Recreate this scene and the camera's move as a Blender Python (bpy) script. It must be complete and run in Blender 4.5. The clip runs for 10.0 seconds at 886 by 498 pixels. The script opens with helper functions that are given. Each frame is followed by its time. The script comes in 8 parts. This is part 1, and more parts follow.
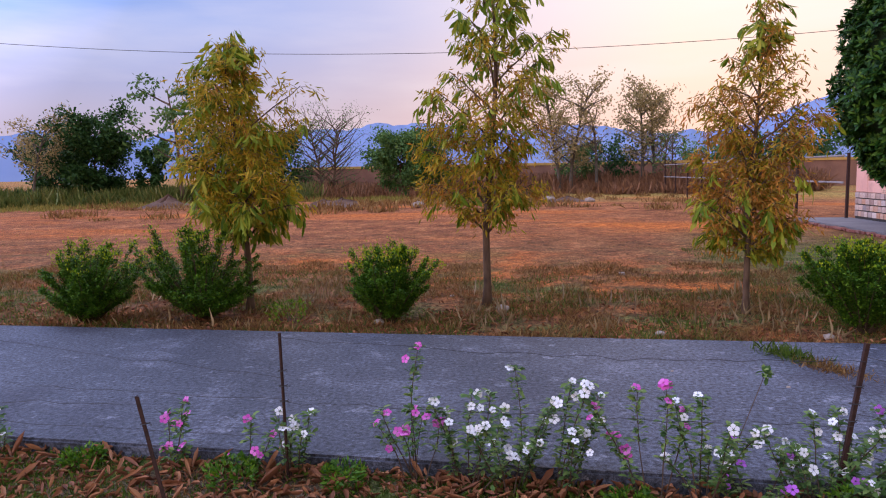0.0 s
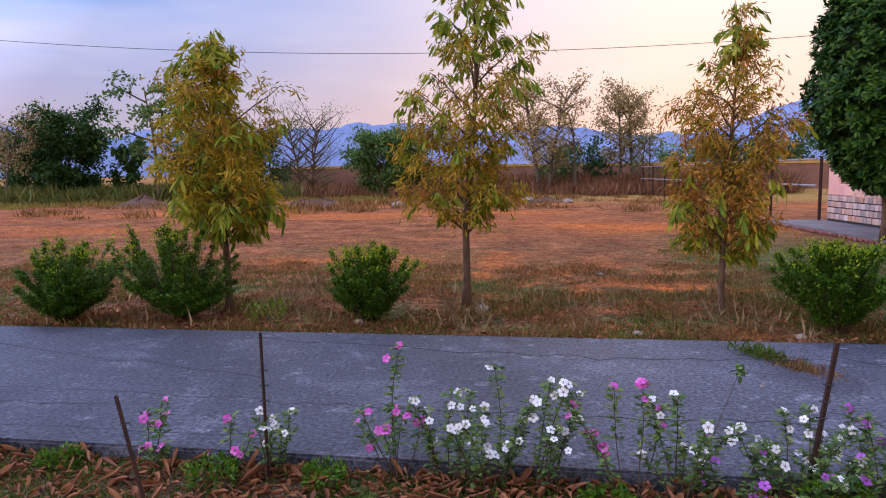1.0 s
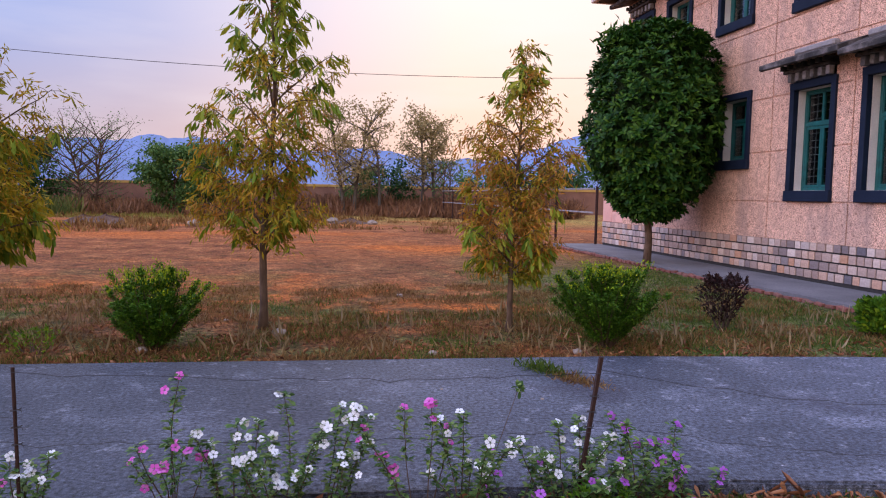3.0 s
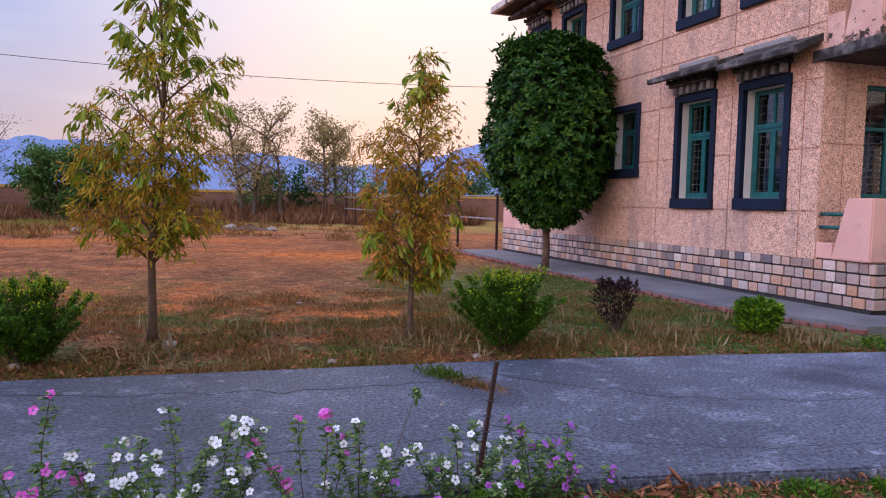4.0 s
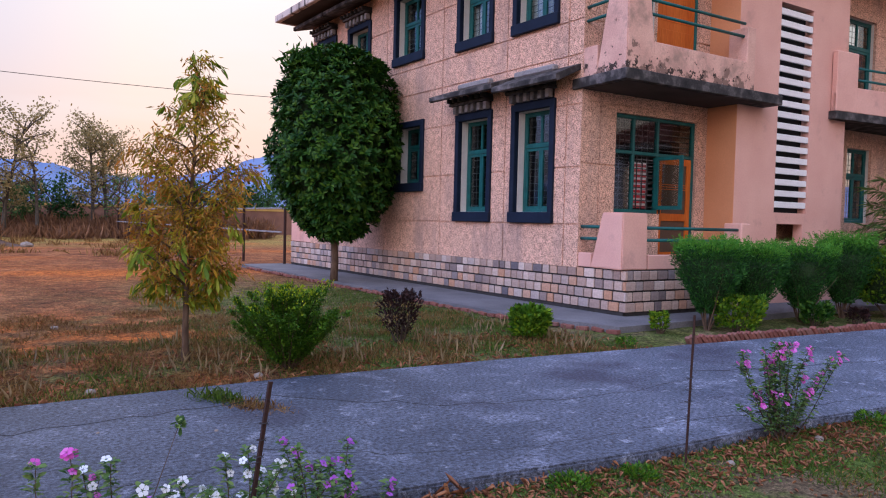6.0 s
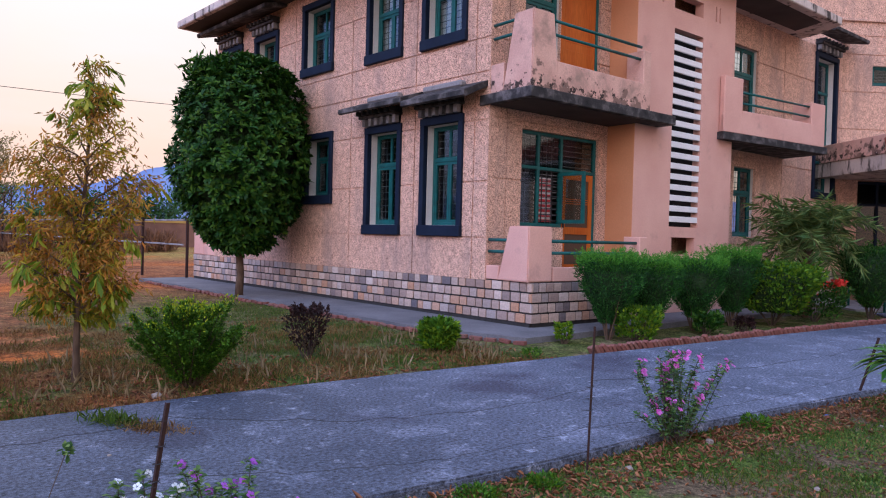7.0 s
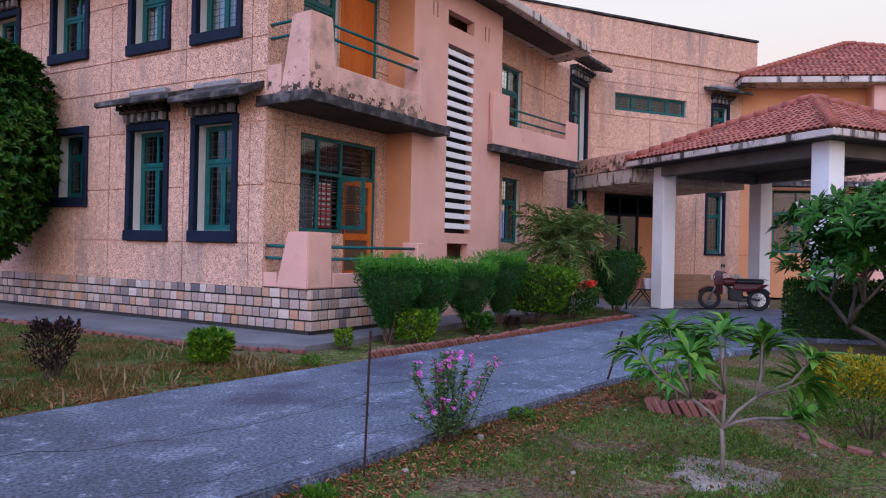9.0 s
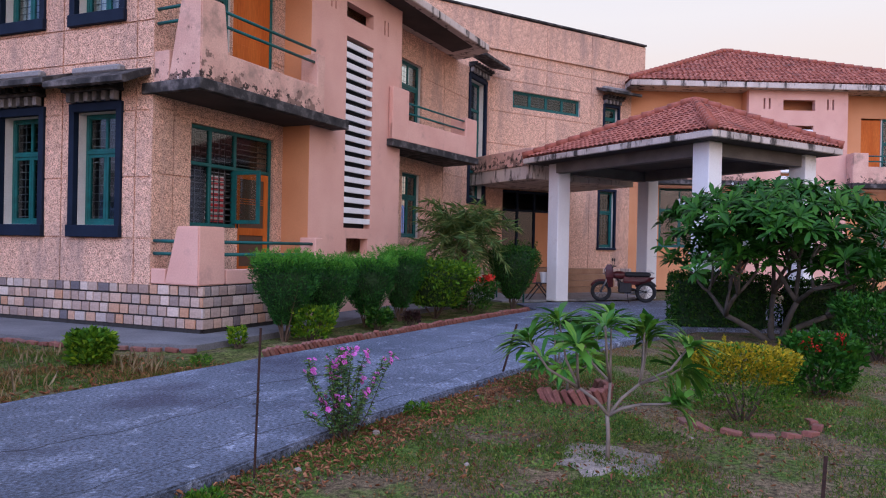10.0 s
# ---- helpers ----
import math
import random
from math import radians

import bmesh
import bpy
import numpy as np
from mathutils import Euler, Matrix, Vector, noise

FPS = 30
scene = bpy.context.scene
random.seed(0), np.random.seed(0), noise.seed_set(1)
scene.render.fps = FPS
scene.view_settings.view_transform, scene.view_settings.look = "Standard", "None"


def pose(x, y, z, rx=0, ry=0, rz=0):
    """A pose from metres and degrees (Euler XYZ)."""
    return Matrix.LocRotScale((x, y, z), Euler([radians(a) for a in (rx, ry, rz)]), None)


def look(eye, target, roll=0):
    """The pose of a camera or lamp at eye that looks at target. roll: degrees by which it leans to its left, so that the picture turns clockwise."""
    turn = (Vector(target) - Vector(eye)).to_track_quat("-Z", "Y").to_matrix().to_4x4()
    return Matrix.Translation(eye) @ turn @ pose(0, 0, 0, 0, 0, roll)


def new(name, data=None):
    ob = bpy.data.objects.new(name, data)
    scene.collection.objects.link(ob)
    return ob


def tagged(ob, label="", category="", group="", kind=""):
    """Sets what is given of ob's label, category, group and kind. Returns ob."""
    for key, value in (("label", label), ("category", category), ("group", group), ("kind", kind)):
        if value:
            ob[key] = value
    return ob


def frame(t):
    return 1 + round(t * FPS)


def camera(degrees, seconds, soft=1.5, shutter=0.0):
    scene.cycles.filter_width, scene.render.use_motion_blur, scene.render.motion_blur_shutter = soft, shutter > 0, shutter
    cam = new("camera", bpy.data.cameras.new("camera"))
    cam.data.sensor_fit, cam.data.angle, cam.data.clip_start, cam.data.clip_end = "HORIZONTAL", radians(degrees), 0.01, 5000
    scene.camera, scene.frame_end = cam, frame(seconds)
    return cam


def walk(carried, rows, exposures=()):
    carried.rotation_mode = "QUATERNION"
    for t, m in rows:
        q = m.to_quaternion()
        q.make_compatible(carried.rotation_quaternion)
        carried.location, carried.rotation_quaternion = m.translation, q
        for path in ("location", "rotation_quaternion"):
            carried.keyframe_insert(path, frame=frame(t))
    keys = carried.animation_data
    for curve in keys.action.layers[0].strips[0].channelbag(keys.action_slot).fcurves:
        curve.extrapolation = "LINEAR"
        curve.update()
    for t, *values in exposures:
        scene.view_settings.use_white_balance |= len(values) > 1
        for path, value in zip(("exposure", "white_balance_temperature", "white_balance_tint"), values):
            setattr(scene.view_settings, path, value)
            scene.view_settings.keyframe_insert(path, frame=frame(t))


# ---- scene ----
cam = camera(64.4, 10.0, soft=1.1)
PATH = [
    (0, (1.548, 1.032, 1.492), (1.305, 3.006, 1.279), -1.0),
    (0.5, (1.534, 0.985, 1.492), (1.316, 2.961, 1.277), -0.8),
    (1, (1.542, 1.001, 1.496), (1.358, 2.981, 1.283), -0.6),
    (1.5, (1.561, 1.009, 1.495), (1.451, 2.996, 1.296), -0.3),
    (2, (1.577, 1.02, 1.499), (1.593, 3.012, 1.312), 0.1),
    (2.5, (1.59, 1.027, 1.504), (1.768, 3.012, 1.333), 0.6),
    (3, (1.61, 1.013, 1.507), (1.973, 2.974, 1.355), 1.1),
    (4.5, (1.685, 1.054, 1.503), (2.435, 2.905, 1.385), 1.3),
    (5, (1.718, 1.073, 1.498), (2.613, 2.858, 1.393), 1.4),
    (5.5, (1.758, 1.075, 1.498), (2.791, 2.785, 1.404), 1.4),
    (7, (1.781, 1.046, 1.516), (3.128, 2.524, 1.48), 1.5),
    (7.5, (1.8, 1.054, 1.512), (3.246, 2.436, 1.493), 1.7),
    (8, (1.828, 1.065, 1.507), (3.374, 2.333, 1.502), 1.8),
    (8.5, (1.867, 1.068, 1.497), (3.509, 2.209, 1.498), 1.6),
    (9, (1.908, 1.076, 1.492), (3.638, 2.081, 1.492), 1.3),
    (9.5, (1.923, 1.055, 1.492), (3.709, 1.956, 1.488), 1.4),
    (10, (1.953, 1.032, 1.491), (3.805, 1.788, 1.483), 1.2),
]
walk(cam, [(t, look(eye, target, roll)) for t, eye, target, roll in PATH],
     [(0, 0.10, 6650, 16), (3, 0.06, 6600, 15), (5.5, -0.02, 6200, 11), (8, 0.0, 5950, 8), (10, -0.06, 5980, 8)])

# ---- sky, sun ----
def sky_world():
    w = bpy.data.worlds.new("dusk_sky")
    scene.world = w
    w.use_nodes = True
    nt = w.node_tree
    nt.nodes.clear()
    N, L = nt.nodes.new, nt.links.new
    out, bg = N("ShaderNodeOutputWorld"), N("ShaderNodeBackground")
    tc, sep = N("ShaderNodeTexCoord"), N("ShaderNodeSeparateXYZ")
    L(tc.outputs["Generated"], sep.inputs[0])
    def stops(src, *cs):
        r = N("ShaderNodeValToRGB"); el = r.color_ramp.elements
        el[0].position, el[0].color = cs[0][0], (*cs[0][1], 1)
        el[1].position, el[1].color = cs[-1][0], (*cs[-1][1], 1)
        for p, c in cs[1:-1]:
            k = el.new(p); k.color = (*c, 1)
        L(src, r.inputs[0])
        return r.outputs[0]

    def toward(az, up=0.0):
        d = N("ShaderNodeVectorMath"); d.operation = "DOT_PRODUCT"
        d.inputs[1].default_value = Vector((math.sin(radians(az)), math.cos(radians(az)), up)).normalized()
        L(tc.outputs["Generated"], d.inputs[0])
        return d.outputs["Value"]
    # warm, pale afterglow round most of the horizon; blue on the side away from it
    cream = stops(sep.outputs["Z"], (0.0, (1.0, 0.58, 0.44)), (0.12, (1.0, 0.73, 0.60)), (0.30, (1.0, 0.90, 0.88)), (0.60, (0.74, 0.80, 1.0)), (1.0, (0.46, 0.60, 1.0)))
    blue = stops(sep.outputs["Z"], (0.0, (0.54, 0.42, 0.48)), (0.09, (0.48, 0.46, 0.63)), (0.20, (0.30, 0.44, 0.84)), (0.5, (0.26, 0.43, 0.94)), (1.0, (0.46, 0.60, 1.0)))
    side = stops(toward(-48, 0.1), (0.52, (0, 0, 0)), (0.74, (0.48, 0.48, 0.48)), (0.95, (1, 1, 1)))
    mix = N("ShaderNodeMixRGB")
    L(side, mix.inputs[0]); L(cream, mix.inputs[1]); L(blue, mix.inputs[2])
    # thin streaks of cloud
    mp = N("ShaderNodeMapping"); mp.inputs["Scale"].default_value = (1.0, 1.0, 5.0)
    nz = N("ShaderNodeTexNoise"); nz.inputs["Scale"].default_value = 2.6; nz.inputs["Detail"].default_value = 6
    L(tc.outputs["Generated"], mp.inputs[0]); L(mp.outputs[0], nz.inputs[0])
    cr = N("ShaderNodeValToRGB")
    cr.color_ramp.elements[0].position, cr.color_ramp.elements[0].color = 0.48, (0, 0, 0, 1)
    cr.color_ramp.elements[1].position, cr.color_ramp.elements[1].color = 0.75, (0.34, 0.34, 0.34, 1)
    L(nz.outputs[0], cr.inputs[0])
    cl = N("ShaderNodeMixRGB"); cl.inputs[2].default_value = (0.95, 0.88, 0.92, 1)
    L(cr.outputs[0], cl.inputs[0]); L(mix.outputs[0], cl.inputs[1])
    back = stops(toward(262, 0.75), (0.42, (1, 1, 1)), (1.0, (BACK_SKY * 0.98, BACK_SKY * 0.97, BACK_SKY * 1.07)))
    gain = N("ShaderNodeMixRGB"); gain.blend_type = "MULTIPLY"; gain.inputs[0].default_value = 1.0
    L(cl.outputs[0], gain.inputs[1]); L(back, gain.inputs[2])
    glow = stops(toward(14, 0.24), (0.90, (0, 0, 0)), (1.0, (0.16, 0.12, 0.09)))
    add = N("ShaderNodeMixRGB"); add.blend_type = "ADD"; add.inputs[0].default_value = 1.0
    L(gain.outputs[0], add.inputs[1]); L(glow, add.inputs[2])
    L(add.outputs[0], bg.inputs[0])
    bg.inputs[1].default_value = SKY_STRENGTH
    L(bg.outputs[0], out.inputs[0])


SKY_STRENGTH, BACK_SKY = 1.0, 3.8      # the open sky behind the camera is the brighter half
sky_world()
sun = new("sun", bpy.data.lights.new("sun", "SUN"))
sun.data.energy, sun.data.angle, sun.data.color = 0.5, radians(60), (1.0, 0.80, 0.66)
sun.matrix_world = look((0, 0, 30), (-0.2 * 30, -0.8 * 30, 30 - 0.55 * 30))
scene.view_settings.exposure = 0.0


# ---- materials ----
def node_mat(name, stops, scale=6.0, detail=6.0, rough=0.85, bump=0.2, bump_scale=60.0, metal=0.0, source="noise",
             fine=0.0, fine_scale=40.0, stain=None, stain_scale=0.8, stain_at=(0.5, 0.62), stretch=(1, 1, 1), voronoi=False, through_light=0.0, spec=0.4, bump_dist=0.01):
    """A procedural material: colour from noise, the random value of an object or of an island, plus fine grain, stains and relief."""
    m = bpy.data.materials.new(name)
    m.use_nodes = True
    nt = m.node_tree
    N, L = nt.nodes.new, nt.links.new
    b = nt.nodes["Principled BSDF"]
    b.inputs["Roughness"].default_value, b.inputs["Metallic"].default_value = rough, metal
    b.inputs["Specular IOR Level"].default_value = spec
    tc, mp = N("ShaderNodeTexCoord"), N("ShaderNodeMapping")
    mp.inputs["Scale"].default_value = stretch
    L(tc.outputs["Object"], mp.inputs[0])
    ramp = N("ShaderNodeValToRGB")
    el = ramp.color_ramp.elements
    pos = [0.3 + 0.4 * i / (len(stops) - 1) for i in range(len(stops))] if source == "noise" else [i / (len(stops) - 1) for i in range(len(stops))]
    el[0].position, el[0].color = pos[0], (*stops[0], 1)
    el[1].position, el[1].color = pos[-1], (*stops[-1], 1)
    for p, c in zip(pos[1:-1], stops[1:-1]):
        k = el.new(p); k.color = (*c, 1)
    if source == "noise":
        nz = N("ShaderNodeTexNoise"); nz.inputs["Scale"].default_value = scale; nz.inputs["Detail"].default_value = detail
        L(mp.outputs[0], nz.inputs[0]); L(nz.outputs[0], ramp.inputs[0])
    elif source == "object":
        oi = N("ShaderNodeObjectInfo"); L(oi.outputs["Random"], ramp.inputs[0])
    else:
        ge = N("ShaderNodeNewGeometry"); L(ge.outputs["Random Per Island"], ramp.inputs[0])
    col = ramp.outputs[0]
    if fine:
        fz = N("ShaderNodeTexNoise"); fz.inputs["Scale"].default_value = fine_scale; fz.inputs["Detail"].default_value = 4
        L(mp.outputs[0], fz.inputs[0])
        fr = N("ShaderNodeMapRange"); fr.inputs[1].default_value, fr.inputs[2].default_value = 0.3, 0.7
        fr.inputs[3].default_value, fr.inputs[4].default_value = 1 - fine, 1 + fine
        L(fz.outputs[0], fr.inputs[0])
        mu = N("ShaderNodeMixRGB"); mu.blend_type = "MULTIPLY"; mu.inputs[0].default_value = 1.0
        L(col, mu.inputs[1]); L(fr.outputs[0], mu.inputs[2]); col = mu.outputs[0]
    if stain:
        sz = N("ShaderNodeTexNoise"); sz.inputs["Scale"].default_value = stain_scale; sz.inputs["Detail"].default_value = 8; sz.inputs["Roughness"].default_value = 0.65
        L(mp.outputs[0], sz.inputs[0])
        sr = N("ShaderNodeMapRange"); sr.inputs[1].default_value, sr.inputs[2].default_value = stain_at
        sr.clamp = True
        L(sz.outputs[0], sr.inputs[0])
        mx = N("ShaderNodeMixRGB"); mx.inputs[2].default_value = (*stain, 1)
        L(sr.outputs[0], mx.inputs[0]); L(col, mx.inputs[1]); col = mx.outputs[0]
    L(col, b.inputs["Base Color"])
    if bump:
        if voronoi:
            bz = N("ShaderNodeTexVoronoi"); bz.inputs["Scale"].default_value = bump_scale
            h = bz.outputs["Distance"]
        else:
            bz = N("ShaderNodeTexNoise"); bz.inputs["Scale"].default_value = bump_scale; bz.inputs["Detail"].default_value = 5
            h = bz.outputs[0]
        L(mp.outputs[0], bz.inputs[0])
        bp = N("ShaderNodeBump"); bp.inputs["Strength"].default_value = bump; bp.inputs["Distance"].default_value = bump_dist
        L(h, bp.inputs["Height"]); L(bp.outputs[0], b.inputs["Normal"])
    if through_light:
        tr, ms, out = N("ShaderNodeBsdfTranslucent"), N("ShaderNodeMixShader"), nt.nodes["Material Output"]
        ms.inputs[0].default_value = through_light
        L(col, tr.inputs[0]); L(b.outputs[0], ms.inputs[1]); L(tr.outputs[0], ms.inputs[2]); L(ms.outputs[0], out.inputs[0])
    return m


def roughcast_mat(name):
    """Pebble-dash render: light pink pebbles in a browner mortar, with rain streaks."""
    m = bpy.data.materials.new(name)
    m.use_nodes = True
    nt = m.node_tree
    N, L = nt.nodes.new, nt.links.new
    b = nt.nodes["Principled BSDF"]
    b.inputs["Roughness"].default_value = 0.9
    b.inputs["Specular IOR Level"].default_value = 0.2
    tc = N("ShaderNodeTexCoord")
    vo = N("ShaderNodeTexVoronoi"); vo.inputs["Scale"].default_value = 58.0
    L(tc.outputs["Object"], vo.inputs[0])
    rp = N("ShaderNodeValToRGB")
    rp.color_ramp.elements[0].position, rp.color_ramp.elements[0].color = 0.26, (0.93, 0.58, 0.42, 1)
    rp.color_ramp.elements[1].position, rp.color_ramp.elements[1].color = 0.88, (0.25, 0.125, 0.085, 1)
    L(vo.outputs["Distance"], rp.inputs[0])
    n1 = N("ShaderNodeTexNoise"); n1.inputs["Scale"].default_value = 9; n1.inputs["Detail"].default_value = 6
    L(tc.outputs["Object"], n1.inputs[0])
    r1 = N("ShaderNodeMapRange"); r1.inputs[1].default_value, r1.inputs[2].default_value, r1.inputs[3].default_value, r1.inputs[4].default_value = 0.3, 0.7, 0.8, 1.15
    L(n1.outputs[0], r1.inputs[0])
    mu = N("ShaderNodeMixRGB"); mu.blend_type = "MULTIPLY"; mu.inputs[0].default_value = 1
    L(rp.outputs[0], mu.inputs[1]); L(r1.outputs[0], mu.inputs[2])
    mp = N("ShaderNodeMapping"); mp.inputs["Scale"].default_value = (1.3, 1.3, 0.35)
    n2 = N("ShaderNodeTexNoise"); n2.inputs["Scale"].default_value = 1.1; n2.inputs["Detail"].default_value = 7; n2.inputs["Roughness"].default_value = 0.6
    L(tc.outputs["Object"], mp.inputs[0]); L(mp.outputs[0], n2.inputs[0])
    r2 = N("ShaderNodeMapRange"); r2.inputs[1].default_value, r2.inputs[2].default_value, r2.inputs[4].default_value = 0.50, 0.68, 0.58
    L(n2.outputs[0], r2.inputs[0])
    mx = N("ShaderNodeMixRGB"); mx.inputs[2].default_value = (0.26, 0.19, 0.17, 1)
    L(r2.outputs[0], mx.inputs[0]); L(mu.outputs[0], mx.inputs[1]); L(mx.outputs[0], b.inputs["Base Color"])
    bp = N("ShaderNodeBump"); bp.inputs["Strength"].default_value = 0.9; bp.inputs["Distance"].default_value = 0.012; bp.invert = True
    L(vo.outputs["Distance"], bp.inputs["Height"]); L(bp.outputs[0], b.inputs["Normal"])
    return m


def ground_mat(name):
    """Bare red soil with dry grass and green patches; the mix changes with the distance from the drive."""
    m = bpy.data.materials.new(name)
    m.use_nodes = True
    nt = m.node_tree
    N, L = nt.nodes.new, nt.links.new
    b = nt.nodes["Principled BSDF"]
    b.inputs["Roughness"].default_value = 0.95
    b.inputs["Specular IOR Level"].default_value = 0.1
    tc, sep = N("ShaderNodeTexCoord"), N("ShaderNodeSeparateXYZ")
    L(tc.outputs["Object"], sep.inputs[0])

    def nz(scale, detail=7, rough=0.6, st=(1, 1, 1)):
        mp = N("ShaderNodeMapping"); mp.inputs["Scale"].default_value = st
        n = N("ShaderNodeTexNoise"); n.inputs["Scale"].default_value, n.inputs["Detail"].default_value, n.inputs["Roughness"].default_value = scale, detail, rough
        L(tc.outputs["Object"], mp.inputs[0]); L(mp.outputs[0], n.inputs[0])
        return n.outputs[0]

    def ramp(src, *stops):
        r = N("ShaderNodeValToRGB"); el = r.color_ramp.elements
        el[0].position, el[0].color = stops[0][0], (*stops[0][1], 1)
        el[1].position, el[1].color = stops[-1][0], (*stops[-1][1], 1)
        for p, c in stops[1:-1]:
            k = el.new(p); k.color = (*c, 1)
        L(src, r.inputs[0])
        return r.outputs[0]

    def rng(src, a, b_, lo=0.0, hi=1.0):
        r = N("ShaderNodeMapRange"); r.inputs[1].default_value, r.inputs[2].default_value, r.inputs[3].default_value, r.inputs[4].default_value = a, b_, lo, hi
        L(src, r.inputs[0])
        return r.outputs[0]

    def mix(f, a, c):
        x = N("ShaderNodeMixRGB")
        L(f, x.inputs[0])
        for k, v in ((1, a), (2, c)):
            if isinstance(v, tuple): x.inputs[k].default_value = (*v, 1)
            else: L(v, x.inputs[k])
        return x.outputs[0]

    def mul(a, c):
        x = N("ShaderNodeMath"); x.operation = "MULTIPLY"; L(a, x.inputs[0]); L(c, x.inputs[1]); return x.outputs[0]

    soil = ramp(nz(0.9, 9, 0.75), (0.34, (0.105, 0.035, 0.016)), (0.48, (0.240, 0.082, 0.032)), (0.64, (0.38, 0.150, 0.060)))
    red = ramp(nz(3.0, 8, 0.7), (0.35, (0.32, 0.080, 0.018)), (0.65, (0.56, 0.165, 0.036)))
    col = mix(rng(nz(0.085, 4, 0.55, (0.7, 1.6, 1)), 0.49, 0.60), soil, red)
    straw = ramp(nz(7, 8, 0.75), (0.35, (0.052, 0.028, 0.014)), (0.65, (0.22, 0.125, 0.055)))
    near = rng(sep.outputs["Y"], 21.0, 9.0)
    col = mix(mul(near, rng(nz(1.1, 6), 0.36, 0.55)), col, straw)
    green = ramp(nz(14, 6), (0.35, (0.035, 0.065, 0.014)), (0.65, (0.13, 0.16, 0.04)))
    col = mix(mul(rng(nz(0.55, 6), 0.50, 0.62), rng(sep.outputs["Y"], 16.0, 8.0)), col, green)
    house = ramp(nz(1.6, 8, 0.7), (0.40, (0.055, 0.085, 0.018)), (0.52, (0.10, 0.115, 0.035)), (0.64, (0.19, 0.14, 0.085)))
    col = mix(mul(rng(sep.outputs["X"], 4.3, 5.6, 0.0, 0.9), rng(sep.outputs["Y"], 20.0, 14.0)), col, house)
    yellow = ramp(nz(1.5, 8), (0.35, (0.20, 0.12, 0.03)), (0.65, (0.38, 0.25, 0.07)))
    farband = mul(rng(sep.outputs["Y"], 34.0, 40.0), rng(nz(0.12, 6), 0.42, 0.55))
    col = mix(farband, col, yellow)
    fine = rng(nz(22, 6, 0.75), 0.36, 0.64, 0.2, 1.8)
    mu = N("ShaderNodeMixRGB"); mu.blend_type = "MULTIPLY"; mu.inputs[0].default_value = 1
    L(col, mu.inputs[1]); L(fine, mu.inputs[2])
    m2 = N("ShaderNodeMixRGB"); m2.blend_type = "MULTIPLY"; m2.inputs[0].default_value = 1
    L(mu.outputs[0], m2.inputs[1]); L(rng(nz(4.5, 7, 0.7), 0.36, 0.64, 0.55, 1.4), m2.inputs[2]); L(m2.outputs[0], b.inputs["Base Color"])
    bp = N("ShaderNodeBump"); bp.inputs["Strength"].default_value = 0.9; bp.inputs["Distance"].default_value = 0.05
    L(nz(9, 9, 0.75), bp.inputs["Height"]); L(bp.outputs[0], b.inputs["Normal"])
    return m


def layered_mat(name, layers, grain, grain_scale, relief, rough=0.95, spec=0.1):
    """A loose surface: a base, then patches (noise scale, threshold, colour), with strong grain at two scales."""
    m = bpy.data.materials.new(name)
    m.use_nodes = True
    nt = m.node_tree
    N, L = nt.nodes.new, nt.links.new
    b = nt.nodes["Principled BSDF"]
    b.inputs["Roughness"].default_value, b.inputs["Specular IOR Level"].default_value = rough, spec
    tc = N("ShaderNodeTexCoord")

    def nz(scale, detail=8, k=0.0):
        mp = N("ShaderNodeMapping"); mp.inputs["Location"].default_value = (k, k * 2, 0)
        n = N("ShaderNodeTexNoise"); n.inputs["Scale"].default_value, n.inputs["Detail"].default_value, n.inputs["Roughness"].default_value = scale, detail, 0.65
        L(tc.outputs["Object"], mp.inputs[0]); L(mp.outputs[0], n.inputs[0])
        return n.outputs[0]
    sc, th, c0, c1 = layers[0]
    r = N("ShaderNodeValToRGB"); r.color_ramp.elements[0].position, r.color_ramp.elements[1].position = 0.35, 0.65
    r.color_ramp.elements[0].color, r.color_ramp.elements[1].color = (*c0, 1), (*c1, 1)
    L(nz(sc), r.inputs[0])
    col = r.outputs[0]
    for i, (sc, th, c, _) in enumerate(layers[1:]):
        f = N("ShaderNodeMapRange"); f.inputs[1].default_value, f.inputs[2].default_value = th, th + 0.10
        L(nz(sc, 9, 7.0 + i), f.inputs[0])
        x = N("ShaderNodeMixRGB"); x.inputs[2].default_value = (*c, 1)
        L(f.outputs[0], x.inputs[0]); L(col, x.inputs[1]); col = x.outputs[0]
    for k, (sc, g) in enumerate(((grain_scale, grain), (grain_scale * 4, grain * 0.8))):
        f = N("ShaderNodeMapRange"); f.inputs[1].default_value, f.inputs[2].default_value, f.inputs[3].default_value, f.inputs[4].default_value = 0.32, 0.68, 1 - g, 1 + g
        L(nz(sc, 4, 20.0 + k), f.inputs[0])
        x = N("ShaderNodeMixRGB"); x.blend_type = "MULTIPLY"; x.inputs[0].default_value = 1
        L(col, x.inputs[1]); L(f.outputs[0], x.inputs[2]); col = x.outputs[0]
    L(col, b.inputs["Base Color"])
    bp = N("ShaderNodeBump"); bp.inputs["Strength"].default_value = 0.8; bp.inputs["Distance"].default_value = relief
    L(nz(grain_scale * 0.6, 9, 3.0), bp.inputs["Height"]); L(bp.outputs[0], b.inputs["Normal"])
    return m


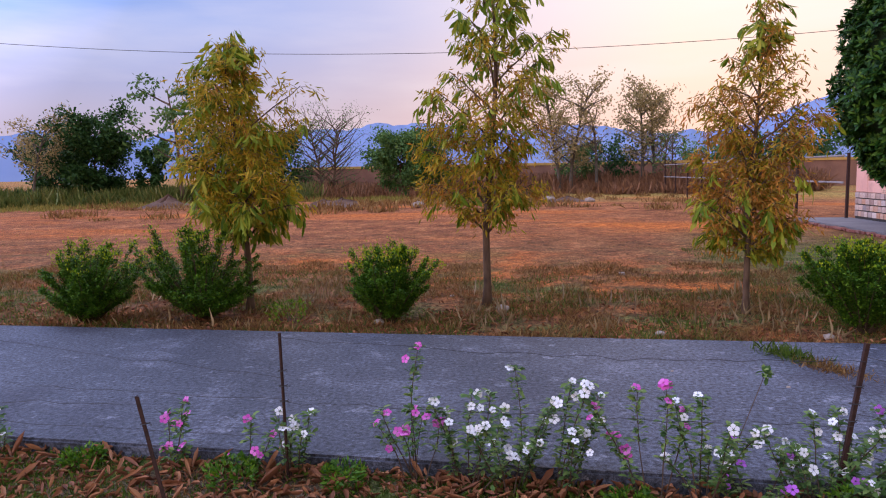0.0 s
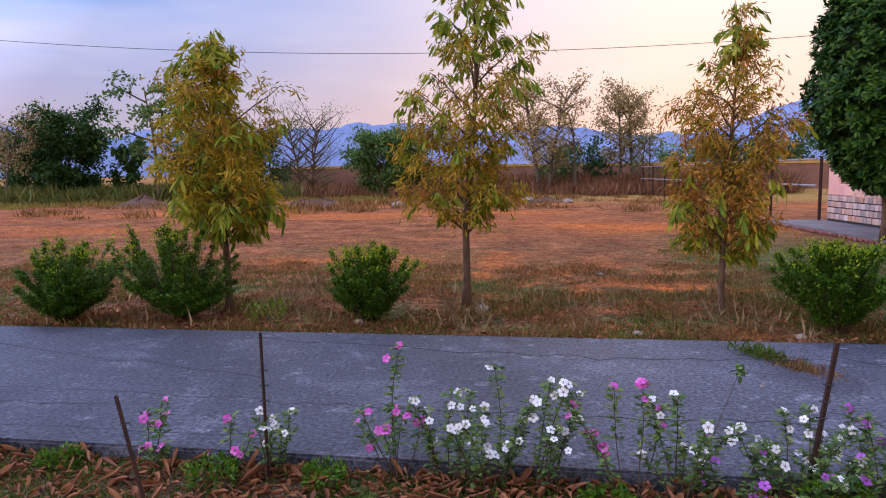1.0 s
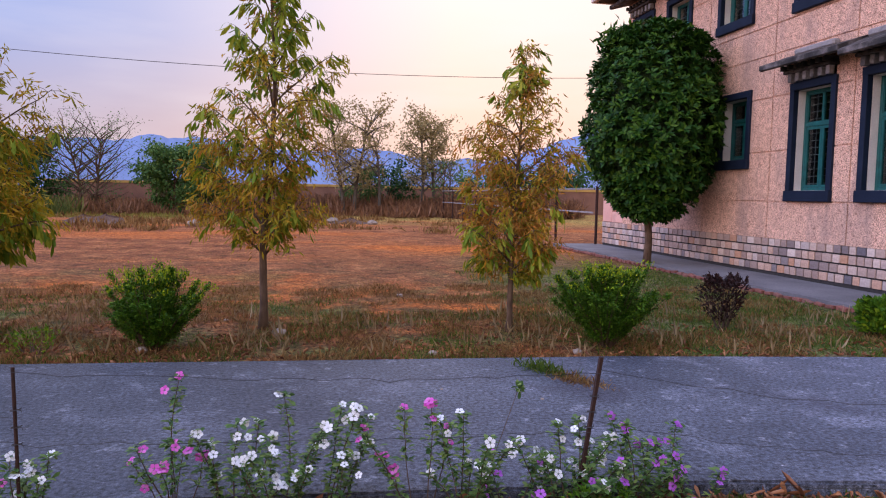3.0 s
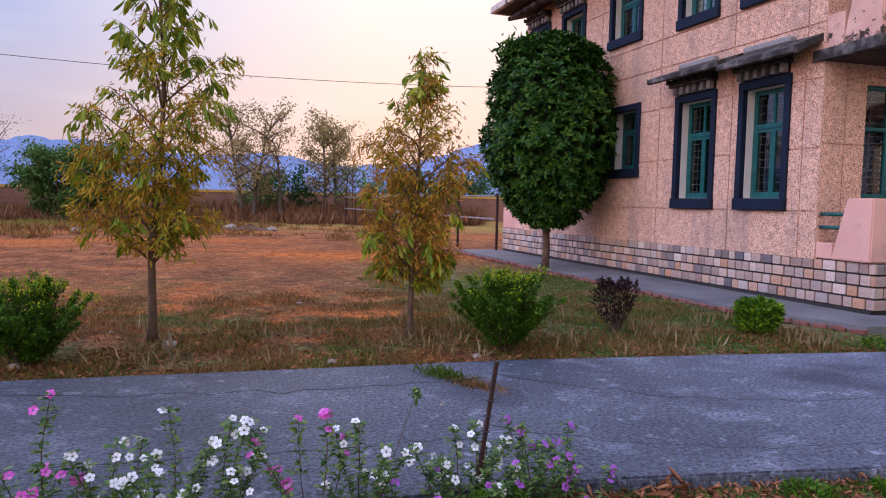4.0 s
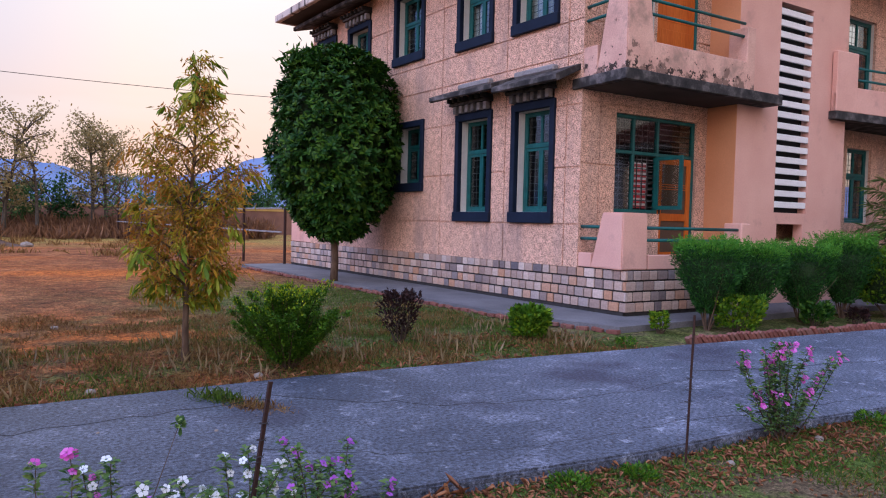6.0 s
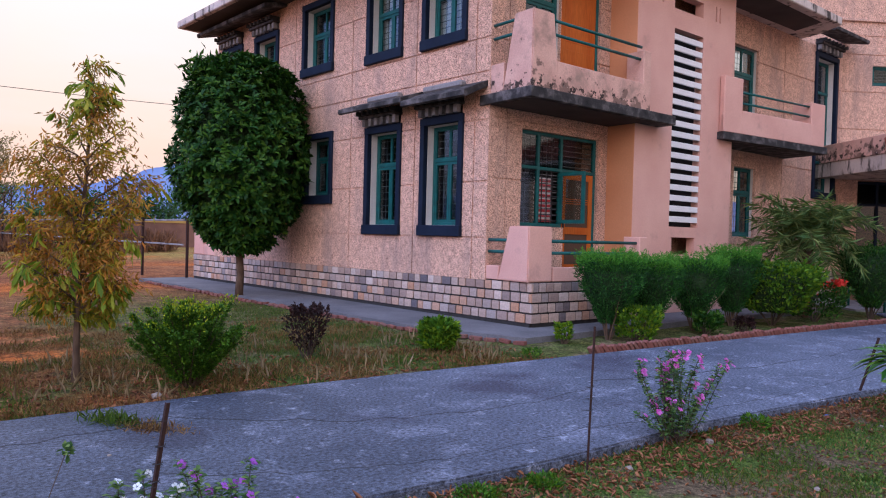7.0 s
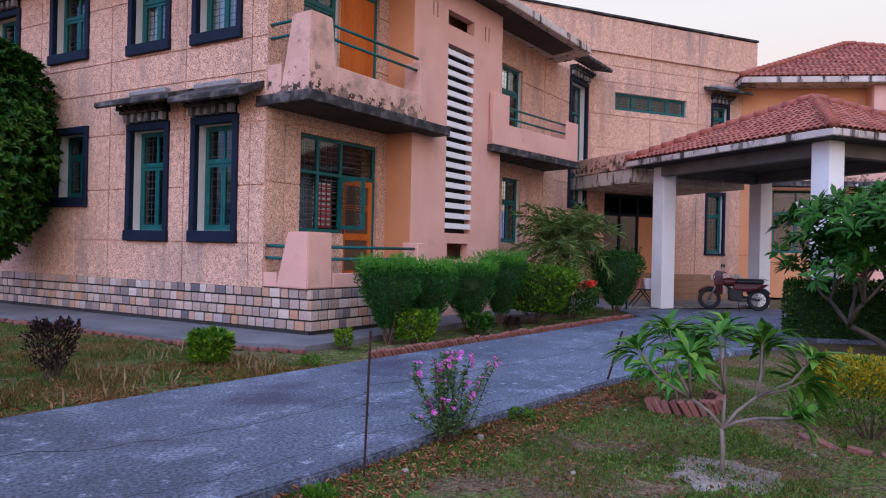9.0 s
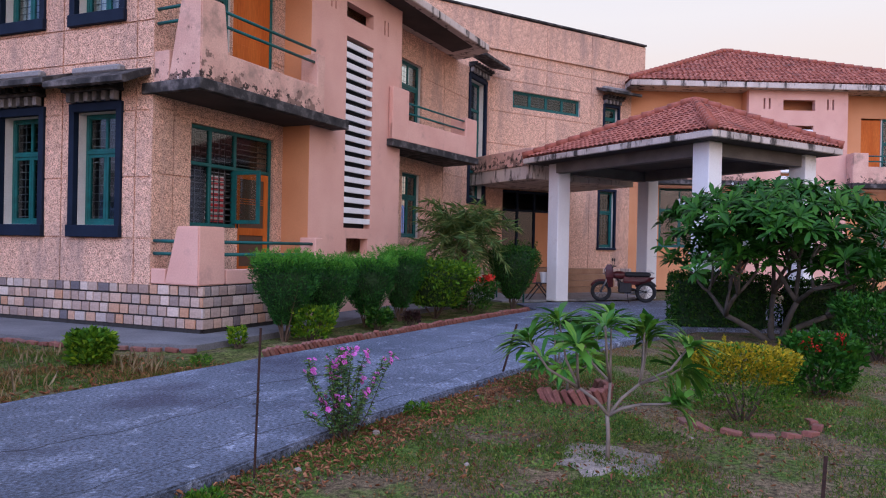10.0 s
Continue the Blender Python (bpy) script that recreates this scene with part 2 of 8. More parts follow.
def peeling_mat(name):
    """Pink paint with small chips; above the slabs it has flaked off in a rough brown-black band."""
    m = node_mat(name, [(0.55, 0.31, 0.24), (0.68, 0.41, 0.32)], 2.5, rough=0.85, bump=0.5, bump_scale=25, fine=0.1, stain=(0.34, 0.22, 0.17), stain_scale=2.0, stain_at=(0.52, 0.66))
    nt = m.node_tree
    N, L = nt.nodes.new, nt.links.new
    b = nt.nodes["Principled BSDF"]
    base = b.inputs["Base Color"].links[0].from_socket
    tc, sep = N("ShaderNodeTexCoord"), N("ShaderNodeSeparateXYZ")
    L(tc.outputs["Object"], sep.inputs[0])
    band = N("ShaderNodeMapRange"); band.inputs[1].default_value, band.inputs[2].default_value, band.inputs[3].default_value, band.inputs[4].default_value = 4.0, 4.55, 0.055, -0.12
    L(sep.outputs["Z"], band.inputs[0])
    for scale, lo, hi, c in ((3.2, 0.54, 0.575, (0.22, 0.13, 0.10)), (7.0, 0.575, 0.60, (0.045, 0.027, 0.02)), (14.0, 0.66, 0.70, (0.60, 0.45, 0.38))):
        nz = N("ShaderNodeTexNoise"); nz.inputs["Scale"].default_value, nz.inputs["Detail"].default_value, nz.inputs["Roughness"].default_value = scale, 9, 0.62
        ad = N("ShaderNodeMath"); L(tc.outputs["Object"], nz.inputs[0]); L(nz.outputs[0], ad.inputs[0]); L(band.outputs[0], ad.inputs[1])
        f = N("ShaderNodeMapRange"); f.inputs[1].default_value, f.inputs[2].default_value = lo, hi
        L(ad.outputs[0], f.inputs[0])
        x = N("ShaderNodeMixRGB"); x.inputs[2].default_value = (*c, 1)
        L(f.outputs[0], x.inputs[0]); L(base, x.inputs[1]); base = x.outputs[0]
    L(base, b.inputs["Base Color"])
    return m


def drive_mat(name):
    """Worn concrete with lighter and darker patches, multiplied brighter along x towards the house."""
    m = layered_mat(name, [(0.5, 0, (0.036, 0.042, 0.060), (0.074, 0.082, 0.110)), (1.6, 0.54, (0.098, 0.106, 0.140), None), (5.0, 0.58, (0.165, 0.174, 0.215), None), (0.40, 0.56, (0.030, 0.031, 0.048), None), (9.0, 0.62, (0.040, 0.037, 0.045), None), (16.0, 0.63, (0.24, 0.235, 0.27), None)], 0.9, 34, 0.02, 0.68, 0.4)
    nt = m.node_tree
    N, L = nt.nodes.new, nt.links.new
    b = nt.nodes["Principled BSDF"]
    base = b.inputs["Base Color"].links[0].from_socket
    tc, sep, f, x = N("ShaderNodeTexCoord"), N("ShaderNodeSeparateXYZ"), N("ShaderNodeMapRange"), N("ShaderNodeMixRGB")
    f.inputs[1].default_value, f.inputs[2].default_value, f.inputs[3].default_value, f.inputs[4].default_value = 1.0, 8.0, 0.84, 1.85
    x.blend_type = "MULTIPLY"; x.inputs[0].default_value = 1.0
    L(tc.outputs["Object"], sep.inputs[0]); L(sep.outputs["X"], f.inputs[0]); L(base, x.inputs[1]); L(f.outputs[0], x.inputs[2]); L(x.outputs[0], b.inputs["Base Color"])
    return m


def glass_mat(name):
    m = bpy.data.materials.new(name)
    m.use_nodes = True
    nt = m.node_tree
    nt.nodes.clear()
    N, L = nt.nodes.new, nt.links.new
    out, ms, tr, gl, fr = N("ShaderNodeOutputMaterial"), N("ShaderNodeMixShader"), N("ShaderNodeBsdfTransparent"), N("ShaderNodeBsdfGlossy"), N("ShaderNodeLayerWeight")
    gl.inputs["Roughness"].default_value = 0.05
    tr.inputs[0].default_value = (0.75, 0.8, 0.8, 1)
    fr.inputs[0].default_value = 0.5
    pw, mr = N("ShaderNodeMath"), N("ShaderNodeMapRange")
    pw.operation = "POWER"; pw.inputs[1].default_value = 4.0
    mr.inputs[3].default_value, mr.inputs[4].default_value = 0.05, 1.0
    L(fr.outputs["Facing"], pw.inputs[0]); L(pw.outputs[0], mr.inputs[0])
    L(mr.outputs[0], ms.inputs[0]); L(tr.outputs[0], ms.inputs[1]); L(gl.outputs[0], ms.inputs[2]); L(ms.outputs[0], out.inputs[0])
    return m


M_ROUGH = roughcast_mat("pink_roughcast")
M_PINK = node_mat("pink_plaster", [(0.62, 0.33, 0.26), (0.70, 0.40, 0.32)], 1.2, rough=0.8, bump=0.15, bump_scale=90, fine=0.06, stain=(0.42, 0.25, 0.2), stain_scale=1.6, stain_at=(0.58, 0.8))
M_PINK_OLD = peeling_mat("weathered_pink_plaster")
M_ORANGE = node_mat("orange_plaster", [(0.56, 0.24, 0.11), (0.63, 0.29, 0.14)], 1.0, rough=0.8, bump=0.12, bump_scale=90, fine=0.05)
M_MOULD = node_mat("mouldy_concrete_edge", [(0.012, 0.011, 0.011), (0.035, 0.031, 0.03), (0.15, 0.13, 0.125)], 4.5, 9, rough=0.9, bump=0.5, bump_scale=30, fine=0.2)
M_CONC = node_mat("grey_concrete", [(0.17, 0.155, 0.155), (0.30, 0.28, 0.275)], 2.0, 8, rough=0.9, bump=0.35, bump_scale=40, fine=0.15, stain=(0.06, 0.055, 0.055), stain_scale=2.0, stain_at=(0.52, 0.7))
# Nearly black: the shade under slabs and eaves is put into this colour.
M_SOFFIT_SHADE = node_mat("shade_dark_soffit", [(0.035, 0.027, 0.024), (0.065, 0.05, 0.044)], 1.5, rough=0.9, bump=0.1, fine=0.08)
M_WHITE = node_mat("white_paint", [(0.72, 0.68, 0.66), (0.80, 0.77, 0.75)], 1.5, rough=0.7, bump=0.08, fine=0.05, stain=(0.45, 0.38, 0.34), stain_scale=1.5, stain_at=(0.6, 0.85))
M_NAVY = node_mat("navy_frame_paint", [(0.004, 0.009, 0.022), (0.008, 0.015, 0.034)], 4, spec=0.2, rough=0.7, bump=0.1, fine=0.1)
M_GREEN = node_mat("green_joinery_paint", [(0.002, 0.062, 0.060), (0.004, 0.105, 0.098)], 5, rough=0.5, bump=0.08, fine=0.1)
M_DOOR = node_mat("orange_varnished_wood", [(0.44, 0.095, 0.014), (0.55, 0.145, 0.026)], 3, spec=0.15, rough=0.55, bump=0.1, fine=0.15, stretch=(1, 1, 0.15))
M_IRON = node_mat("rusty_iron", [(0.022, 0.011, 0.010), (0.05, 0.022, 0.016), (0.028, 0.015, 0.013)], 30, rough=0.85, bump=0.4, bump_scale=120, metal=0.3)
M_DARKIRON = node_mat("dark_iron", [(0.03, 0.028, 0.03), (0.055, 0.05, 0.05)], 30, rough=0.7, bump=0.2, metal=0.4)
M_GRILLE = node_mat("dull_grey_grille_paint", [(0.16, 0.16, 0.16), (0.24, 0.24, 0.235)], 12, rough=0.7, bump=0.1)
M_GLASS = glass_mat("window_glass")
# Darkened paint: the dimness of the rooms is put into their walls.
M_ROOM = node_mat("room_shade_paint", [(0.075, 0.07, 0.065), (0.10, 0.09, 0.085)], 1, rough=0.9, bump=0)
M_TILE = node_mat("clay_roof_tile", [(0.20, 0.052, 0.034), (0.30, 0.085, 0.054), (0.37, 0.125, 0.085)], 1, source="island", rough=0.85, bump=0.3, bump_scale=50, fine=0.15, fine_scale=12, stain=(0.08, 0.05, 0.045), stain_scale=1.3, stain_at=(0.55, 0.75))
M_STONE = node_mat("plinth_stone", [(0.12, 0.105, 0.115), (0.36, 0.25, 0.20), (0.52, 0.39, 0.32), (0.19, 0.16, 0.16), (0.56, 0.45, 0.39), (0.42, 0.22, 0.13), (0.50, 0.37, 0.30), (0.28, 0.19, 0.155), (0.44, 0.33, 0.28)], source="object", rough=0.85, bump=0.5, bump_scale=35, fine=0.18, fine_scale=22)
M_JOINT = node_mat("dark_mortar", [(0.02, 0.018, 0.017), (0.045, 0.04, 0.038)], 12, rough=0.95, bump=0.3)
M_BRICK = node_mat("red_edging_brick", [(0.15, 0.050, 0.038), (0.22, 0.080, 0.060), (0.18, 0.085, 0.066)], source="object", rough=0.9, bump=0.5, bump_scale=40, fine=0.2)
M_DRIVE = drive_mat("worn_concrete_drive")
M_GROUND = ground_mat("field_soil")
M_LAWN = layered_mat("thin_lawn_soil", [(0.5, 0.45, (0.095, 0.066, 0.040), (0.19, 0.135, 0.080)), (1.6, 0.49, (0.085, 0.125, 0.026), None), (0.9, 0.56, (0.22, 0.135, 0.090), None), (7.0, 0.60, (0.045, 0.035, 0.022), None)], 0.7, 24, 0.07)
M_REVEAL = node_mat("dull_cream_reveal", [(0.54, 0.50, 0.46), (0.64, 0.60, 0.55)], 2, rough=0.8, bump=0.1, fine=0.08)
# Distance haze is mixed into this blue; the air itself is clear.
M_HILL = node_mat("haze_tinted_mountain", [(0.14, 0.20, 0.36), (0.20, 0.26, 0.42)], 0.004, rough=1.0, bump=0, spec=0.0)

# ---- building tools ----
def thing(name, loc=(0, 0, 0), label="", category="", group="", kind="", rz=0.0):
    ob = new(name)
    ob.empty_display_size = 0.1
    ob.matrix_world = pose(*loc, 0, 0, rz)
    return tagged(ob, label, category, group, kind)


def mesh_of(name, bm, material, smooth=False):
    me = bpy.data.meshes.new(name)
    bm.normal_update()
    bm.to_mesh(me)
    bm.free()
    me.materials.append(material)
    if smooth:
        for p in me.polygons: p.use_smooth = True
    return me


def part(name, bm, material, parent=None, label="", smooth=False):
    """One bmesh as one mesh object, in its parent's space."""
    ob = new(name, mesh_of(name, bm, material, smooth))
    if parent is not None: ob.parent = parent
    if label: ob["label"] = label
    return ob


def put_mesh(name, me, m, parent=None):
    ob = new(name, me)
    if parent is not None: ob.parent = parent
    ob.matrix_basis = m
    return ob


def box(bm, x0, x1, y0, y1, z0, z1, m=None, bevel=0.0):
    r = bmesh.ops.create_cube(bm, size=1.0)
    vs = r["verts"]
    for v in vs:
        v.co = Vector((x0 + (v.co.x + 0.5) * (x1 - x0), y0 + (v.co.y + 0.5) * (y1 - y0), z0 + (v.co.z + 0.5) * (z1 - z0)))
    if bevel:
        es = list({e for v in vs for e in v.link_edges})
        g = bmesh.ops.bevel(bm, geom=es, offset=bevel, segments=1, affect="EDGES")
        vs = list({v for v in g["verts"]} | {v for f in g["faces"] for v in f.verts})
    if m is not None:
        for v in vs: v.co = m @ v.co
    return vs


def a_box(x0, x1, y0, y1, z0, z1, bevel=0.0):
    bm = bmesh.new()
    box(bm, x0, x1, y0, y1, z0, z1, bevel=bevel)
    return bm


def tube(bm, pts, radii, sides=6):
    """A tapered tube along points."""
    rings = []
    pts = [Vector(p) for p in pts]
    for i, p in enumerate(pts):
        d = (pts[min(i + 1, len(pts) - 1)] - pts[max(i - 1, 0)]).normalized()
        a = d.orthogonal().normalized() if abs(d.z) > 0.95 else d.cross(Vector((0, 0, 1))).normalized()
        b = d.cross(a)
        r = radii[i] if hasattr(radii, "__len__") else radii
        rings.append([bm.verts.new(p + (a * math.cos(k * math.tau / sides) + b * math.sin(k * math.tau / sides)) * r) for k in range(sides)])
    for q, s in zip(rings, rings[1:]):
        for k in range(sides):
            bm.faces.new((q[k], q[(k + 1) % sides], s[(k + 1) % sides], s[k]))
    bm.faces.new(rings[0][::-1])
    bm.faces.new(rings[-1])


def prism(bm, outline, z0, z1):
    lo = [bm.verts.new((x, y, z0)) for x, y in outline]
    hi = [bm.verts.new((x, y, z1)) for x, y in outline]
    n = len(outline)
    for i in range(n):
        bm.faces.new((lo[i], lo[(i + 1) % n], hi[(i + 1) % n], hi[i]))
    bm.faces.new(lo[::-1]); bm.faces.new(hi)
    bmesh.ops.recalc_face_normals(bm, faces=bm.faces[:])


def wall_bm(length, z0, z1, thick, holes=(), grooves_z=(), grooves_s=(), gw=0.026, gd=0.02):
    """A wall in its own frame: x along it, y inwards, front at y = 0; holes (s0, s1, z0, z1) go through, grooves are cut into the front."""
    def lines(lo, hi, cuts, grooves):
        out = {lo, hi}
        for c in cuts: out.add(min(max(c, lo), hi))
        for g in grooves:
            if lo + gw < g < hi - gw: out |= {g - gw / 2, g + gw / 2}
        return sorted(out)
    S = lines(0.0, length, [h[i] for h in holes for i in (0, 1)], grooves_s)
    Z = lines(z0, z1, [h[i] for h in holes for i in (2, 3)], grooves_z)
    nS, nZ = len(S) - 1, len(Z) - 1

    def depth(i, k):
        if not (0 <= i < nS and 0 <= k < nZ): return None
        s, z = (S[i] + S[i + 1]) / 2, (Z[k] + Z[k + 1]) / 2
        if any(h[0] < s < h[1] and h[2] < z < h[3] for h in holes): return None
        if any(abs(s - g) < gw / 2 for g in grooves_s) or any(abs(z - g) < gw / 2 for g in grooves_z): return gd
        return 0.0
    bm = bmesh.new()
    q = lambda *p: bm.faces.new([bm.verts.new(v) for v in p])
    for i in range(nS):
        for k in range(nZ):
            d = depth(i, k)
            if d is None: continue
            a, b, c, e = S[i], S[i + 1], Z[k], Z[k + 1]
            q((a, d, c), (b, d, c), (b, d, e), (a, d, e))
            q((a, thick, c), (a, thick, e), (b, thick, e), (b, thick, c))
            for di, dk, p0, p1 in ((-1, 0, (a, e), (a, c)), (1, 0, (b, c), (b, e)), (0, -1, (a, c), (b, c)), (0, 1, (b, e), (a, e))):
                o = depth(i + di, k + dk)
                y1 = thick if o is None else o
                if y1 > d: q((p0[0], d, p0[1]), (p0[0], y1, p0[1]), (p1[0], y1, p1[1]), (p1[0], d, p1[1]))
    bmesh.ops.remove_doubles(bm, verts=bm.verts[:], dist=1e-5)
    bmesh.ops.recalc_face_normals(bm, faces=bm.faces[:])
    return bm


def frame_at(p, deg):
    """x along a wall at deg from +x, y inwards, z up."""
    return Matrix.Translation((p[0], p[1], 0)) @ Matrix.Rotation(radians(deg), 4, "Z")


# ---- frames of the walls ----
A_END, A_CORNER = 20.42, 9.57                      # wall A runs along y at x = 10.55
FA = frame_at((10.55, A_END), -90)                 # s = 20.42 - y
FB = frame_at((10.56, 9.57), -4)                   # recessed wall of the front
FC = frame_at((24.40, 8.60), -37)                  # middle part behind the porch
FD = frame_at((29.63, 4.66), -67)                  # far wing
ROOF_Z, SLAB_Z = 7.12, 3.81
LA = A_END - A_CORNER


def wall(name, F, bm, material, label):
    ob = part(name, bm, material, None)
    ob.matrix_world = F
    return tagged(ob, label, "wall", kind="structure")


def window_unit(name, F, s0, s1, z0, z1, reveal=0.19, border=0.12, sill=0.20, transom=0.62, casements=2, label="", navy=True, proud=0.05, bars=7, curtain=False):
    """A window in its opening: navy surround, pale reveal, green joinery, panes and grille."""
    w = tagged(thing(name), label or "tall green wooden window with navy surround and iron grille", "window", kind="structure")
    w.matrix_world = F @ Matrix.Translation((s0, 0, 0))
    W = s1 - s0
    if navy:
        part("surround", a_box(0, border, -proud, 0.06, z0 + sill, z1, 0.008), M_NAVY, w, "dark navy painted surround")
        part("surround", a_box(W - border, W, -proud, 0.06, z0 + sill, z1, 0.008), M_NAVY, w)
        part("window_sill", a_box(-0.01, W + 0.01, -proud - 0.03, 0.10, z0, z0 + sill, 0.01), M_NAVY, w, "dark navy sill")
        part("lintel", a_box(-0.005, W + 0.005, -proud - 0.004, 0.06, z1 - border, z1 + 0.02, 0.008), M_NAVY, w)
    else:
        border = sill = 0.0
    x0, x1, b0, t1 = border, W - border, z0 + sill, z1 - (border if navy else 0)
    bm = bmesh.new()
    for a, b, c, e in ((x0 - 0.03, x0 + 0.004, b0, t1), (x1 - 0.004, x1 + 0.03, b0, t1)):
        box(bm, a, b, 0.062, reveal + 0.1, c, e)
    box(bm, x0, x1, 0.102, reveal + 0.1, b0 - 0.03, b0 + 0.006)
    box(bm, x0, x1, 0.062, reveal + 0.1, t1 - 0.006, t1 + 0.03)
    part("reveal", bm, M_REVEAL, w, "dull cream plastered reveal")
    x0 += 0.005; x1 -= 0.005; b0 += 0.007; t1 -= 0.007
    y0, y1, fw = reveal, reveal + 0.07, 0.055
    zt = b0 + (t1 - b0) * transom
    bm = bmesh.new()
    box(bm, x0, x0 + fw, y0, y1, b0, t1, bevel=0.006); box(bm, x1 - fw, x1, y0, y1, b0, t1, bevel=0.006)
    box(bm, x0 + fw, x1 - fw, y0, y1, b0, b0 + fw, bevel=0.006); box(bm, x0 + fw, x1 - fw, y0, y1, t1 - fw, t1, bevel=0.006)
    box(bm, x0 + fw, x1 - fw, y0 - 0.004, y1, zt, zt + fw * 1.2, bevel=0.006)
    part("window_frame", bm, M_GREEN, w)
    n = max(1, casements)
    cw = (x1 - x0 - 2 * fw) / n
    for k in range(n):
        a, b = x0 + fw + k * cw + 0.003, x0 + fw + (k + 1) * cw - 0.003
        for c, e, st in ((b0 + fw, zt, 0.05), (zt + fw * 1.2, t1 - fw, 0.022)):
            bm = bmesh.new()
            c2, e2 = c + 0.003, e - 0.003
            box(bm, a, a + st, y0 + 0.012, y1 - 0.01, c2, e2); box(bm, b - st, b, y0 + 0.012, y1 - 0.01, c2, e2)
            box(bm, a + st, b - st, y0 + 0.012, y1 - 0.01, c2, c2 + st); box(bm, a + st, b - st, y0 + 0.012, y1 - 0.01, e2 - st, e2)
            cas = part("casement", bm, M_GREEN, w)
            part("pane", a_box(a + st, b - st, y0 + 0.03, y0 + 0.035, c2 + st, e2 - st), M_GLASS, cas)
    bm = bmesh.new()
    yg = y0 + 0.076
    for i in range(1, bars * 2):
        z = b0 + (t1 - b0) * i / (bars * 2)
        box(bm, x0, x1, yg, yg + 0.012, z, z + 0.011)
    for i in range(1, 5):
        s = x0 + (x1 - x0) * i / 5 + 0.03
        box(bm, s, s + 0.012, yg + 0.013, yg + 0.023, b0, t1)
    part("grille", bm, M_GRILLE, w, "dull grey iron grille")
    if curtain:
        bm = bmesh.new()
        n = 24
        vs = [[bm.verts.new((x0 + (x1 - x0) * i / n, yg + 0.05 + 0.018 * math.sin(i * 1.7), z)) for i in range(n + 1)] for z in (b0, t1)]
        for i in range(n): bm.faces.new((vs[0][i], vs[0][i + 1], vs[1][i + 1], vs[1][i]))
        part("curtain", bm, M_WHITE, w, "pale curtain behind the panes", True)
    return w


def dentil_cornice(F, s0, s1, z, n=6, label="dark stepped cornice with blocks over a window"):
    """A row of blocks under a ledge, and a second, deeper step of brackets above it."""
    c = tagged(thing("window_cornice"), label, "cornice", kind="structure")
    c.matrix_world = F @ Matrix.Translation((s0, 0, z))
    W = s1 - s0
    bw = W / (2 * n - 1)
    for k in range(n):
        part("block", a_box(k * 2 * bw, k * 2 * bw + bw, -0.15, 0.0, 0.002, 0.15, 0.006), M_CONC, c)
    part("backing", a_box(0.0, W, -0.05, 0.0, 0.0015, 0.1505), M_NAVY, c)
    part("ledge", a_box(-0.06, W + 0.06, -0.21, 0.0, 0.151, 0.205, 0.008), M_MOULD, c)
    for k in range(n + 1):
        part("bracket", a_box(-0.04 + k * (W + 0.02) / n, 0.02 + k * (W + 0.02) / n, -0.29, 0.0, 0.206, 0.30, 0.006), M_MOULD, c)
    part("backing", a_box(-0.02, W + 0.02, -0.10, 0.0, 0.2055, 0.3005), M_NAVY, c)
    return c


def hood(F, s0, s1, z, out=0.62, label="sloping grey concrete rain hood with an upturned kerb", rise=0.14, k0=0.25, k1=0.10):
    """A chajja: a thin slab that slopes outwards, with a kerb standing on its back."""
    h = tagged(thing("rain_hood"), label, "hood", kind="structure")
    h.matrix_world = F @ Matrix.Translation((s0, 0, z))
    W = s1 - s0
    bm = bmesh.new()
    sec = [(0.0, rise), (-out + 0.05, -0.02), (-out, 0.0), (-out, 0.085), (-0.02, rise + 0.10), (0.0, rise + 0.10)]
    n = len(sec)
    A = [bm.verts.new((0, y, q)) for y, q in sec]; B = [bm.verts.new((W, y, q)) for y, q in sec]
    for i in range(n): bm.faces.new((A[i], A[(i + 1) % n], B[(i + 1) % n], B[i]))
    bm.faces.new(A[::-1]); bm.faces.new(B)
    bmesh.ops.recalc_face_normals(bm, faces=bm.faces[:])
    part("slab", bm, M_MOULD, h, "slab black with mould")
    part("kerb", a_box(k0, W - k1, -0.16, -0.002, rise + 0.05, rise + 0.17, 0.03), M_CONC, h)
    return h


# ---- house, left wing: wall A with its windows ----
GA = [(9.06, 10.23, 1.52, 3.72), (7.26, 8.46, 1.52, 3.72), (4.82, 6.02, 2.18, 3.79)]
UA = [(9.02, 10.26, 5.03, 6.85), (7.22, 8.43, 5.05, 6.85), (4.64, 5.97, 5.16, 6.85), (2.25, 3.50, 4.95, 6.55), (0.33, 1.57, 4.95, 6.55)]
wall("wall_west", FA, wall_bm(LA, 0.78, ROOF_Z, 0.42, GA + UA, (1.515, 2.50, 3.57, 4.41, 5.0, 6.1), (4.3, 6.7, 8.86, 10.5)), M_ROUGH,
     "pink pebble-dashed wall with grooved panels and rain stains")
for i, (a, b, c, e) in enumerate(GA):
    window_unit("window_%d" % (i + 1), FA, a, b, c, e, casements=2, transom=0.64, reveal=0.20 if i < 2 else 0.24)
for i, (a, b, c, e) in enumerate(UA):
    window_unit("window_%d" % (i + 4), FA, a, b, c, e, casements=2, transom=0.55, curtain=i < 2, bars=6)
for a, b, c, e in GA[:2]: dentil_cornice(FA, a + 0.05, b - 0.05, e + 0.03)
for a, b, c, e in UA[3:]: dentil_cornice(FA, a + 0.05, b - 0.05, e + 0.03)
hood(FA, 7.05, 9.10, 3.99, 0.58, rise=0.18, k0=0.40, k1=0.62)
hood(FA, 9.105, 10.80, 3.91, 0.58, rise=0.23, k0=0.12, k1=0.52)
hood(FA, 1.9, 3.85, 6.92)
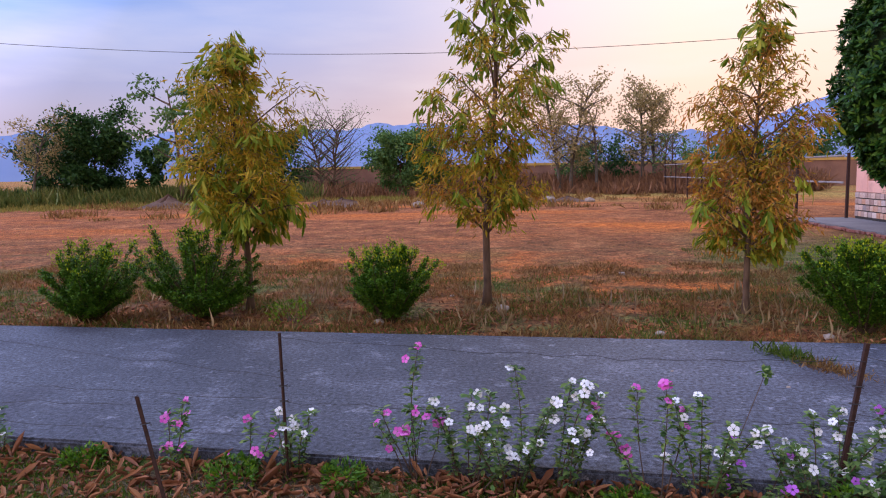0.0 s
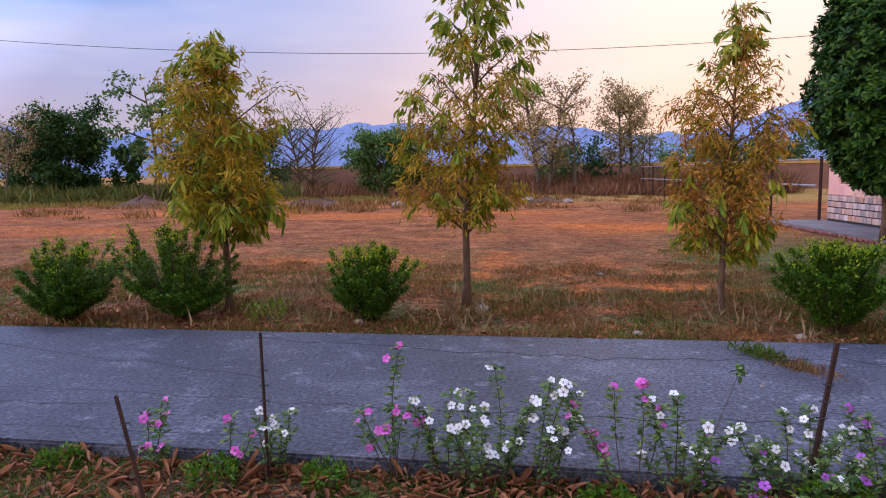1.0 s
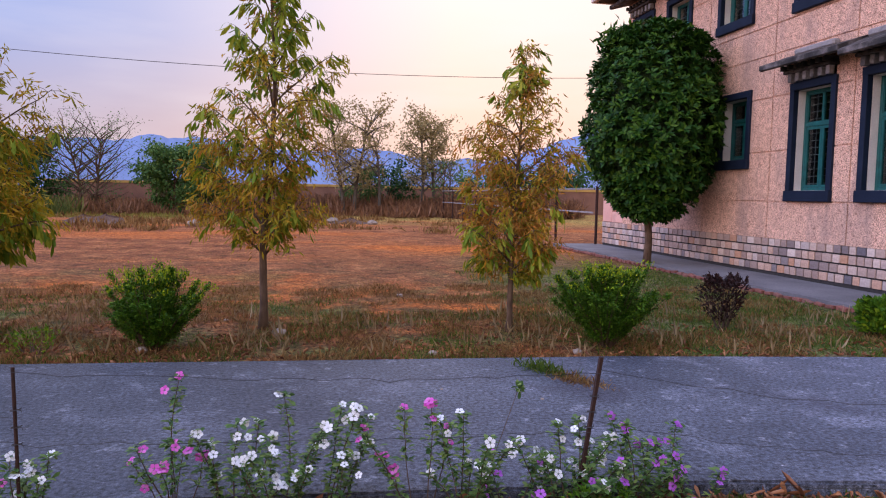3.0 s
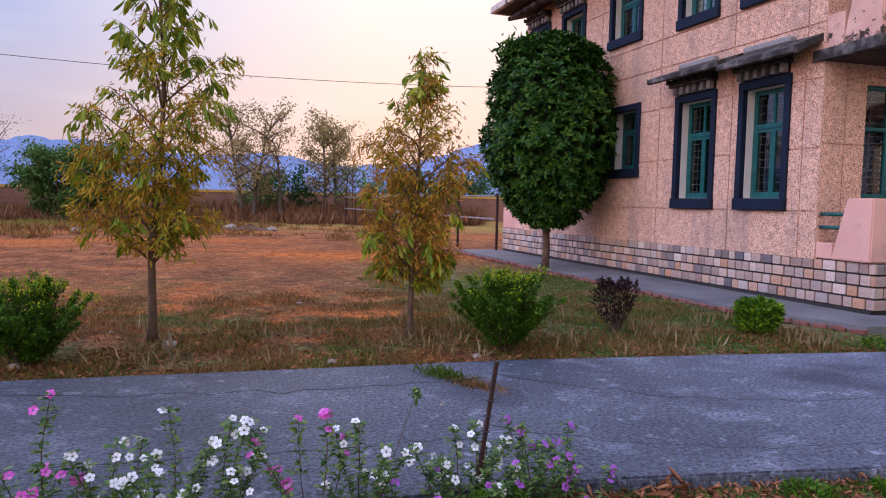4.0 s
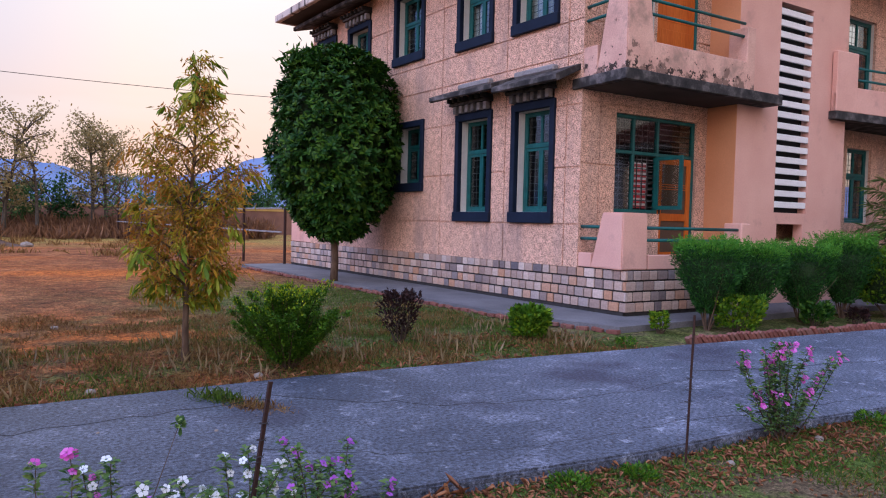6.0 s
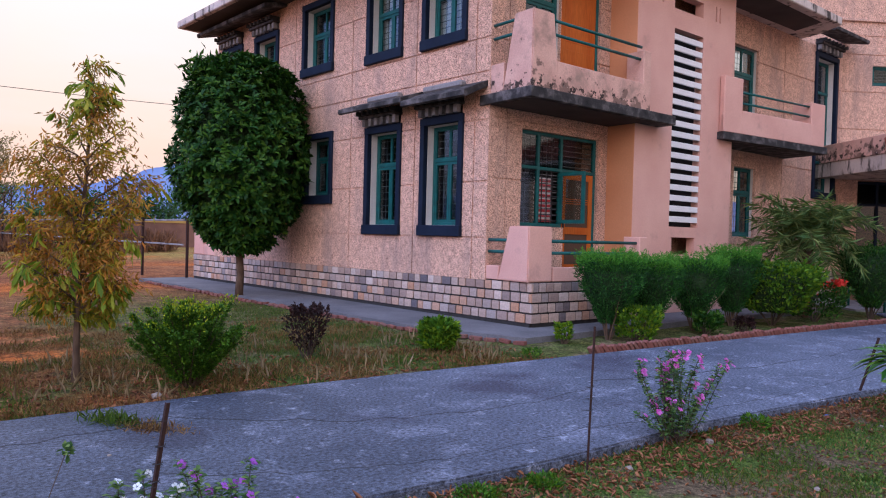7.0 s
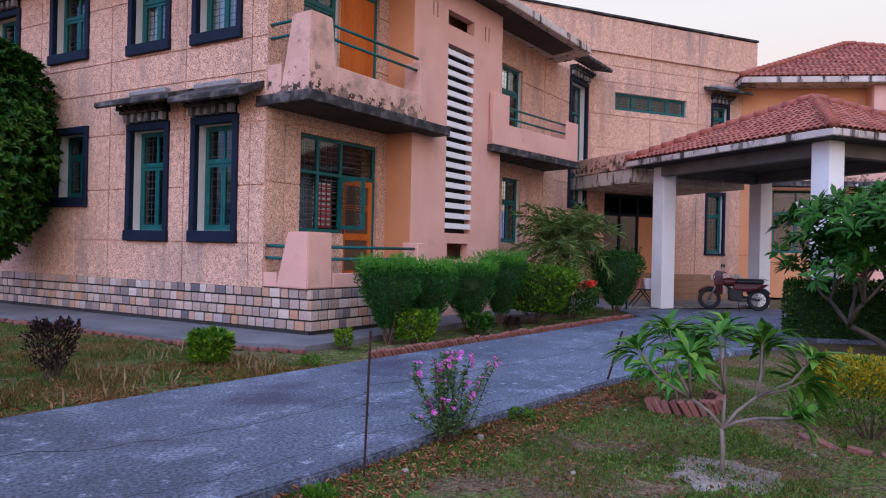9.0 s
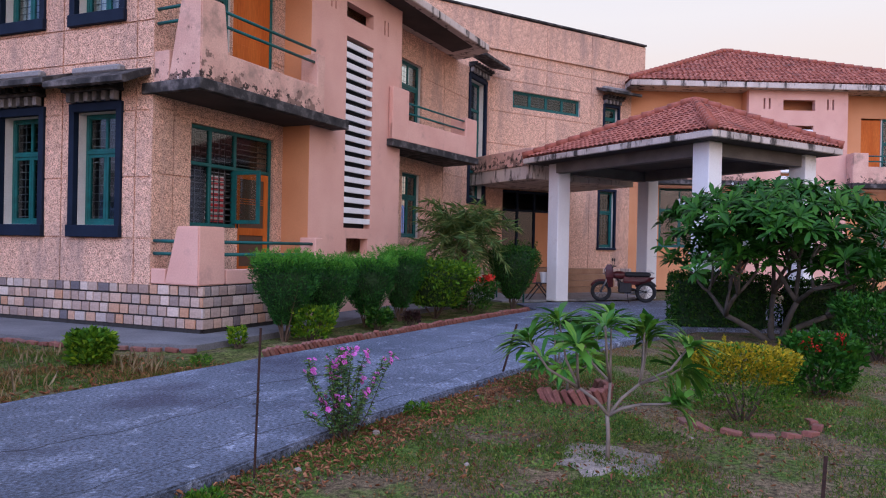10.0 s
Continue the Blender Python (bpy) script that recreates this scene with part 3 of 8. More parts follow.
hood(FA, -0.05, 1.85, 6.92)

# far end of wall A and the inner shell; its dark paint helps keep the rooms dark
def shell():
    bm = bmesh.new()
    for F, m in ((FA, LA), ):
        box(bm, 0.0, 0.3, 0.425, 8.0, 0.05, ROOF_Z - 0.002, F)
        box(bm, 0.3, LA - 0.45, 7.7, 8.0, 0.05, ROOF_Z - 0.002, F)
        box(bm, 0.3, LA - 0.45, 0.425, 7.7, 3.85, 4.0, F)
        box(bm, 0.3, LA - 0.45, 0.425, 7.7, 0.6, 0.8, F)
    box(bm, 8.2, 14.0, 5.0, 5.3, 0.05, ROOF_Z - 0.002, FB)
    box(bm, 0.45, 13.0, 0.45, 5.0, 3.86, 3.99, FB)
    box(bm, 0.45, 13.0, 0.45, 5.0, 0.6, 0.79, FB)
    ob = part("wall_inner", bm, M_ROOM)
    tagged(ob, "inner walls and floors behind the windows, painted dark for room shade", "wall", kind="structure")


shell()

# ---- house, front of the left wing ----
GB = [(0.80, 1.95, 1.74, 3.50), (1.95, 2.92, 0.82, 3.50), (8.03, 9.05, 1.70, 3.42), (12.12, 13.55, 2.85, 6.95)]
UB = [(0.80, 1.72, 4.90, 6.45), (1.74, 2.88, 4.03, 6.45), (7.90, 9.03, 4.60, 6.38)]
wall("wall_front", FB, wall_bm(13.95, 0.78, ROOF_Z, 0.42, GB + UB, (1.50, 2.56, 3.62, 5.0, 6.1), (0.42, 10.4)), M_ROUGH,
     "pink pebble-dashed recessed front wall with grooves")
window_unit("window_20", FB, 7.90, 9.03, 4.60, 6.38, navy=False, reveal=0.12, casements=2, label="green upper window behind the small balcony")
window_unit("window_21", FB, 8.03, 9.05, 1.70, 3.42, navy=False, reveal=0.12, casements=2, label="green ground floor window behind the palm")
w = window_unit("window_22", FB, 12.12, 13.55, 2.85, 6.95, reveal=0.2, casements=1, transom=0.5, bars=9, label="very tall narrow navy-framed stair window")
for z in (3.9, 4.9, 5.9):
    part("crossbar", a_box(0.13, 1.30, 0.19, 0.27, z, z + 0.07), M_GREEN, w)
dentil_cornice(FB, 12.15, 13.5, 6.99)
hood(FB, 11.75, 13.9, 7.36, 0.7)


def door_leaf(parent, s0, s1, z0, z1, y, name="door_leaf"):
    bm = bmesh.new()
    st = 0.11
    box(bm, s0, s0 + st, y, y + 0.045, z0, z1); box(bm, s1 - st, s1, y, y + 0.045, z0, z1)
    h = z1 - z0
    for a, b in ((0.0, 0.10), (0.40, 0.47), (0.94, 1.0)):
        box(bm, s0 + st, s1 - st, y, y + 0.045, z0 + a * h, z0 + b * h)
    for i in range(3):
        box(bm, s0 + st, s1 - st, y + 0.005, y + 0.04, z0 + (0.70 + 0.022 * i) * h, z0 + (0.708 + 0.022 * i) * h)
    d = part(name, bm, M_DOOR, parent, "orange varnished wire-mesh door leaf")
    part("mesh_panel", a_box(s0 + st, s1 - st, y + 0.02, y + 0.026, z0 + 0.1 * h, z0 + 0.4 * h), M_MESH, d, "dark wire mesh")
    part("mesh_panel", a_box(s0 + st, s1 - st, y + 0.02, y + 0.026, z0 + 0.47 * h, z0 + 0.94 * h), M_MESH, d)
    part("handle", a_box(s0 + 0.03, s0 + 0.06, y - 0.03, y - 0.001, z0 + 0.46 * h, z0 + 0.53 * h, 0.008), M_DARKIRON, d)


M_MESH = node_mat("dark_wire_mesh", [(0.075, 0.04, 0.024), (0.11, 0.06, 0.035)], 60, rough=0.7, bump=0.3, bump_scale=200)
M_RED = node_mat("red_paper", [(0.55, 0.03, 0.04), (0.65, 0.06, 0.07)], 8, rough=0.6, bump=0.05)


def veranda_front():
    d = tagged(thing("door_1"), "green-framed veranda door and window with an orange leaf", "door", kind="structure")
    d.matrix_world = FB
    y0, y1 = 0.06, 0.14
    bm = bmesh.new()
    for a in (0.80, 1.28, 1.90, 2.86):
        box(bm, a, a + 0.06, y0, y1, 1.75 if a < 1.9 else 0.83, 3.495, bevel=0.006)
    for z in (2.80, 3.435):
        box(bm, 0.861, 2.859, y0 + 0.003, y1 - 0.003, z, z + 0.06, bevel=0.006)
    box(bm, 0.861, 1.899, y0 + 0.003, y1 - 0.003, 1.75, 1.81, bevel=0.006)
    part("door_frame", bm, M_GREEN, d)
    for a, b in ((0.86, 1.28), (1.34, 1.90), (1.96, 2.86)):
        part("pane", a_box(a, b, 0.095, 0.10, 2.86, 3.435), M_GLASS, d)
    part("pane", a_box(0.86, 1.28, 0.095, 0.10, 1.81, 2.80), M_GLASS, d)
    bm = bmesh.new()
    for i in range(15):
        z = 1.86 + i * 0.108
        box(bm, 0.86, 1.9, 0.15, 0.162, z, z + 0.012)
    for i in range(5): box(bm, 1.96 + i * 0.001, 2.86, 0.15, 0.162, 2.92 + i * 0.1, 2.932 + i * 0.1)
    for s in (1.05, 1.18, 1.5, 1.62, 1.76): box(bm, s, s + 0.01, 0.163, 0.173, 1.81, 3.43)
    part("grille", bm, M_CONC, d, "iron grille of thin bars")
    door_leaf(d, 1.965, 2.855, 0.84, 2.79, 0.07)
    bm = bmesh.new()
    for z in np.arange(1.86, 3.42, 0.115): box(bm, 0.862, 1.898, 0.105, 0.117, z, z + 0.013)
    for a in (0.99, 1.13, 1.46, 1.60, 1.74): box(bm, a, a + 0.014, 0.118, 0.128, 1.82, 3.43)
    part("grille", bm, M_DARKIRON, d, "iron grille behind the panes")
    bm = bmesh.new()
    for z in np.arange(2.90, 3.42, 0.10): box(bm, 1.962, 2.858, 0.105, 0.117, z, z + 0.013)
    part("grille", bm, M_DARKIRON, d)
    # side-hung casement standing open
    m = Matrix.Translation((1.90, 0.05, 0)) @ Matrix.Rotation(radians(-84), 4, "Z")
    bm = bmesh.new()
    for a, b, c, e in ((-0.02, 0.05, 1.82, 2.79), (0.49, 0.56, 1.82, 2.79), (0.05, 0.49, 1.82, 1.89), (0.05, 0.49, 2.72, 2.79)):
        box(bm, a, b, -0.02, 0.02, c, e, m)
    cas = part("casement", bm, M_GREEN, d, "green casement swung open")
    bm = bmesh.new(); box(bm, 0.05, 0.49, -0.003, 0.003, 1.89, 2.72, m)
    part("pane", bm, M_GLASS, cas)
    # printed sheets pasted behind the grille
    for i in range(9):
        z = 1.84 + i * 0.095
        part("sheet", a_box(1.36, 1.84 - 0.02 * (i % 3), 0.20 + 0.002 * i, 0.203 + 0.002 * i, z, z + 0.05), M_RED, d, "red printed strip of paper")
        part("sheet", a_box(1.36, 1.84, 0.23, 0.233, z + 0.05, z + 0.095), M_WHITE, d, "white strip of paper")


def upper_door():
    d = tagged(thing("door_2"), "orange upper balcony door in a green frame", "door", kind="structure")
    d.matrix_world = FB
    bm = bmesh.new()
    for a in (1.74, 2.82): box(bm, a, a + 0.06, 0.06, 0.14, 4.04, 6.45, bevel=0.006)
    box(bm, 1.801, 2.819, 0.063, 0.137, 6.38, 6.44)
    part("door_frame", bm, M_GREEN, d)
    part("door_leaf", a_box(1.805, 2.815, 0.075, 0.12, 4.05, 6.375, 0.006), M_DOOR, d)
    for k in range(2):
        part("panel", a_box(1.92, 2.70, 0.066, 0.074, 4.25 + k * 1.05, 5.15 + k * 1.05, 0.004), M_DOOR, d)
    window_unit("window_23", FB, 0.80, 1.72, 4.90, 6.45, navy=False, reveal=0.1, casements=2, label="green upper window beside the balcony door")


veranda_front()
upper_door()

# stair shaft with its strip of louvres
SHAFT_Y = -0.65
FS = FB @ Matrix.Translation((3.20, SHAFT_Y, 0))
wall("wall_shaft", FS, wall_bm(3.54, 0.0, ROOF_Z, 0.2, [(1.22, 2.28, 1.84, 5.90), (1.20, 2.25, 6.30, 6.62), (1.33, 2.18, 1.27, 1.62), (2.72, 2.77, 6.33, 6.66), (2.87, 2.92, 6.33, 6.66), (0.62, 0.67, 6.33, 6.66), (0.77, 0.82, 6.33, 6.66)]),
     M_PINK, "smooth pink stair shaft with louvre strip and slots")
bm = bmesh.new()
box(bm, 3.19, 3.199, SHAFT_Y + 0.003, -0.001, 0.8, ROOF_Z - 0.002, FB)
tagged(part("wall_shaft_side", bm, M_ORANGE), "orange side of the stair shaft", "wall", kind="structure")
bm = bmesh.new()
box(bm, 3.20, 3.40, SHAFT_Y + 0.201, -0.002, 0.0, ROOF_Z - 0.003, FB); box(bm, 6.54, 6.74, SHAFT_Y + 0.201, -0.002, 0.0, ROOF_Z - 0.003, FB)
tagged(part("wall_shaft_returns", bm, M_PINK), "pink side walls of the shaft", "wall", kind="structure")
M_LOUVRE_SHADE = node_mat("louvre_shade_black", [(0.006, 0.006, 0.007), (0.014, 0.013, 0.013)], 40, rough=0.9, bump=0.1)
louvre = tagged(thing("louvre_screen"), "tall strip of white horizontal concrete louvres", "louvre", kind="structure")
louvre.matrix_world = FS
slat = mesh_of("slat", a_box(1.222, 2.278, -0.04, 0.0, -0.060, 0.060, 0.006), M_WHITE)
# Added black sheet: stands for the unlit shaft between the slats.
part("backing", a_box(1.225, 2.275, 0.175, 0.183, 1.845, 5.895), M_LOUVRE_SHADE, louvre, "added black sheet for the shade behind the slats")
for i in range(18):
    put_mesh("slat", slat, Matrix.Translation((0, 0.05, 1.998 + i * 0.22)), louvre)


def trapezoid(bm, s0, s1, y0, y1, z0, z1, ds=0.0, dy=0.0):
    """A block whose far sides lean in towards the top."""
    lo = [(s0, y0), (s1, y0), (s1, y1), (s0, y1)]
    hi = [(s0, y0), (s1 - ds, y0), (s1 - ds, y1 - dy), (s0, y1 - dy)]
    a = [bm.verts.new((*p, z0)) for p in lo]; b = [bm.verts.new((*p, z1)) for p in hi]
    for i in range(4): bm.faces.new((a[i], a[(i + 1) % 4], b[(i + 1) % 4], b[i]))
    bm.faces.new(a[::-1]); bm.faces.new(b)
    bmesh.ops.bevel(bm, geom=bm.edges[:], offset=0.018, segments=2, affect="EDGES")


def balcony(name, z, upper, label):
    p = tagged(thing(name), label, "balcony", kind="structure")
    p.matrix_world = FB
    mat = M_PINK_OLD if upper else M_PINK
    low, top = (0.50, 1.27) if upper else (0.24, 0.92)
    y0 = -1.00 if upper else -1.03
    bm = bmesh.new()
    trapezoid(bm, 0.0, 0.66 if upper else 0.58, y0, -0.30, z, z + top, 0.16 if upper else 0.03, 0.26)
    part("corner_pier", bm, mat, p, "battered corner pier with peeling paint" if upper else "battered pink corner pier")
    bm = bmesh.new(); box(bm, 0.003, 0.14, -0.32, 0.0 if not upper else 0.18, z, z + low, bevel=0.012); part("low_wall", bm, mat, p)
    bm = bmesh.new(); box(bm, 0.60, 3.188, y0 + 0.004, y0 + 0.15, z, z + low, bevel=0.012); part("low_wall", bm, mat, p)
    bm = bmesh.new(); box(bm, 2.95, 3.186, y0 + 0.002, SHAFT_Y + (0.05 if upper else 0.0), z, z + (1.12 if upper else 0.80), bevel=0.015); part("end_pier", bm, mat, p)
    for zz in ((0.96, 1.19) if upper else (0.48, 0.68)):
        bm = bmesh.new(); tube(bm, [(0.5, y0 + 0.09, z + zz), (2.98, y0 + 0.09, z + zz)], 0.028, 8); part("rail", bm, M_GREEN, p, "green pipe rail", True)
        bm = bmesh.new(); tube(bm, [(0.07, -0.5, z + zz), (0.07, 0.05, z + zz)], 0.028, 8); part("rail", bm, M_GREEN, p, "", True)
    return p


balcony("veranda_parapet", 0.80, False, "pink veranda parapet with a corner pier and green pipe rails")
b = balcony("balcony_parapet", 3.99, True, "weathered pink balcony parapet with black mould and green pipe rails")
bm = bmesh.new(); prism(bm, [(-0.07, -1.06), (3.95, -1.06), (3.95, SHAFT_Y - 0.003), (3.188, SHAFT_Y - 0.003), (3.188, -0.001), (0.001, -0.001), (0.001, 0.2), (-0.07, 0.2)], 3.81, 3.988)
bmesh.ops.bevel(bm, geom=bm.edges[:], offset=0.012, segments=1, affect="EDGES")
part("slab", bm, M_MOULD, b, "concrete slab edge black with mould")
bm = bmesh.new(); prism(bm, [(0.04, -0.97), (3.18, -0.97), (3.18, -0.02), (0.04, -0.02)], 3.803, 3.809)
part("soffit", bm, M_SOFFIT_SHADE, b)

p2 = tagged(thing("small_balcony"), "small pink balcony with mouldy slab, pier and green rails", "balcony", kind="structure")
p2.matrix_world = FB
bm = bmesh.new(); prism(bm, [(6.12, -0.80), (10.2, -1.22), (10.5, -0.002), (6.76, -0.002), (6.76, SHAFT_Y - 0.003), (6.12, SHAFT_Y - 0.003)], 3.81, 3.97)
part("slab", bm, M_MOULD, p2)
dirb = math.atan2(-0.42, 4.08)
FQ = Matrix.Translation((6.16, -0.78, 0)) @ Matrix.Rotation(dirb, 4, "Z")
for nm, x0, x1, z1, y1 in (("low_wall", 0.64, 3.4, 4.50, 0.14), ("pier", 0.0, 0.66, 5.20, 0.12), ("pier", 3.38, 3.98, 5.02, 0.5), ("low_wall", 0.0, 0.64, 4.35, 0.125)):
    bm = bmesh.new(); box(bm, x0, x1, 0.0 if nm == "low_wall" else 0.004 - 0.006, y1, 3.972, z1, FQ, bevel=0.015); part(nm, bm, M_PINK, p2)
for z in (4.68, 4.92):
    bm = bmesh.new(); tube(bm, [FQ @ Vector((0.6, 0.07, z)), FQ @ Vector((3.4, 0.07, z))], 0.026, 8); part("rail", bm, M_GREEN, p2, "", True)

# ---- roof of the left wing ----
def world_xy(F, s, y):
    v = F @ Vector((s, y, 0)); return (v.x, v.y)


roofA = [(9.48, 20.75), (9.48, world_xy(FB, -1.1, -1.25)[1]), world_xy(FB, 10.75, -1.25), world_xy(FB, 11.2, -0.4), world_xy(FB, 11.4, 5.2), (18.6, 20.75)]
bm = bmesh.new(); prism(bm, roofA, ROOF_Z, ROOF_Z + 0.20)
bmesh.ops.bevel(bm, geom=bm.edges[:], offset=0.02, segments=1, affect="EDGES")
tagged(part("roof_left_wing", bm, M_EAVE := node_mat("stained_eave_paint", [(0.42, 0.34, 0.29), (0.60, 0.51, 0.45)], 1.5, rough=0.85, bump=0.2, fine=0.1, stain=(0.05, 0.04, 0.035), stain_scale=3.6, stain_at=(0.53, 0.63), stretch=(1, 1, 0.3))), "projecting flat concrete eaves with stained edge", "roof", kind="structure")
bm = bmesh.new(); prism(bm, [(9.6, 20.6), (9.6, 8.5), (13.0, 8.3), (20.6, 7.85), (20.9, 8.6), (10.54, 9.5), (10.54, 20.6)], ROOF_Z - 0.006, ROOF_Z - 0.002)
tagged(part("soffit", bm, M_SOFFIT_SHADE), "underside of the eaves, painted dark for shade", "soffit", kind="structure")

# ---- plinth of stones ----
PL_B = -1.06


def plinth():
    runs = [(frame_at((10.55, 21.9), -90), 21.9 - 8.50), (FB @ Matrix.Translation((0.062, PL_B - 0.005, 0)), 3.3), (FB @ Matrix.Translation((9.9, -0.02, 0)), 4.0), (FC @ Matrix.Translation((3.15, -0.075, 0)), 3.9)]
    bm = bmesh.new()
    box(bm, 0.02, 13.34, 0.03, 0.5, 0.0, 0.79, runs[0][0])
    box(bm, 0.08, 3.10, 0.03, 1.04, 0.0, 0.795, runs[1][0])
    box(bm, 0.02, 4.0, 0.03, 0.3, 0.0, 0.775, runs[2][0])
    pl = tagged(part("plinth", bm, M_JOINT), "plinth faced with multicoloured stone blocks and dark joints", "plinth", kind="structure")
    rng = random.Random(5)
    widths = (0.17, 0.19, 0.22, 0.25)
    H = 0.168
    kinds = []
    for w in widths:
        b = bmesh.new()
        box(b, 0.012, w - 0.012, 0.0, 0.05, 0.012, H - 0.012, bevel=0.008)
        kinds.append(mesh_of("stone", b, M_STONE))
    for F, length in runs:
        for row in range(4):
            s = 0.0
            while s < length - 0.01:
                k = rng.randrange(4)
                fit = min(1.0, (length - s) / widths[k])
                put_mesh("stone", kinds[k], F @ Matrix.Translation((s, rng.uniform(0.0, 0.012), 0.115 + row * 0.1705)) @ Matrix.Diagonal((fit, 1, 1, 1)), pl)
                s += widths[k]


# far-end veranda parapet of the left wing
pv = tagged(thing("veranda_parapet"), "pink parapet with a corner pier at the end of the house", "balcony", kind="structure")
bm = bmesh.new(); box(bm, 10.56, 11.3, 21.2, 21.88, 0.79, 1.72, bevel=0.02); part("corner_pier", bm, M_PINK, pv)
bm = bmesh.new(); box(bm, 10.56, 10.7, 20.43, 21.2, 0.79, 1.10, bevel=0.015); part("low_wall", bm, M_PINK, pv)

# ---- middle part C and far wing D ----
HC = [(0.94, 3.98, 6.30, 6.89), (5.10, 5.95, 5.5, 6.90), (0.60, 2.95, 0.80, 3.50), (4.92, 5.84, 1.48, 3.74)]
wall("wall_middle", FC, wall_bm(7.25, 0.0, 9.35, 0.4, HC, (1.5, 2.56, 3.9, 5.0, 6.1, 7.2, 7.75), (2.4, 4.5)), M_ROUGH, "tall grey-pink pebble-dashed middle wall above the porch")
wall("wall_parapet", FC, wall_bm(4.0, 7.33, 9.38, 0.4, ()), M_ROUGH, "pebble-dashed parapet rising behind the eaves").matrix_world = FC @ Matrix.Translation((-4.003, 0, 0))
bm = bmesh.new(); box(bm, -4.0, 7.28, -0.06, 0.46, 9.381, 9.46, FC, bevel=0.02)
tagged(part("coping", bm, M_MOULD), "mouldy parapet coping", "coping", kind="structure")
bm = bmesh.new(); box(bm, -3.9, 6.7, -0.07, -0.002, 8.16, 8.24, FC, bevel=0.01)
tagged(part("string_course", bm, M_ROUGH), "stained ledge along the upper wall", "trim", kind="structure")
w = window_unit("window_30", FC, 0.94, 3.98, 6.30, 6.89, navy=False, reveal=0.08, casements=4, transom=0.94, bars=3, label="long low green strip window with four panes")
window_unit("window_31", FC, 5.10, 5.95, 5.5, 6.90, reveal=0.15, casements=1, bars=5, border=0.08, label="small navy-framed window under a hood")
dentil_cornice(FC, 5.12, 5.93, 6.93, 5)
hood(FC, 4.75, 6.5, 7.26, 0.6)
window_unit("window_32", FC, 4.92, 5.84, 1.48, 3.74, navy=True, border=0.08, sill=0.08, reveal=0.12, casements=1, bars=8, label="tall dark navy window inside the porch")
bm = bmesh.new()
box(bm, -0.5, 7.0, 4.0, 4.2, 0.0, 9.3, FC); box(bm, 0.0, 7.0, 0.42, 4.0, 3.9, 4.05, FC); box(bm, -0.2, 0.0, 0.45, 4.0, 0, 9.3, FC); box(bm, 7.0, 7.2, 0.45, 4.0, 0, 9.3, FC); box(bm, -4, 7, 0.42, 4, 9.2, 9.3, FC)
tagged(part("wall_hall", bm, M_ROOM), "inner walls of the entrance hall, painted dark for room shade", "wall", kind="structure")
d = tagged(thing("door_3"), "dark glazed entrance door with timber side panels", "door", kind="structure")
d.matrix_world = FC
bm = bmesh.new()
for s in (0.62, 1.35, 2.10, 2.85): box(bm, s, s + 0.08, 0.2, 0.28, 0.81, 3.49)
box(bm, 0.70, 2.85, 0.203, 0.277, 2.75, 2.83); box(bm, 0.70, 2.85, 0.203, 0.277, 3.40, 3.48)
part("door_frame", bm, M_NAVY, d)
part("side_panel", a_box(2.182, 2.848, 0.21, 0.25, 0.82, 2.748, 0.006), M_ORANGE, d, "plain orange timber panel")
for a in (0.70, 1.43): part("pane", a_box(a, a + 0.65, 0.23, 0.24, 0.82, 2.75), M_GLASS, d)
bm = bmesh.new()
for k in range(4): box(bm, 0.0, 4.8, -1.4 + 0.3 * k, -0.002, 0.2 * k, 0.2 * k + 0.199, FC, bevel=0.01)
tagged(part("entrance_steps", bm, node_mat("tan_step_plaster", [(0.24, 0.13, 0.075), (0.34, 0.20, 0.12)], 2, 8, rough=0.85, bump=0.2, fine=0.12)), "broad tan plastered entrance steps", "steps", kind="structure")

wall("wall_far_wing", FD, wall_bm(12.6, 0.0, 7.6, 0.4, [(8.9, 10.9, 4.2, 6.75), (1.15, 3.6, 1.62, 3.9), (9.2, 10.6, 1.5, 3.6)], (1.5, 2.56, 3.9)), M_ORANGE, "orange plastered wall of the far wing")
FDS = FD @ Matrix.Translation((4.25, -0.65, 0))
wall("wall_far_shaft", FDS, wall_bm(3.75, 0.0, 7.6, 0.2, [(1.30, 2.50, 6.86, 7.26), (0.55, 0.62, 6.9, 7.3), (0.75, 0.82, 6.9, 7.3), (2.95, 3.02, 6.9, 7.3), (3.15, 3.22, 6.9, 7.3), (1.25, 2.45, 1.9, 6.3)]), M_PINK, "smooth pink stair shaft of the far wing")
lv = tagged(thing("louvre_screen"), "tall strip of white louvres on the far wing", "louvre", kind="structure"); lv.matrix_world = FDS
sl = mesh_of("slat", a_box(1.252, 2.448, -0.05, 0.05, -0.06, 0.06), M_WHITE)
for i in range(17): put_mesh("slat", sl, Matrix.Translation((0, 0.07, 2.05 + i * 0.2525)) @ Matrix.Rotation(radians(-18), 4, "X"), lv)
bm = bmesh.new()
for s in (4.25, 7.8): box(bm, s, s + 0.2, -0.449, -0.002, 0, 7.59, FD)
tagged(part("wall_far_shaft_returns", bm, M_ORANGE), "orange side walls of the far shaft", "wall", kind="structure")
window_unit("window_40", FD, 9.75, 10.9, 4.2, 6.75, navy=False, reveal=0.1, casements=1, label="green upper window of the far wing")
window_unit("window_41", FD, 1.15, 3.6, 1.62, 3.9, navy=False, reveal=0.1, casements=3, label="dark ground floor window of the far wing")
window_unit("window_42", FD, 9.2, 10.6, 1.5, 3.6, navy=False, reveal=0.1, casements=2, label="ground floor window of the far wing")
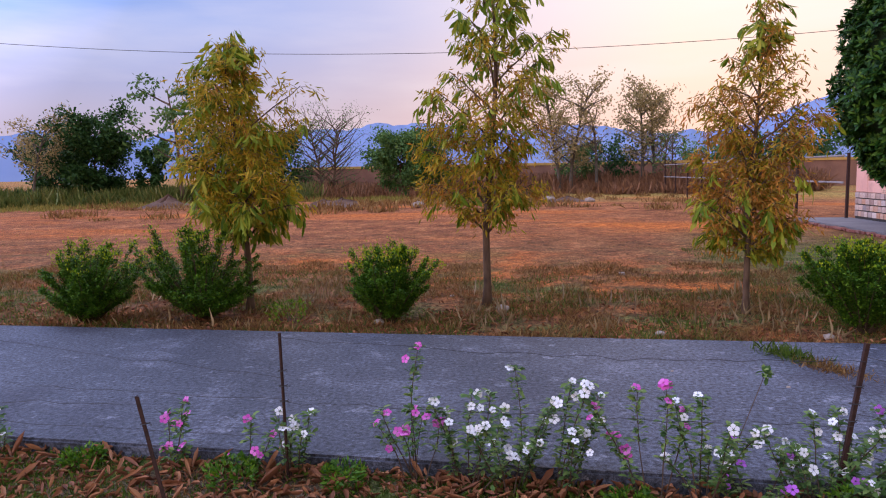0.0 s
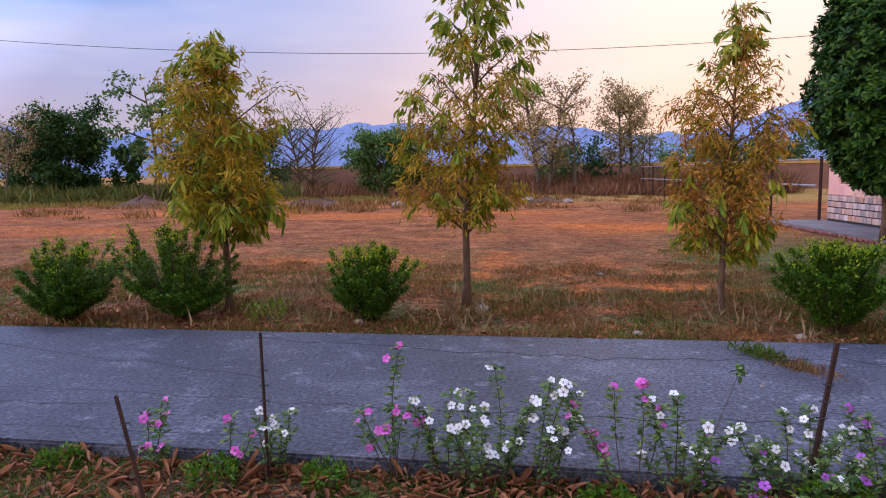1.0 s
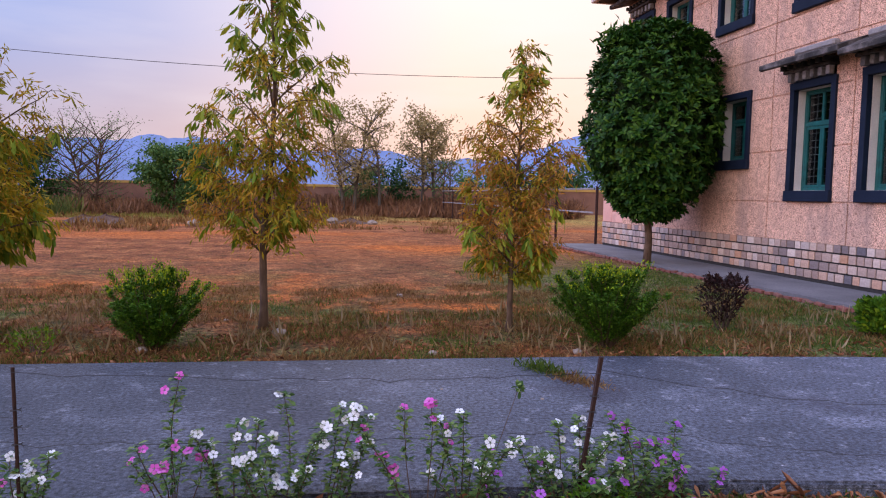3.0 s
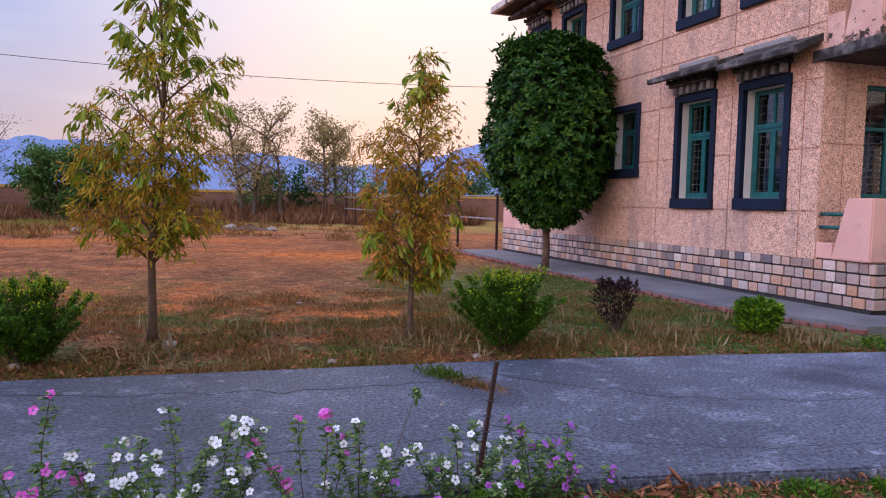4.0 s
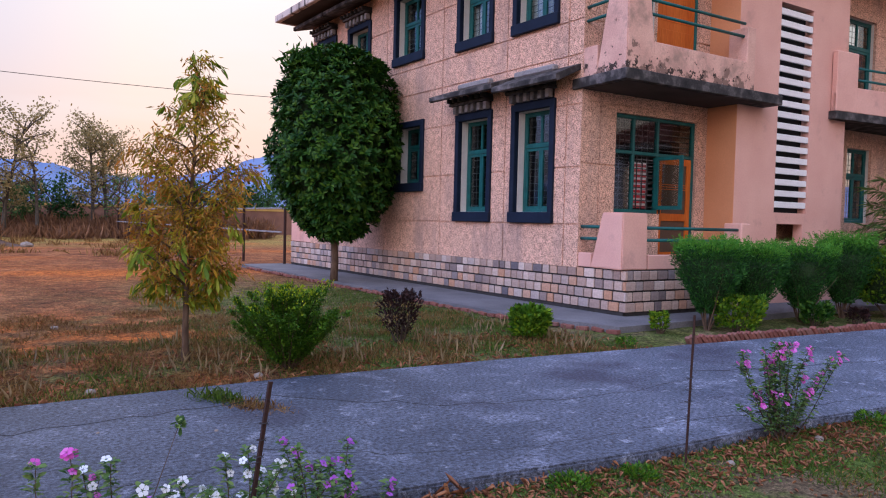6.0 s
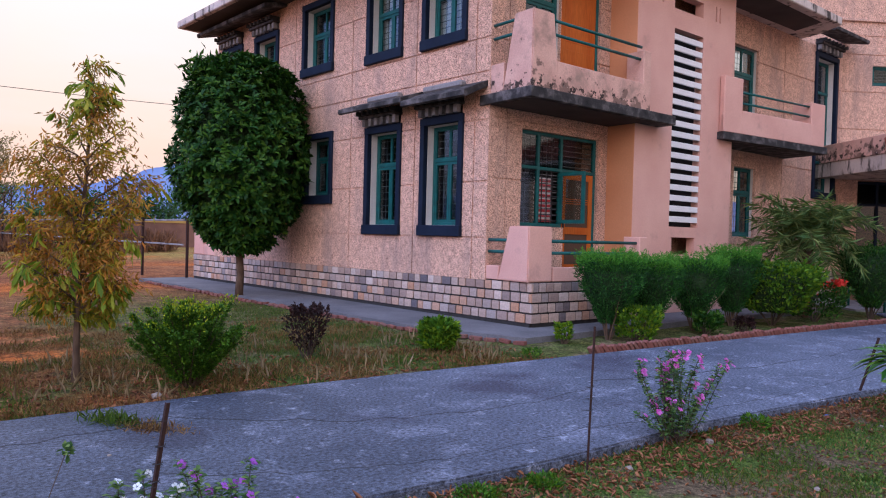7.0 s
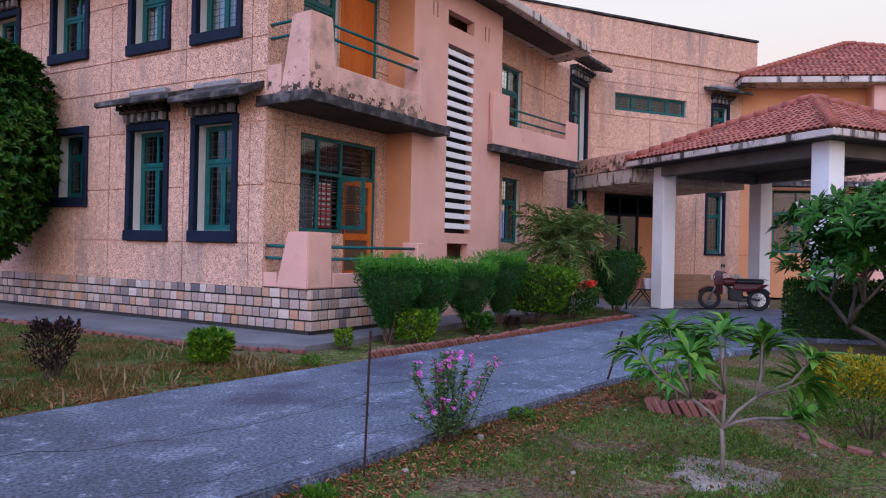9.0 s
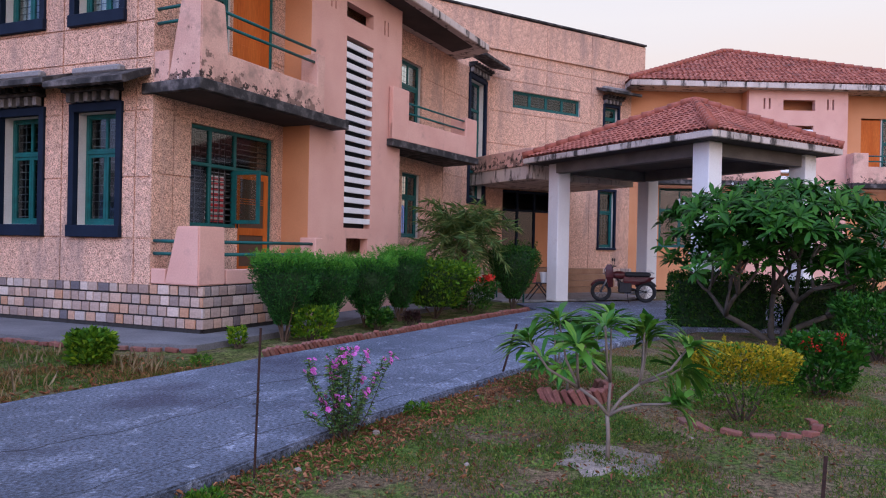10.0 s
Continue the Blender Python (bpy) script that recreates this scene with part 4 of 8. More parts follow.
d4 = tagged(thing("door_4"), "orange balcony door on the far wing", "door", kind="structure"); d4.matrix_world = FD
part("door_leaf", a_box(8.92, 9.72, 0.1, 0.15, 4.22, 6.7, 0.006), M_DOOR, d4)
part("panel", a_box(9.05, 9.6, 0.092, 0.099, 4.5, 6.4, 0.004), M_DOOR, d4)
for nm, s0, s1 in (("balcony_parapet", 7.9, 12.5), ("small_balcony", 0.6, 4.4)):
    q = tagged(thing(nm), "weathered pink balcony parapet with a mouldy slab on the far wing", "balcony", kind="structure"); q.matrix_world = FD
    part("slab", a_box(s0, s1, -1.2, -0.66, 3.95, 4.13, 0.01), M_MOULD, q)
    part("low_wall", a_box(s0 + 0.02, s1 - 0.02, -1.17, -1.02, 4.132, 4.75, 0.012), M_PINK_OLD, q)
    part("pier", a_box(s0 + 0.05, s0 + 0.6, -1.18, -0.7, 4.131, 5.25, 0.015), M_PINK_OLD, q)
    for z in (4.95, 5.15):
        bm = bmesh.new(); tube(bm, [(s0 + 0.5, -1.1, z), (s1 - 0.1, -1.1, z)], 0.026, 8); part("rail", bm, M_GREEN, q, "", True)
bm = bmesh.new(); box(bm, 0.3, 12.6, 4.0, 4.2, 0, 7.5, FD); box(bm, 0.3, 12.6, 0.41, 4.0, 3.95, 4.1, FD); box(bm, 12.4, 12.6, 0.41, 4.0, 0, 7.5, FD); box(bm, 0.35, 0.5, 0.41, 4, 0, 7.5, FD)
tagged(part("wall_inner_far", bm, M_ROOM), "inner walls of the far wing, painted dark for room shade", "wall", kind="structure")


# ---- tiled roofs ----
def tiled_slope(parent, a, b, c, e, tw=0.24, th=0.30, singly=False):
    """Rows of clay tiles on the slope a-b (eaves, left to right) up to e-c. Tiles are clipped to the slope by row."""
    a, b, c, e = (Vector(p) for p in (a, b, c, e))
    up_len = ((e + c) / 2 - (a + b) / 2).length
    rows = max(2, int(up_len / th))
    n = (b - a).cross(e - a)
    if n.length < 1e-6: n = (b - a).cross(c - a)
    n = n.normalized() if n.z > 0 else -n.normalized()
    along = (b - a).normalized()
    upv = n.cross(along).normalized()
    bmj = bmesh.new()
    sec = [(-0.5, 0.0), (-0.32, 0.028), (0.0, 0.042), (0.32, 0.028), (0.5, 0.0)]
    tile_me = None
    for r in range(rows):
        l0, r0 = a.lerp(e, r / rows), b.lerp(c, r / rows)
        W = (r0 - l0).length
        cnt = int(W / tw)
        for i in range(cnt):
            ctr = l0 + along * ((W - cnt * tw) / 2 + (i + 0.5) * tw)
            lo = [ctr + along * (x * tw * 0.98) + n * (z + 0.028) for x, z in sec]
            hi = [ctr + along * (x * tw * 0.92) + n * (z + 0.004) + upv * th * 1.12 for x, z in sec]
            if singly:
                bm = bmesh.new()
            else:
                bm = bmj
            A = [bm.verts.new(p) for p in lo]; B = [bm.verts.new(p) for p in hi]; Cc = [bm.verts.new(p - n * 0.02) for p in lo]
            for k in range(4):
                bm.faces.new((A[k], A[k + 1], B[k + 1], B[k])); bm.faces.new((Cc[k], Cc[k + 1], A[k + 1], A[k]))
            if singly: part("roof_tile", bm, M_TILE, parent)
    if not singly:
        o = part("roof_tiles", bmj, M_TILE, parent); o["kind"] = "stuff"
    else:
        bmj.free()


def ridge(parent, p, q):
    p, q = Vector(p), Vector(q)
    n = max(2, int((q - p).length / 0.33))
    for i in range(n):
        bm = bmesh.new()
        a, b = p.lerp(q, i / n), p.lerp(q, (i + 1.08) / n)
        tube(bm, [a + Vector((0, 0, 0.02)), b + Vector((0, 0, 0.0))], [0.115, 0.095], 8)
        part("ridge_tile", bm, M_TILE, parent, "", True)


def hip_roof(name, F, s0, s1, y0, y1, z, apex, label, tw, th, singly=()):
    r = tagged(thing(name), label, "roof", kind="structure")
    P = lambda s, y, zz: F @ Vector((s, y, zz))
    c = [P(s0, y0, z), P(s1, y0, z), P(s1, y1, z), P(s0, y1, z)]
    t = P(*apex)
    bm = bmesh.new()
    vs = [bm.verts.new(v) for v in c]; tv = bm.verts.new(t)
    for i in range(4): bm.faces.new((vs[i], vs[(i + 1) % 4], tv))
    bm.faces.new(vs[::-1])
    part("deck", bm, M_TILE, r)
    for i in range(4):
        if i in (2,): continue
        tiled_slope(r, c[i], c[(i + 1) % 4], t, t, tw, th, i in singly)
        ridge(r, c[i] + Vector((0, 0, 0.05)), t + Vector((0, 0, 0.05)))
    return r


FP = frame_at((18.46, 1.54), -37)
hip_roof("roof_porch", FP, -0.62, 4.15, -0.62, 5.85, 4.06, (2.15, 2.17, 5.40), "hipped porch roof of red clay tiles", 0.17, 0.21)
# Beam paint is darkened to carry the shade beneath the porch roof.
M_BEAM = node_mat("shade_dark_beam_paint", [(0.10, 0.085, 0.075), (0.17, 0.145, 0.13)], 2, rough=0.85, bump=0.1, fine=0.1)
porch = tagged(thing("porch"), "open entrance porch on four white columns with stained fascia", "porch", kind="structure")
porch.matrix_world = FP
part("fascia", a_box(-0.62, 4.15, -0.62, 5.85, 3.90, 4.05, 0.012), M_EAVE, porch, "white fascia streaked with black stains")
for s, y in ((0, 0), (3.5, 0), (0.2, 5.2), (3.75, 5.2)):
    bm = bmesh.new(); box(bm, s - 0.22, s + 0.22, y - 0.22, y + 0.22, 0.0, 3.886, bevel=0.015); part("column", bm, M_WHITE, porch, "white painted square column")
for x0, x1, y0, y1 in ((0.225, 3.275, -0.12, 0.12), (0.425, 3.525, 5.08, 5.32), (-0.12, 0.12, 0.225, 4.975), (3.38, 3.62, 0.225, 4.975)):
    part("beam", a_box(x0, x1, y0, y1, 3.60, 3.886), M_BEAM, porch, "cream beam, painted darker for the porch shade")
# Thin sheet whose dark colour stands in for shade under the porch roof.
part("ceiling_board", a_box(-0.55, 4.08, -0.55, 5.8, 3.888, 3.898), M_SOFFIT_SHADE, porch, "porch ceiling, painted dark for shade")
part("link_slab", a_box(-0.3, 3.8, 5.86, 9.15, 3.50, 3.90, 0.01), M_EAVE, porch)
part("link_parapet", a_box(-0.33, -0.15, 5.86, 9.15, 3.902, 4.40, 0.01), M_PINK_OLD, porch)
hip_roof("roof_far_wing", FD, -0.3, 13.2, -1.0, 8.2, 7.82, (5.03, 3.57, 10.2), "broad hipped roof of red clay tiles on the far wing", 0.20, 0.25)
bm = bmesh.new(); box(bm, -0.3, 13.2, -1.0, 8.2, 7.6, 7.81, FD, bevel=0.015)
tagged(part("eaves_far_wing", bm, M_EAVE), "stained white eaves of the far wing", "eaves", kind="structure")
bm = bmesh.new(); prism(bm, [world_xy(FP, -1.5, 5.5), world_xy(FP, 4.5, 5.5), world_xy(FP, 4.5, 9.1), world_xy(FP, -1.5, 9.1)], -0.05, 0.012)
tagged(part("porch_floor", bm, M_CONC), "grey concrete floor under the porch", "floor", kind="structure")

# ---- ground, drive, apron ----
FAR_EDGE = [(-60.0, 10.6), (-12.0, 8.05), (-3.6, 7.63), (1.26, 7.40), (4.47, 7.27), (6.85, 7.00), (8.80, 6.72), (12.7, 6.18), (18.6, 5.35), (20.3, 6.4)]
NEAR_EDGE = [(-60.0, 7.6), (-12.0, 5.15), (-1.34, 4.67), (1.54, 4.49), (3.83, 4.36), (5.65, 4.06), (7.4, 3.92), (10.2, 3.46), (13.2, 2.75), (16.6, 1.6), (18.0, -2.0), (23.5, -3.0), (25.5, 1.5)]


def edge_y(edge, x):
    for (x0, y0), (x1, y1) in zip(edge, edge[1:]):
        if x0 <= x <= x1: return y0 + (y1 - y0) * (x - x0) / (x1 - x0)
    return edge[-1][1]


def ground():
    xs = sorted(set([-3000, -1200, -500, -200, -120, -80] + list(range(-60, 61, 2)) + [i * 0.25 for i in range(-24, 48)] + [80, 120, 200, 500, 1200, 3000]))
    ys = sorted(set([-200, -60, -20, -8, -4] + [i * 0.25 for i in range(-8, 64)] + list(range(16, 80, 2)) + [80, 100, 130, 200, 500, 1200, 3500]))
    bm = bmesh.new()
    V = {}
    for i, x in enumerate(xs):
        for j, y in enumerate(ys):
            mid = edge_y(NEAR_EDGE, x) + 1.2 if -60 < x < 16 else 5.5
            k = noise.noise(Vector((x * 0.8, y * 0.8, 0))) * 0.018 + noise.noise(Vector((x * 2.7, y * 2.7, 3))) * 0.008
            if abs(x) > 30 or y > 30: k = 0
            base = -0.085 if y < mid else -0.035
            if y > 24: base += 0.10 * noise.noise(Vector((x * 0.12, y * 0.12, 7)))
            V[i, j] = bm.verts.new((x, y, base + k))
    bm.verts.ensure_lookup_table()
    for i in range(len(xs) - 1):
        for j in range(len(ys) - 1):
            f = bm.faces.new((V[i, j], V[i + 1, j], V[i + 1, j + 1], V[i, j + 1]))
            x, y = (xs[i] + xs[i + 1]) / 2, (ys[j] + ys[j + 1]) / 2
            mid = edge_y(NEAR_EDGE, x) + 1.2 if -60 < x < 16 else 5.5
            f.material_index = 1 if y < mid else 0
            f.smooth = True
    g = part("ground", bm, M_GROUND)
    g.data.materials.append(M_LAWN)
    tagged(g, "bare reddish field soil and thin lawn with dry grass", "ground", kind="structure")


ground()


def drive():
    bm = bmesh.new()
    prism(bm, FAR_EDGE + NEAR_EDGE[::-1], -0.14, 0.0)
    bmesh.ops.bevel(bm, geom=[e for e in bm.edges if e.verts[0].co.z > -0.01 and e.verts[1].co.z > -0.01], offset=0.015, segments=2, affect="EDGES")
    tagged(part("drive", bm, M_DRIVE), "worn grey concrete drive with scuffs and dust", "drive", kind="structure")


drive()
bm = bmesh.new()
prism(bm, [(9.1, 22.3), (9.1, 9.6), (9.62, 7.78), (14, 7.62), (19.5, 7.2), (19.5, 8.9), (10.6, 9.4), (10.6, 22.3)], -0.1, 0.06)
tagged(part("apron", bm, M_APRON := node_mat("dark_cement_apron", [(0.10, 0.095, 0.10), (0.17, 0.16, 0.165)], 1.2, 8, rough=0.9, bump=0.4, fine=0.2)), "dark cement apron round the house", "pavement", kind="structure")


# ---- mountains ----
def mountains():
    """A blue range far off: heights along the bearing."""
    rng = random.Random(3)
    for name, dist, base, amp, seed in (("mountain_range", 2600.0, 3.3, 0.8, 1.0),):
        bm = bmesh.new()
        prev = None
        for i in range(-700, 900):
            az = i * 0.1
            el = base + amp * noise.noise(Vector((az * 0.11, seed, 0))) + 0.45 * noise.noise(Vector((az * 0.45, seed, 5))) + 0.12 * noise.noise(Vector((az * 1.9, seed, 9)))
            el += 0.9 * math.exp(-((az + 11) / 6) ** 2) + 1.7 * math.exp(-((az - 23) / 5.0) ** 2) - 0.3 * math.exp(-((az - 9) / 5) ** 2)
            a = radians(az)
            h = dist * math.tan(radians(max(el, 0.8)))
            foot = bm.verts.new((dist * math.sin(a), dist * math.cos(a), -5))
            mid = bm.verts.new((dist * 1.06 * math.sin(a), dist * 1.06 * math.cos(a), h * 0.5 * (1 + 0.25 * noise.noise(Vector((az * 0.8, 2, 2))))))
            top = bm.verts.new((dist * 1.15 * math.sin(a), dist * 1.15 * math.cos(a), h * 1.15))
            back = bm.verts.new((dist * 1.4 * math.sin(a), dist * 1.4 * math.cos(a), -5))
            row = (foot, mid, top, back)
            if prev:
                for k in range(3): bm.faces.new((prev[k], row[k], row[k + 1], prev[k + 1]))
            prev = row
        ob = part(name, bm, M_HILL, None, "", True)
        tagged(ob, "distant mountain range tinted blue for haze", "mountains", kind="structure")


mountains()

# ---- plants: tools ----
def leaf_ramp(name, stops, through_light=0.3, rough=0.6, spec=0.22):
    return node_mat(name, stops, source="island", rough=rough, bump=0.0, through_light=through_light, spec=spec)


M_BARK = node_mat("grey_brown_bark", [(0.055, 0.032, 0.020), (0.105, 0.064, 0.040), (0.155, 0.10, 0.066)], 14, 8, rough=0.95, bump=0.7, bump_scale=40, stretch=(1, 1, 0.35))
M_PALEBARK = node_mat("smooth_pale_bark", [(0.065, 0.052, 0.040), (0.11, 0.09, 0.07)], 8, 6, rough=0.85, bump=0.3, bump_scale=50)
M_PLUMSTEM = node_mat("pale_fleshy_stem", [(0.16, 0.125, 0.10), (0.24, 0.19, 0.155)], 12, 6, rough=0.7, bump=0.2, bump_scale=60)
M_STEM = node_mat("thin_stem", [(0.05, 0.03, 0.025), (0.09, 0.06, 0.035)], 10, rough=0.8, bump=0.1)
L_DROOP_G = leaf_ramp("drooping_green_leaf", [(0.075, 0.140, 0.010), (0.155, 0.230, 0.014), (0.265, 0.300, 0.022), (0.360, 0.320, 0.030)])
L_DROOP_Y = leaf_ramp("yellowing_leaf", [(0.190, 0.200, 0.012), (0.330, 0.280, 0.016), (0.450, 0.320, 0.022), (0.560, 0.300, 0.026)])
L_DROOP_B = leaf_ramp("dry_brown_leaf", [(0.220, 0.150, 0.018), (0.340, 0.195, 0.026), (0.440, 0.205, 0.030), (0.490, 0.180, 0.032)])
L_DARK = leaf_ramp("dark_glossy_leaf", [(0.008, 0.036, 0.006), (0.016, 0.064, 0.009), (0.033, 0.092, 0.010), (0.070, 0.145, 0.013)], 0.15, 0.5, 0.14)
L_SHRUB = leaf_ramp("small_shrub_leaf", [(0.017, 0.060, 0.005), (0.040, 0.115, 0.008), (0.072, 0.175, 0.010), (0.125, 0.230, 0.012)], 0.22)
L_SHRUB_TOP = leaf_ramp("yellow_green_shoot", [(0.139, 0.270, 0.008), (0.262, 0.352, 0.010), (0.384, 0.413, 0.015)], 0.3)
L_CYPRESS = leaf_ramp("fine_hedge_needle", [(0.008, 0.042, 0.010), (0.016, 0.075, 0.016), (0.032, 0.130, 0.019), (0.058, 0.180, 0.024)], 0.15)
# Brighter needles for hedge tops: the light from above is put into this colour.
L_HEDGE_TOPLIT = leaf_ramp("toplit_hedge_needle", [(0.041, 0.180, 0.018), (0.081, 0.270, 0.025), (0.135, 0.324, 0.032)], 0.25)
L_LIME = leaf_ramp("fresh_lime_leaf", [(0.041, 0.113, 0.006), (0.110, 0.226, 0.010), (0.235, 0.330, 0.015)], 0.3)
L_PURPLE = leaf_ramp("purple_brown_leaf", [(0.014, 0.007, 0.007), (0.028, 0.012, 0.012), (0.052, 0.022, 0.018)], 0.2)
L_PLUM = leaf_ramp("broad_green_leaf", [(0.022, 0.092, 0.014), (0.045, 0.155, 0.018), (0.092, 0.235, 0.026), (0.185, 0.310, 0.034)], 0.3, 0.45)
L_PLUM_DARK = leaf_ramp("broad_dark_leaf", [(0.013, 0.058, 0.007), (0.025, 0.098, 0.010), (0.055, 0.155, 0.015)], 0.2, 0.45, 0.14)
L_PALM = leaf_ramp("grey_green_frond", [(0.065, 0.140, 0.038), (0.135, 0.225, 0.058), (0.270, 0.310, 0.085)], 0.2)
L_FAR_DARK = leaf_ramp("far_dark_foliage", [(0.015, 0.053, 0.015), (0.030, 0.090, 0.021), (0.060, 0.128, 0.030)], 0.2)
L_FAR_GREEN = leaf_ramp("far_green_foliage", [(0.046, 0.121, 0.035), (0.077, 0.169, 0.042), (0.139, 0.225, 0.056)], 0.2)
L_FAR_PALE = leaf_ramp("far_pale_foliage", [(0.225, 0.179, 0.090), (0.338, 0.273, 0.108), (0.427, 0.315, 0.144)], 0.3)
L_STRAW = leaf_ramp("dry_grass_blade", [(0.12, 0.058, 0.020), (0.25, 0.135, 0.046), (0.38, 0.235, 0.088), (0.19, 0.088, 0.030)], 0.3)
L_GRASS = leaf_ramp("green_grass_blade", [(0.038, 0.085, 0.010), (0.085, 0.150, 0.016), (0.165, 0.215, 0.030)], 0.3)
L_DRYLEAF = leaf_ramp("fallen_dry_leaf", [(0.125, 0.050, 0.028), (0.255, 0.100, 0.046), (0.385, 0.175, 0.080), (0.195, 0.072, 0.040)], 0.15, 0.7)
L_YELLOW = leaf_ramp("golden_shrub_leaf", [(0.17, 0.15, 0.008), (0.36, 0.27, 0.010), (0.52, 0.36, 0.014)], 0.3)
F_PINK = leaf_ramp("magenta_petal", [(0.50, 0.05, 0.36), (0.64, 0.10, 0.48), (0.70, 0.20, 0.58)], 0.25)
F_LILAC = leaf_ramp("violet_petal", [(0.36, 0.08, 0.52), (0.48, 0.14, 0.62)], 0.25)
F_WHITE = leaf_ramp("white_petal", [(0.72, 0.74, 0.80), (0.82, 0.83, 0.86)], 0.2)
F_RED = leaf_ramp("red_petal", [(0.55, 0.02, 0.015), (0.68, 0.05, 0.03)], 0.2)


# Solid dark cores inside crowns and hedges; shade between leaves is in their colour.
L_CORE = node_mat("inner_leaf_shade", [(0.008, 0.022, 0.005), (0.018, 0.045, 0.009)], 9, 6, rough=0.9, bump=0.8, bump_scale=14, bump_dist=0.05)


def units(v):
    return v / np.maximum(np.linalg.norm(v, axis=1, keepdims=True), 1e-9)


def leaf_mesh(name, P, D, U, L, W, mat, fold=0.12, curl=0.15, segs=1):
    """Many folded leaves in one mesh: base points, directions, face normals, lengths and widths."""
    n = len(P)
    D = units(D); S = units(np.cross(D, U)); U = np.cross(S, D)
    L = np.broadcast_to(np.asarray(L, float), n)[:, None]; W = np.broadcast_to(np.asarray(W, float), n)[:, None]
    if segs == 1:
        V = np.stack([P, P + D * L * 0.45 + S * W / 2 + U * W * fold, P + D * L - U * L * curl, P + D * L * 0.45 - S * W / 2 + U * W * fold], 1)
        tri = np.array([[0, 3, 2], [0, 2, 1]])
        k = 4
    else:
        m1, m2 = P + D * L * 0.35 + U * L * 0.02, P + D * L * 0.72 - U * L * curl * 0.4
        V = np.stack([P, m1 + S * W * 0.38 + U * W * fold, m1, m1 - S * W * 0.38 + U * W * fold, m2 + S * W * 0.5 + U * W * fold, m2, m2 - S * W * 0.5 + U * W * fold, P + D * L - U * L * curl], 1)
        tri = np.array([[0, 2, 1], [0, 3, 2], [1, 2, 5], [1, 5, 4], [2, 3, 6], [2, 6, 5], [4, 5, 7], [5, 6, 7]])
        k = 8
    F = (tri[None] + (np.arange(n) * k)[:, None, None]).reshape(-1, 3)
    me = bpy.data.meshes.new(name)
    me.vertices.add(n * k); me.vertices.foreach_set("co", V.reshape(-1).astype(np.float32))
    me.loops.add(len(F) * 3); me.loops.foreach_set("vertex_index", F.reshape(-1).astype(np.int32))
    me.polygons.add(len(F)); me.polygons.foreach_set("loop_start", np.arange(0, len(F) * 3, 3, dtype=np.int32))
    me.polygons.foreach_set("loop_total", np.full(len(F), 3, dtype=np.int32))
    me.update(calc_edges=True)
    me.materials.append(mat)
    return me


def foliage(name, parent, *args, **kw):
    ob = new(name, leaf_mesh(name, *args, **kw))
    if parent is not None: ob.parent = parent
    ob["kind"] = "stuff"
    return ob


def rand_dirs(r, n, down=0.0, flat=1.0):
    v = r.normal(size=(n, 3)); v[:, 2] = v[:, 2] * flat - down
    return units(v)


def bent(r, p, d, length, n, sag=0.0, wob=0.12):
    """A wandering line from p along d; returns its points."""
    pts = [np.array(p, float)]
    d = np.array(d, float) / np.linalg.norm(d)
    for i in range(n):
        d = d + r.normal(size=3) * wob + np.array([0, 0, -sag / n]); d /= np.linalg.norm(d)
        pts.append(pts[-1] + d * length / n)
    return pts


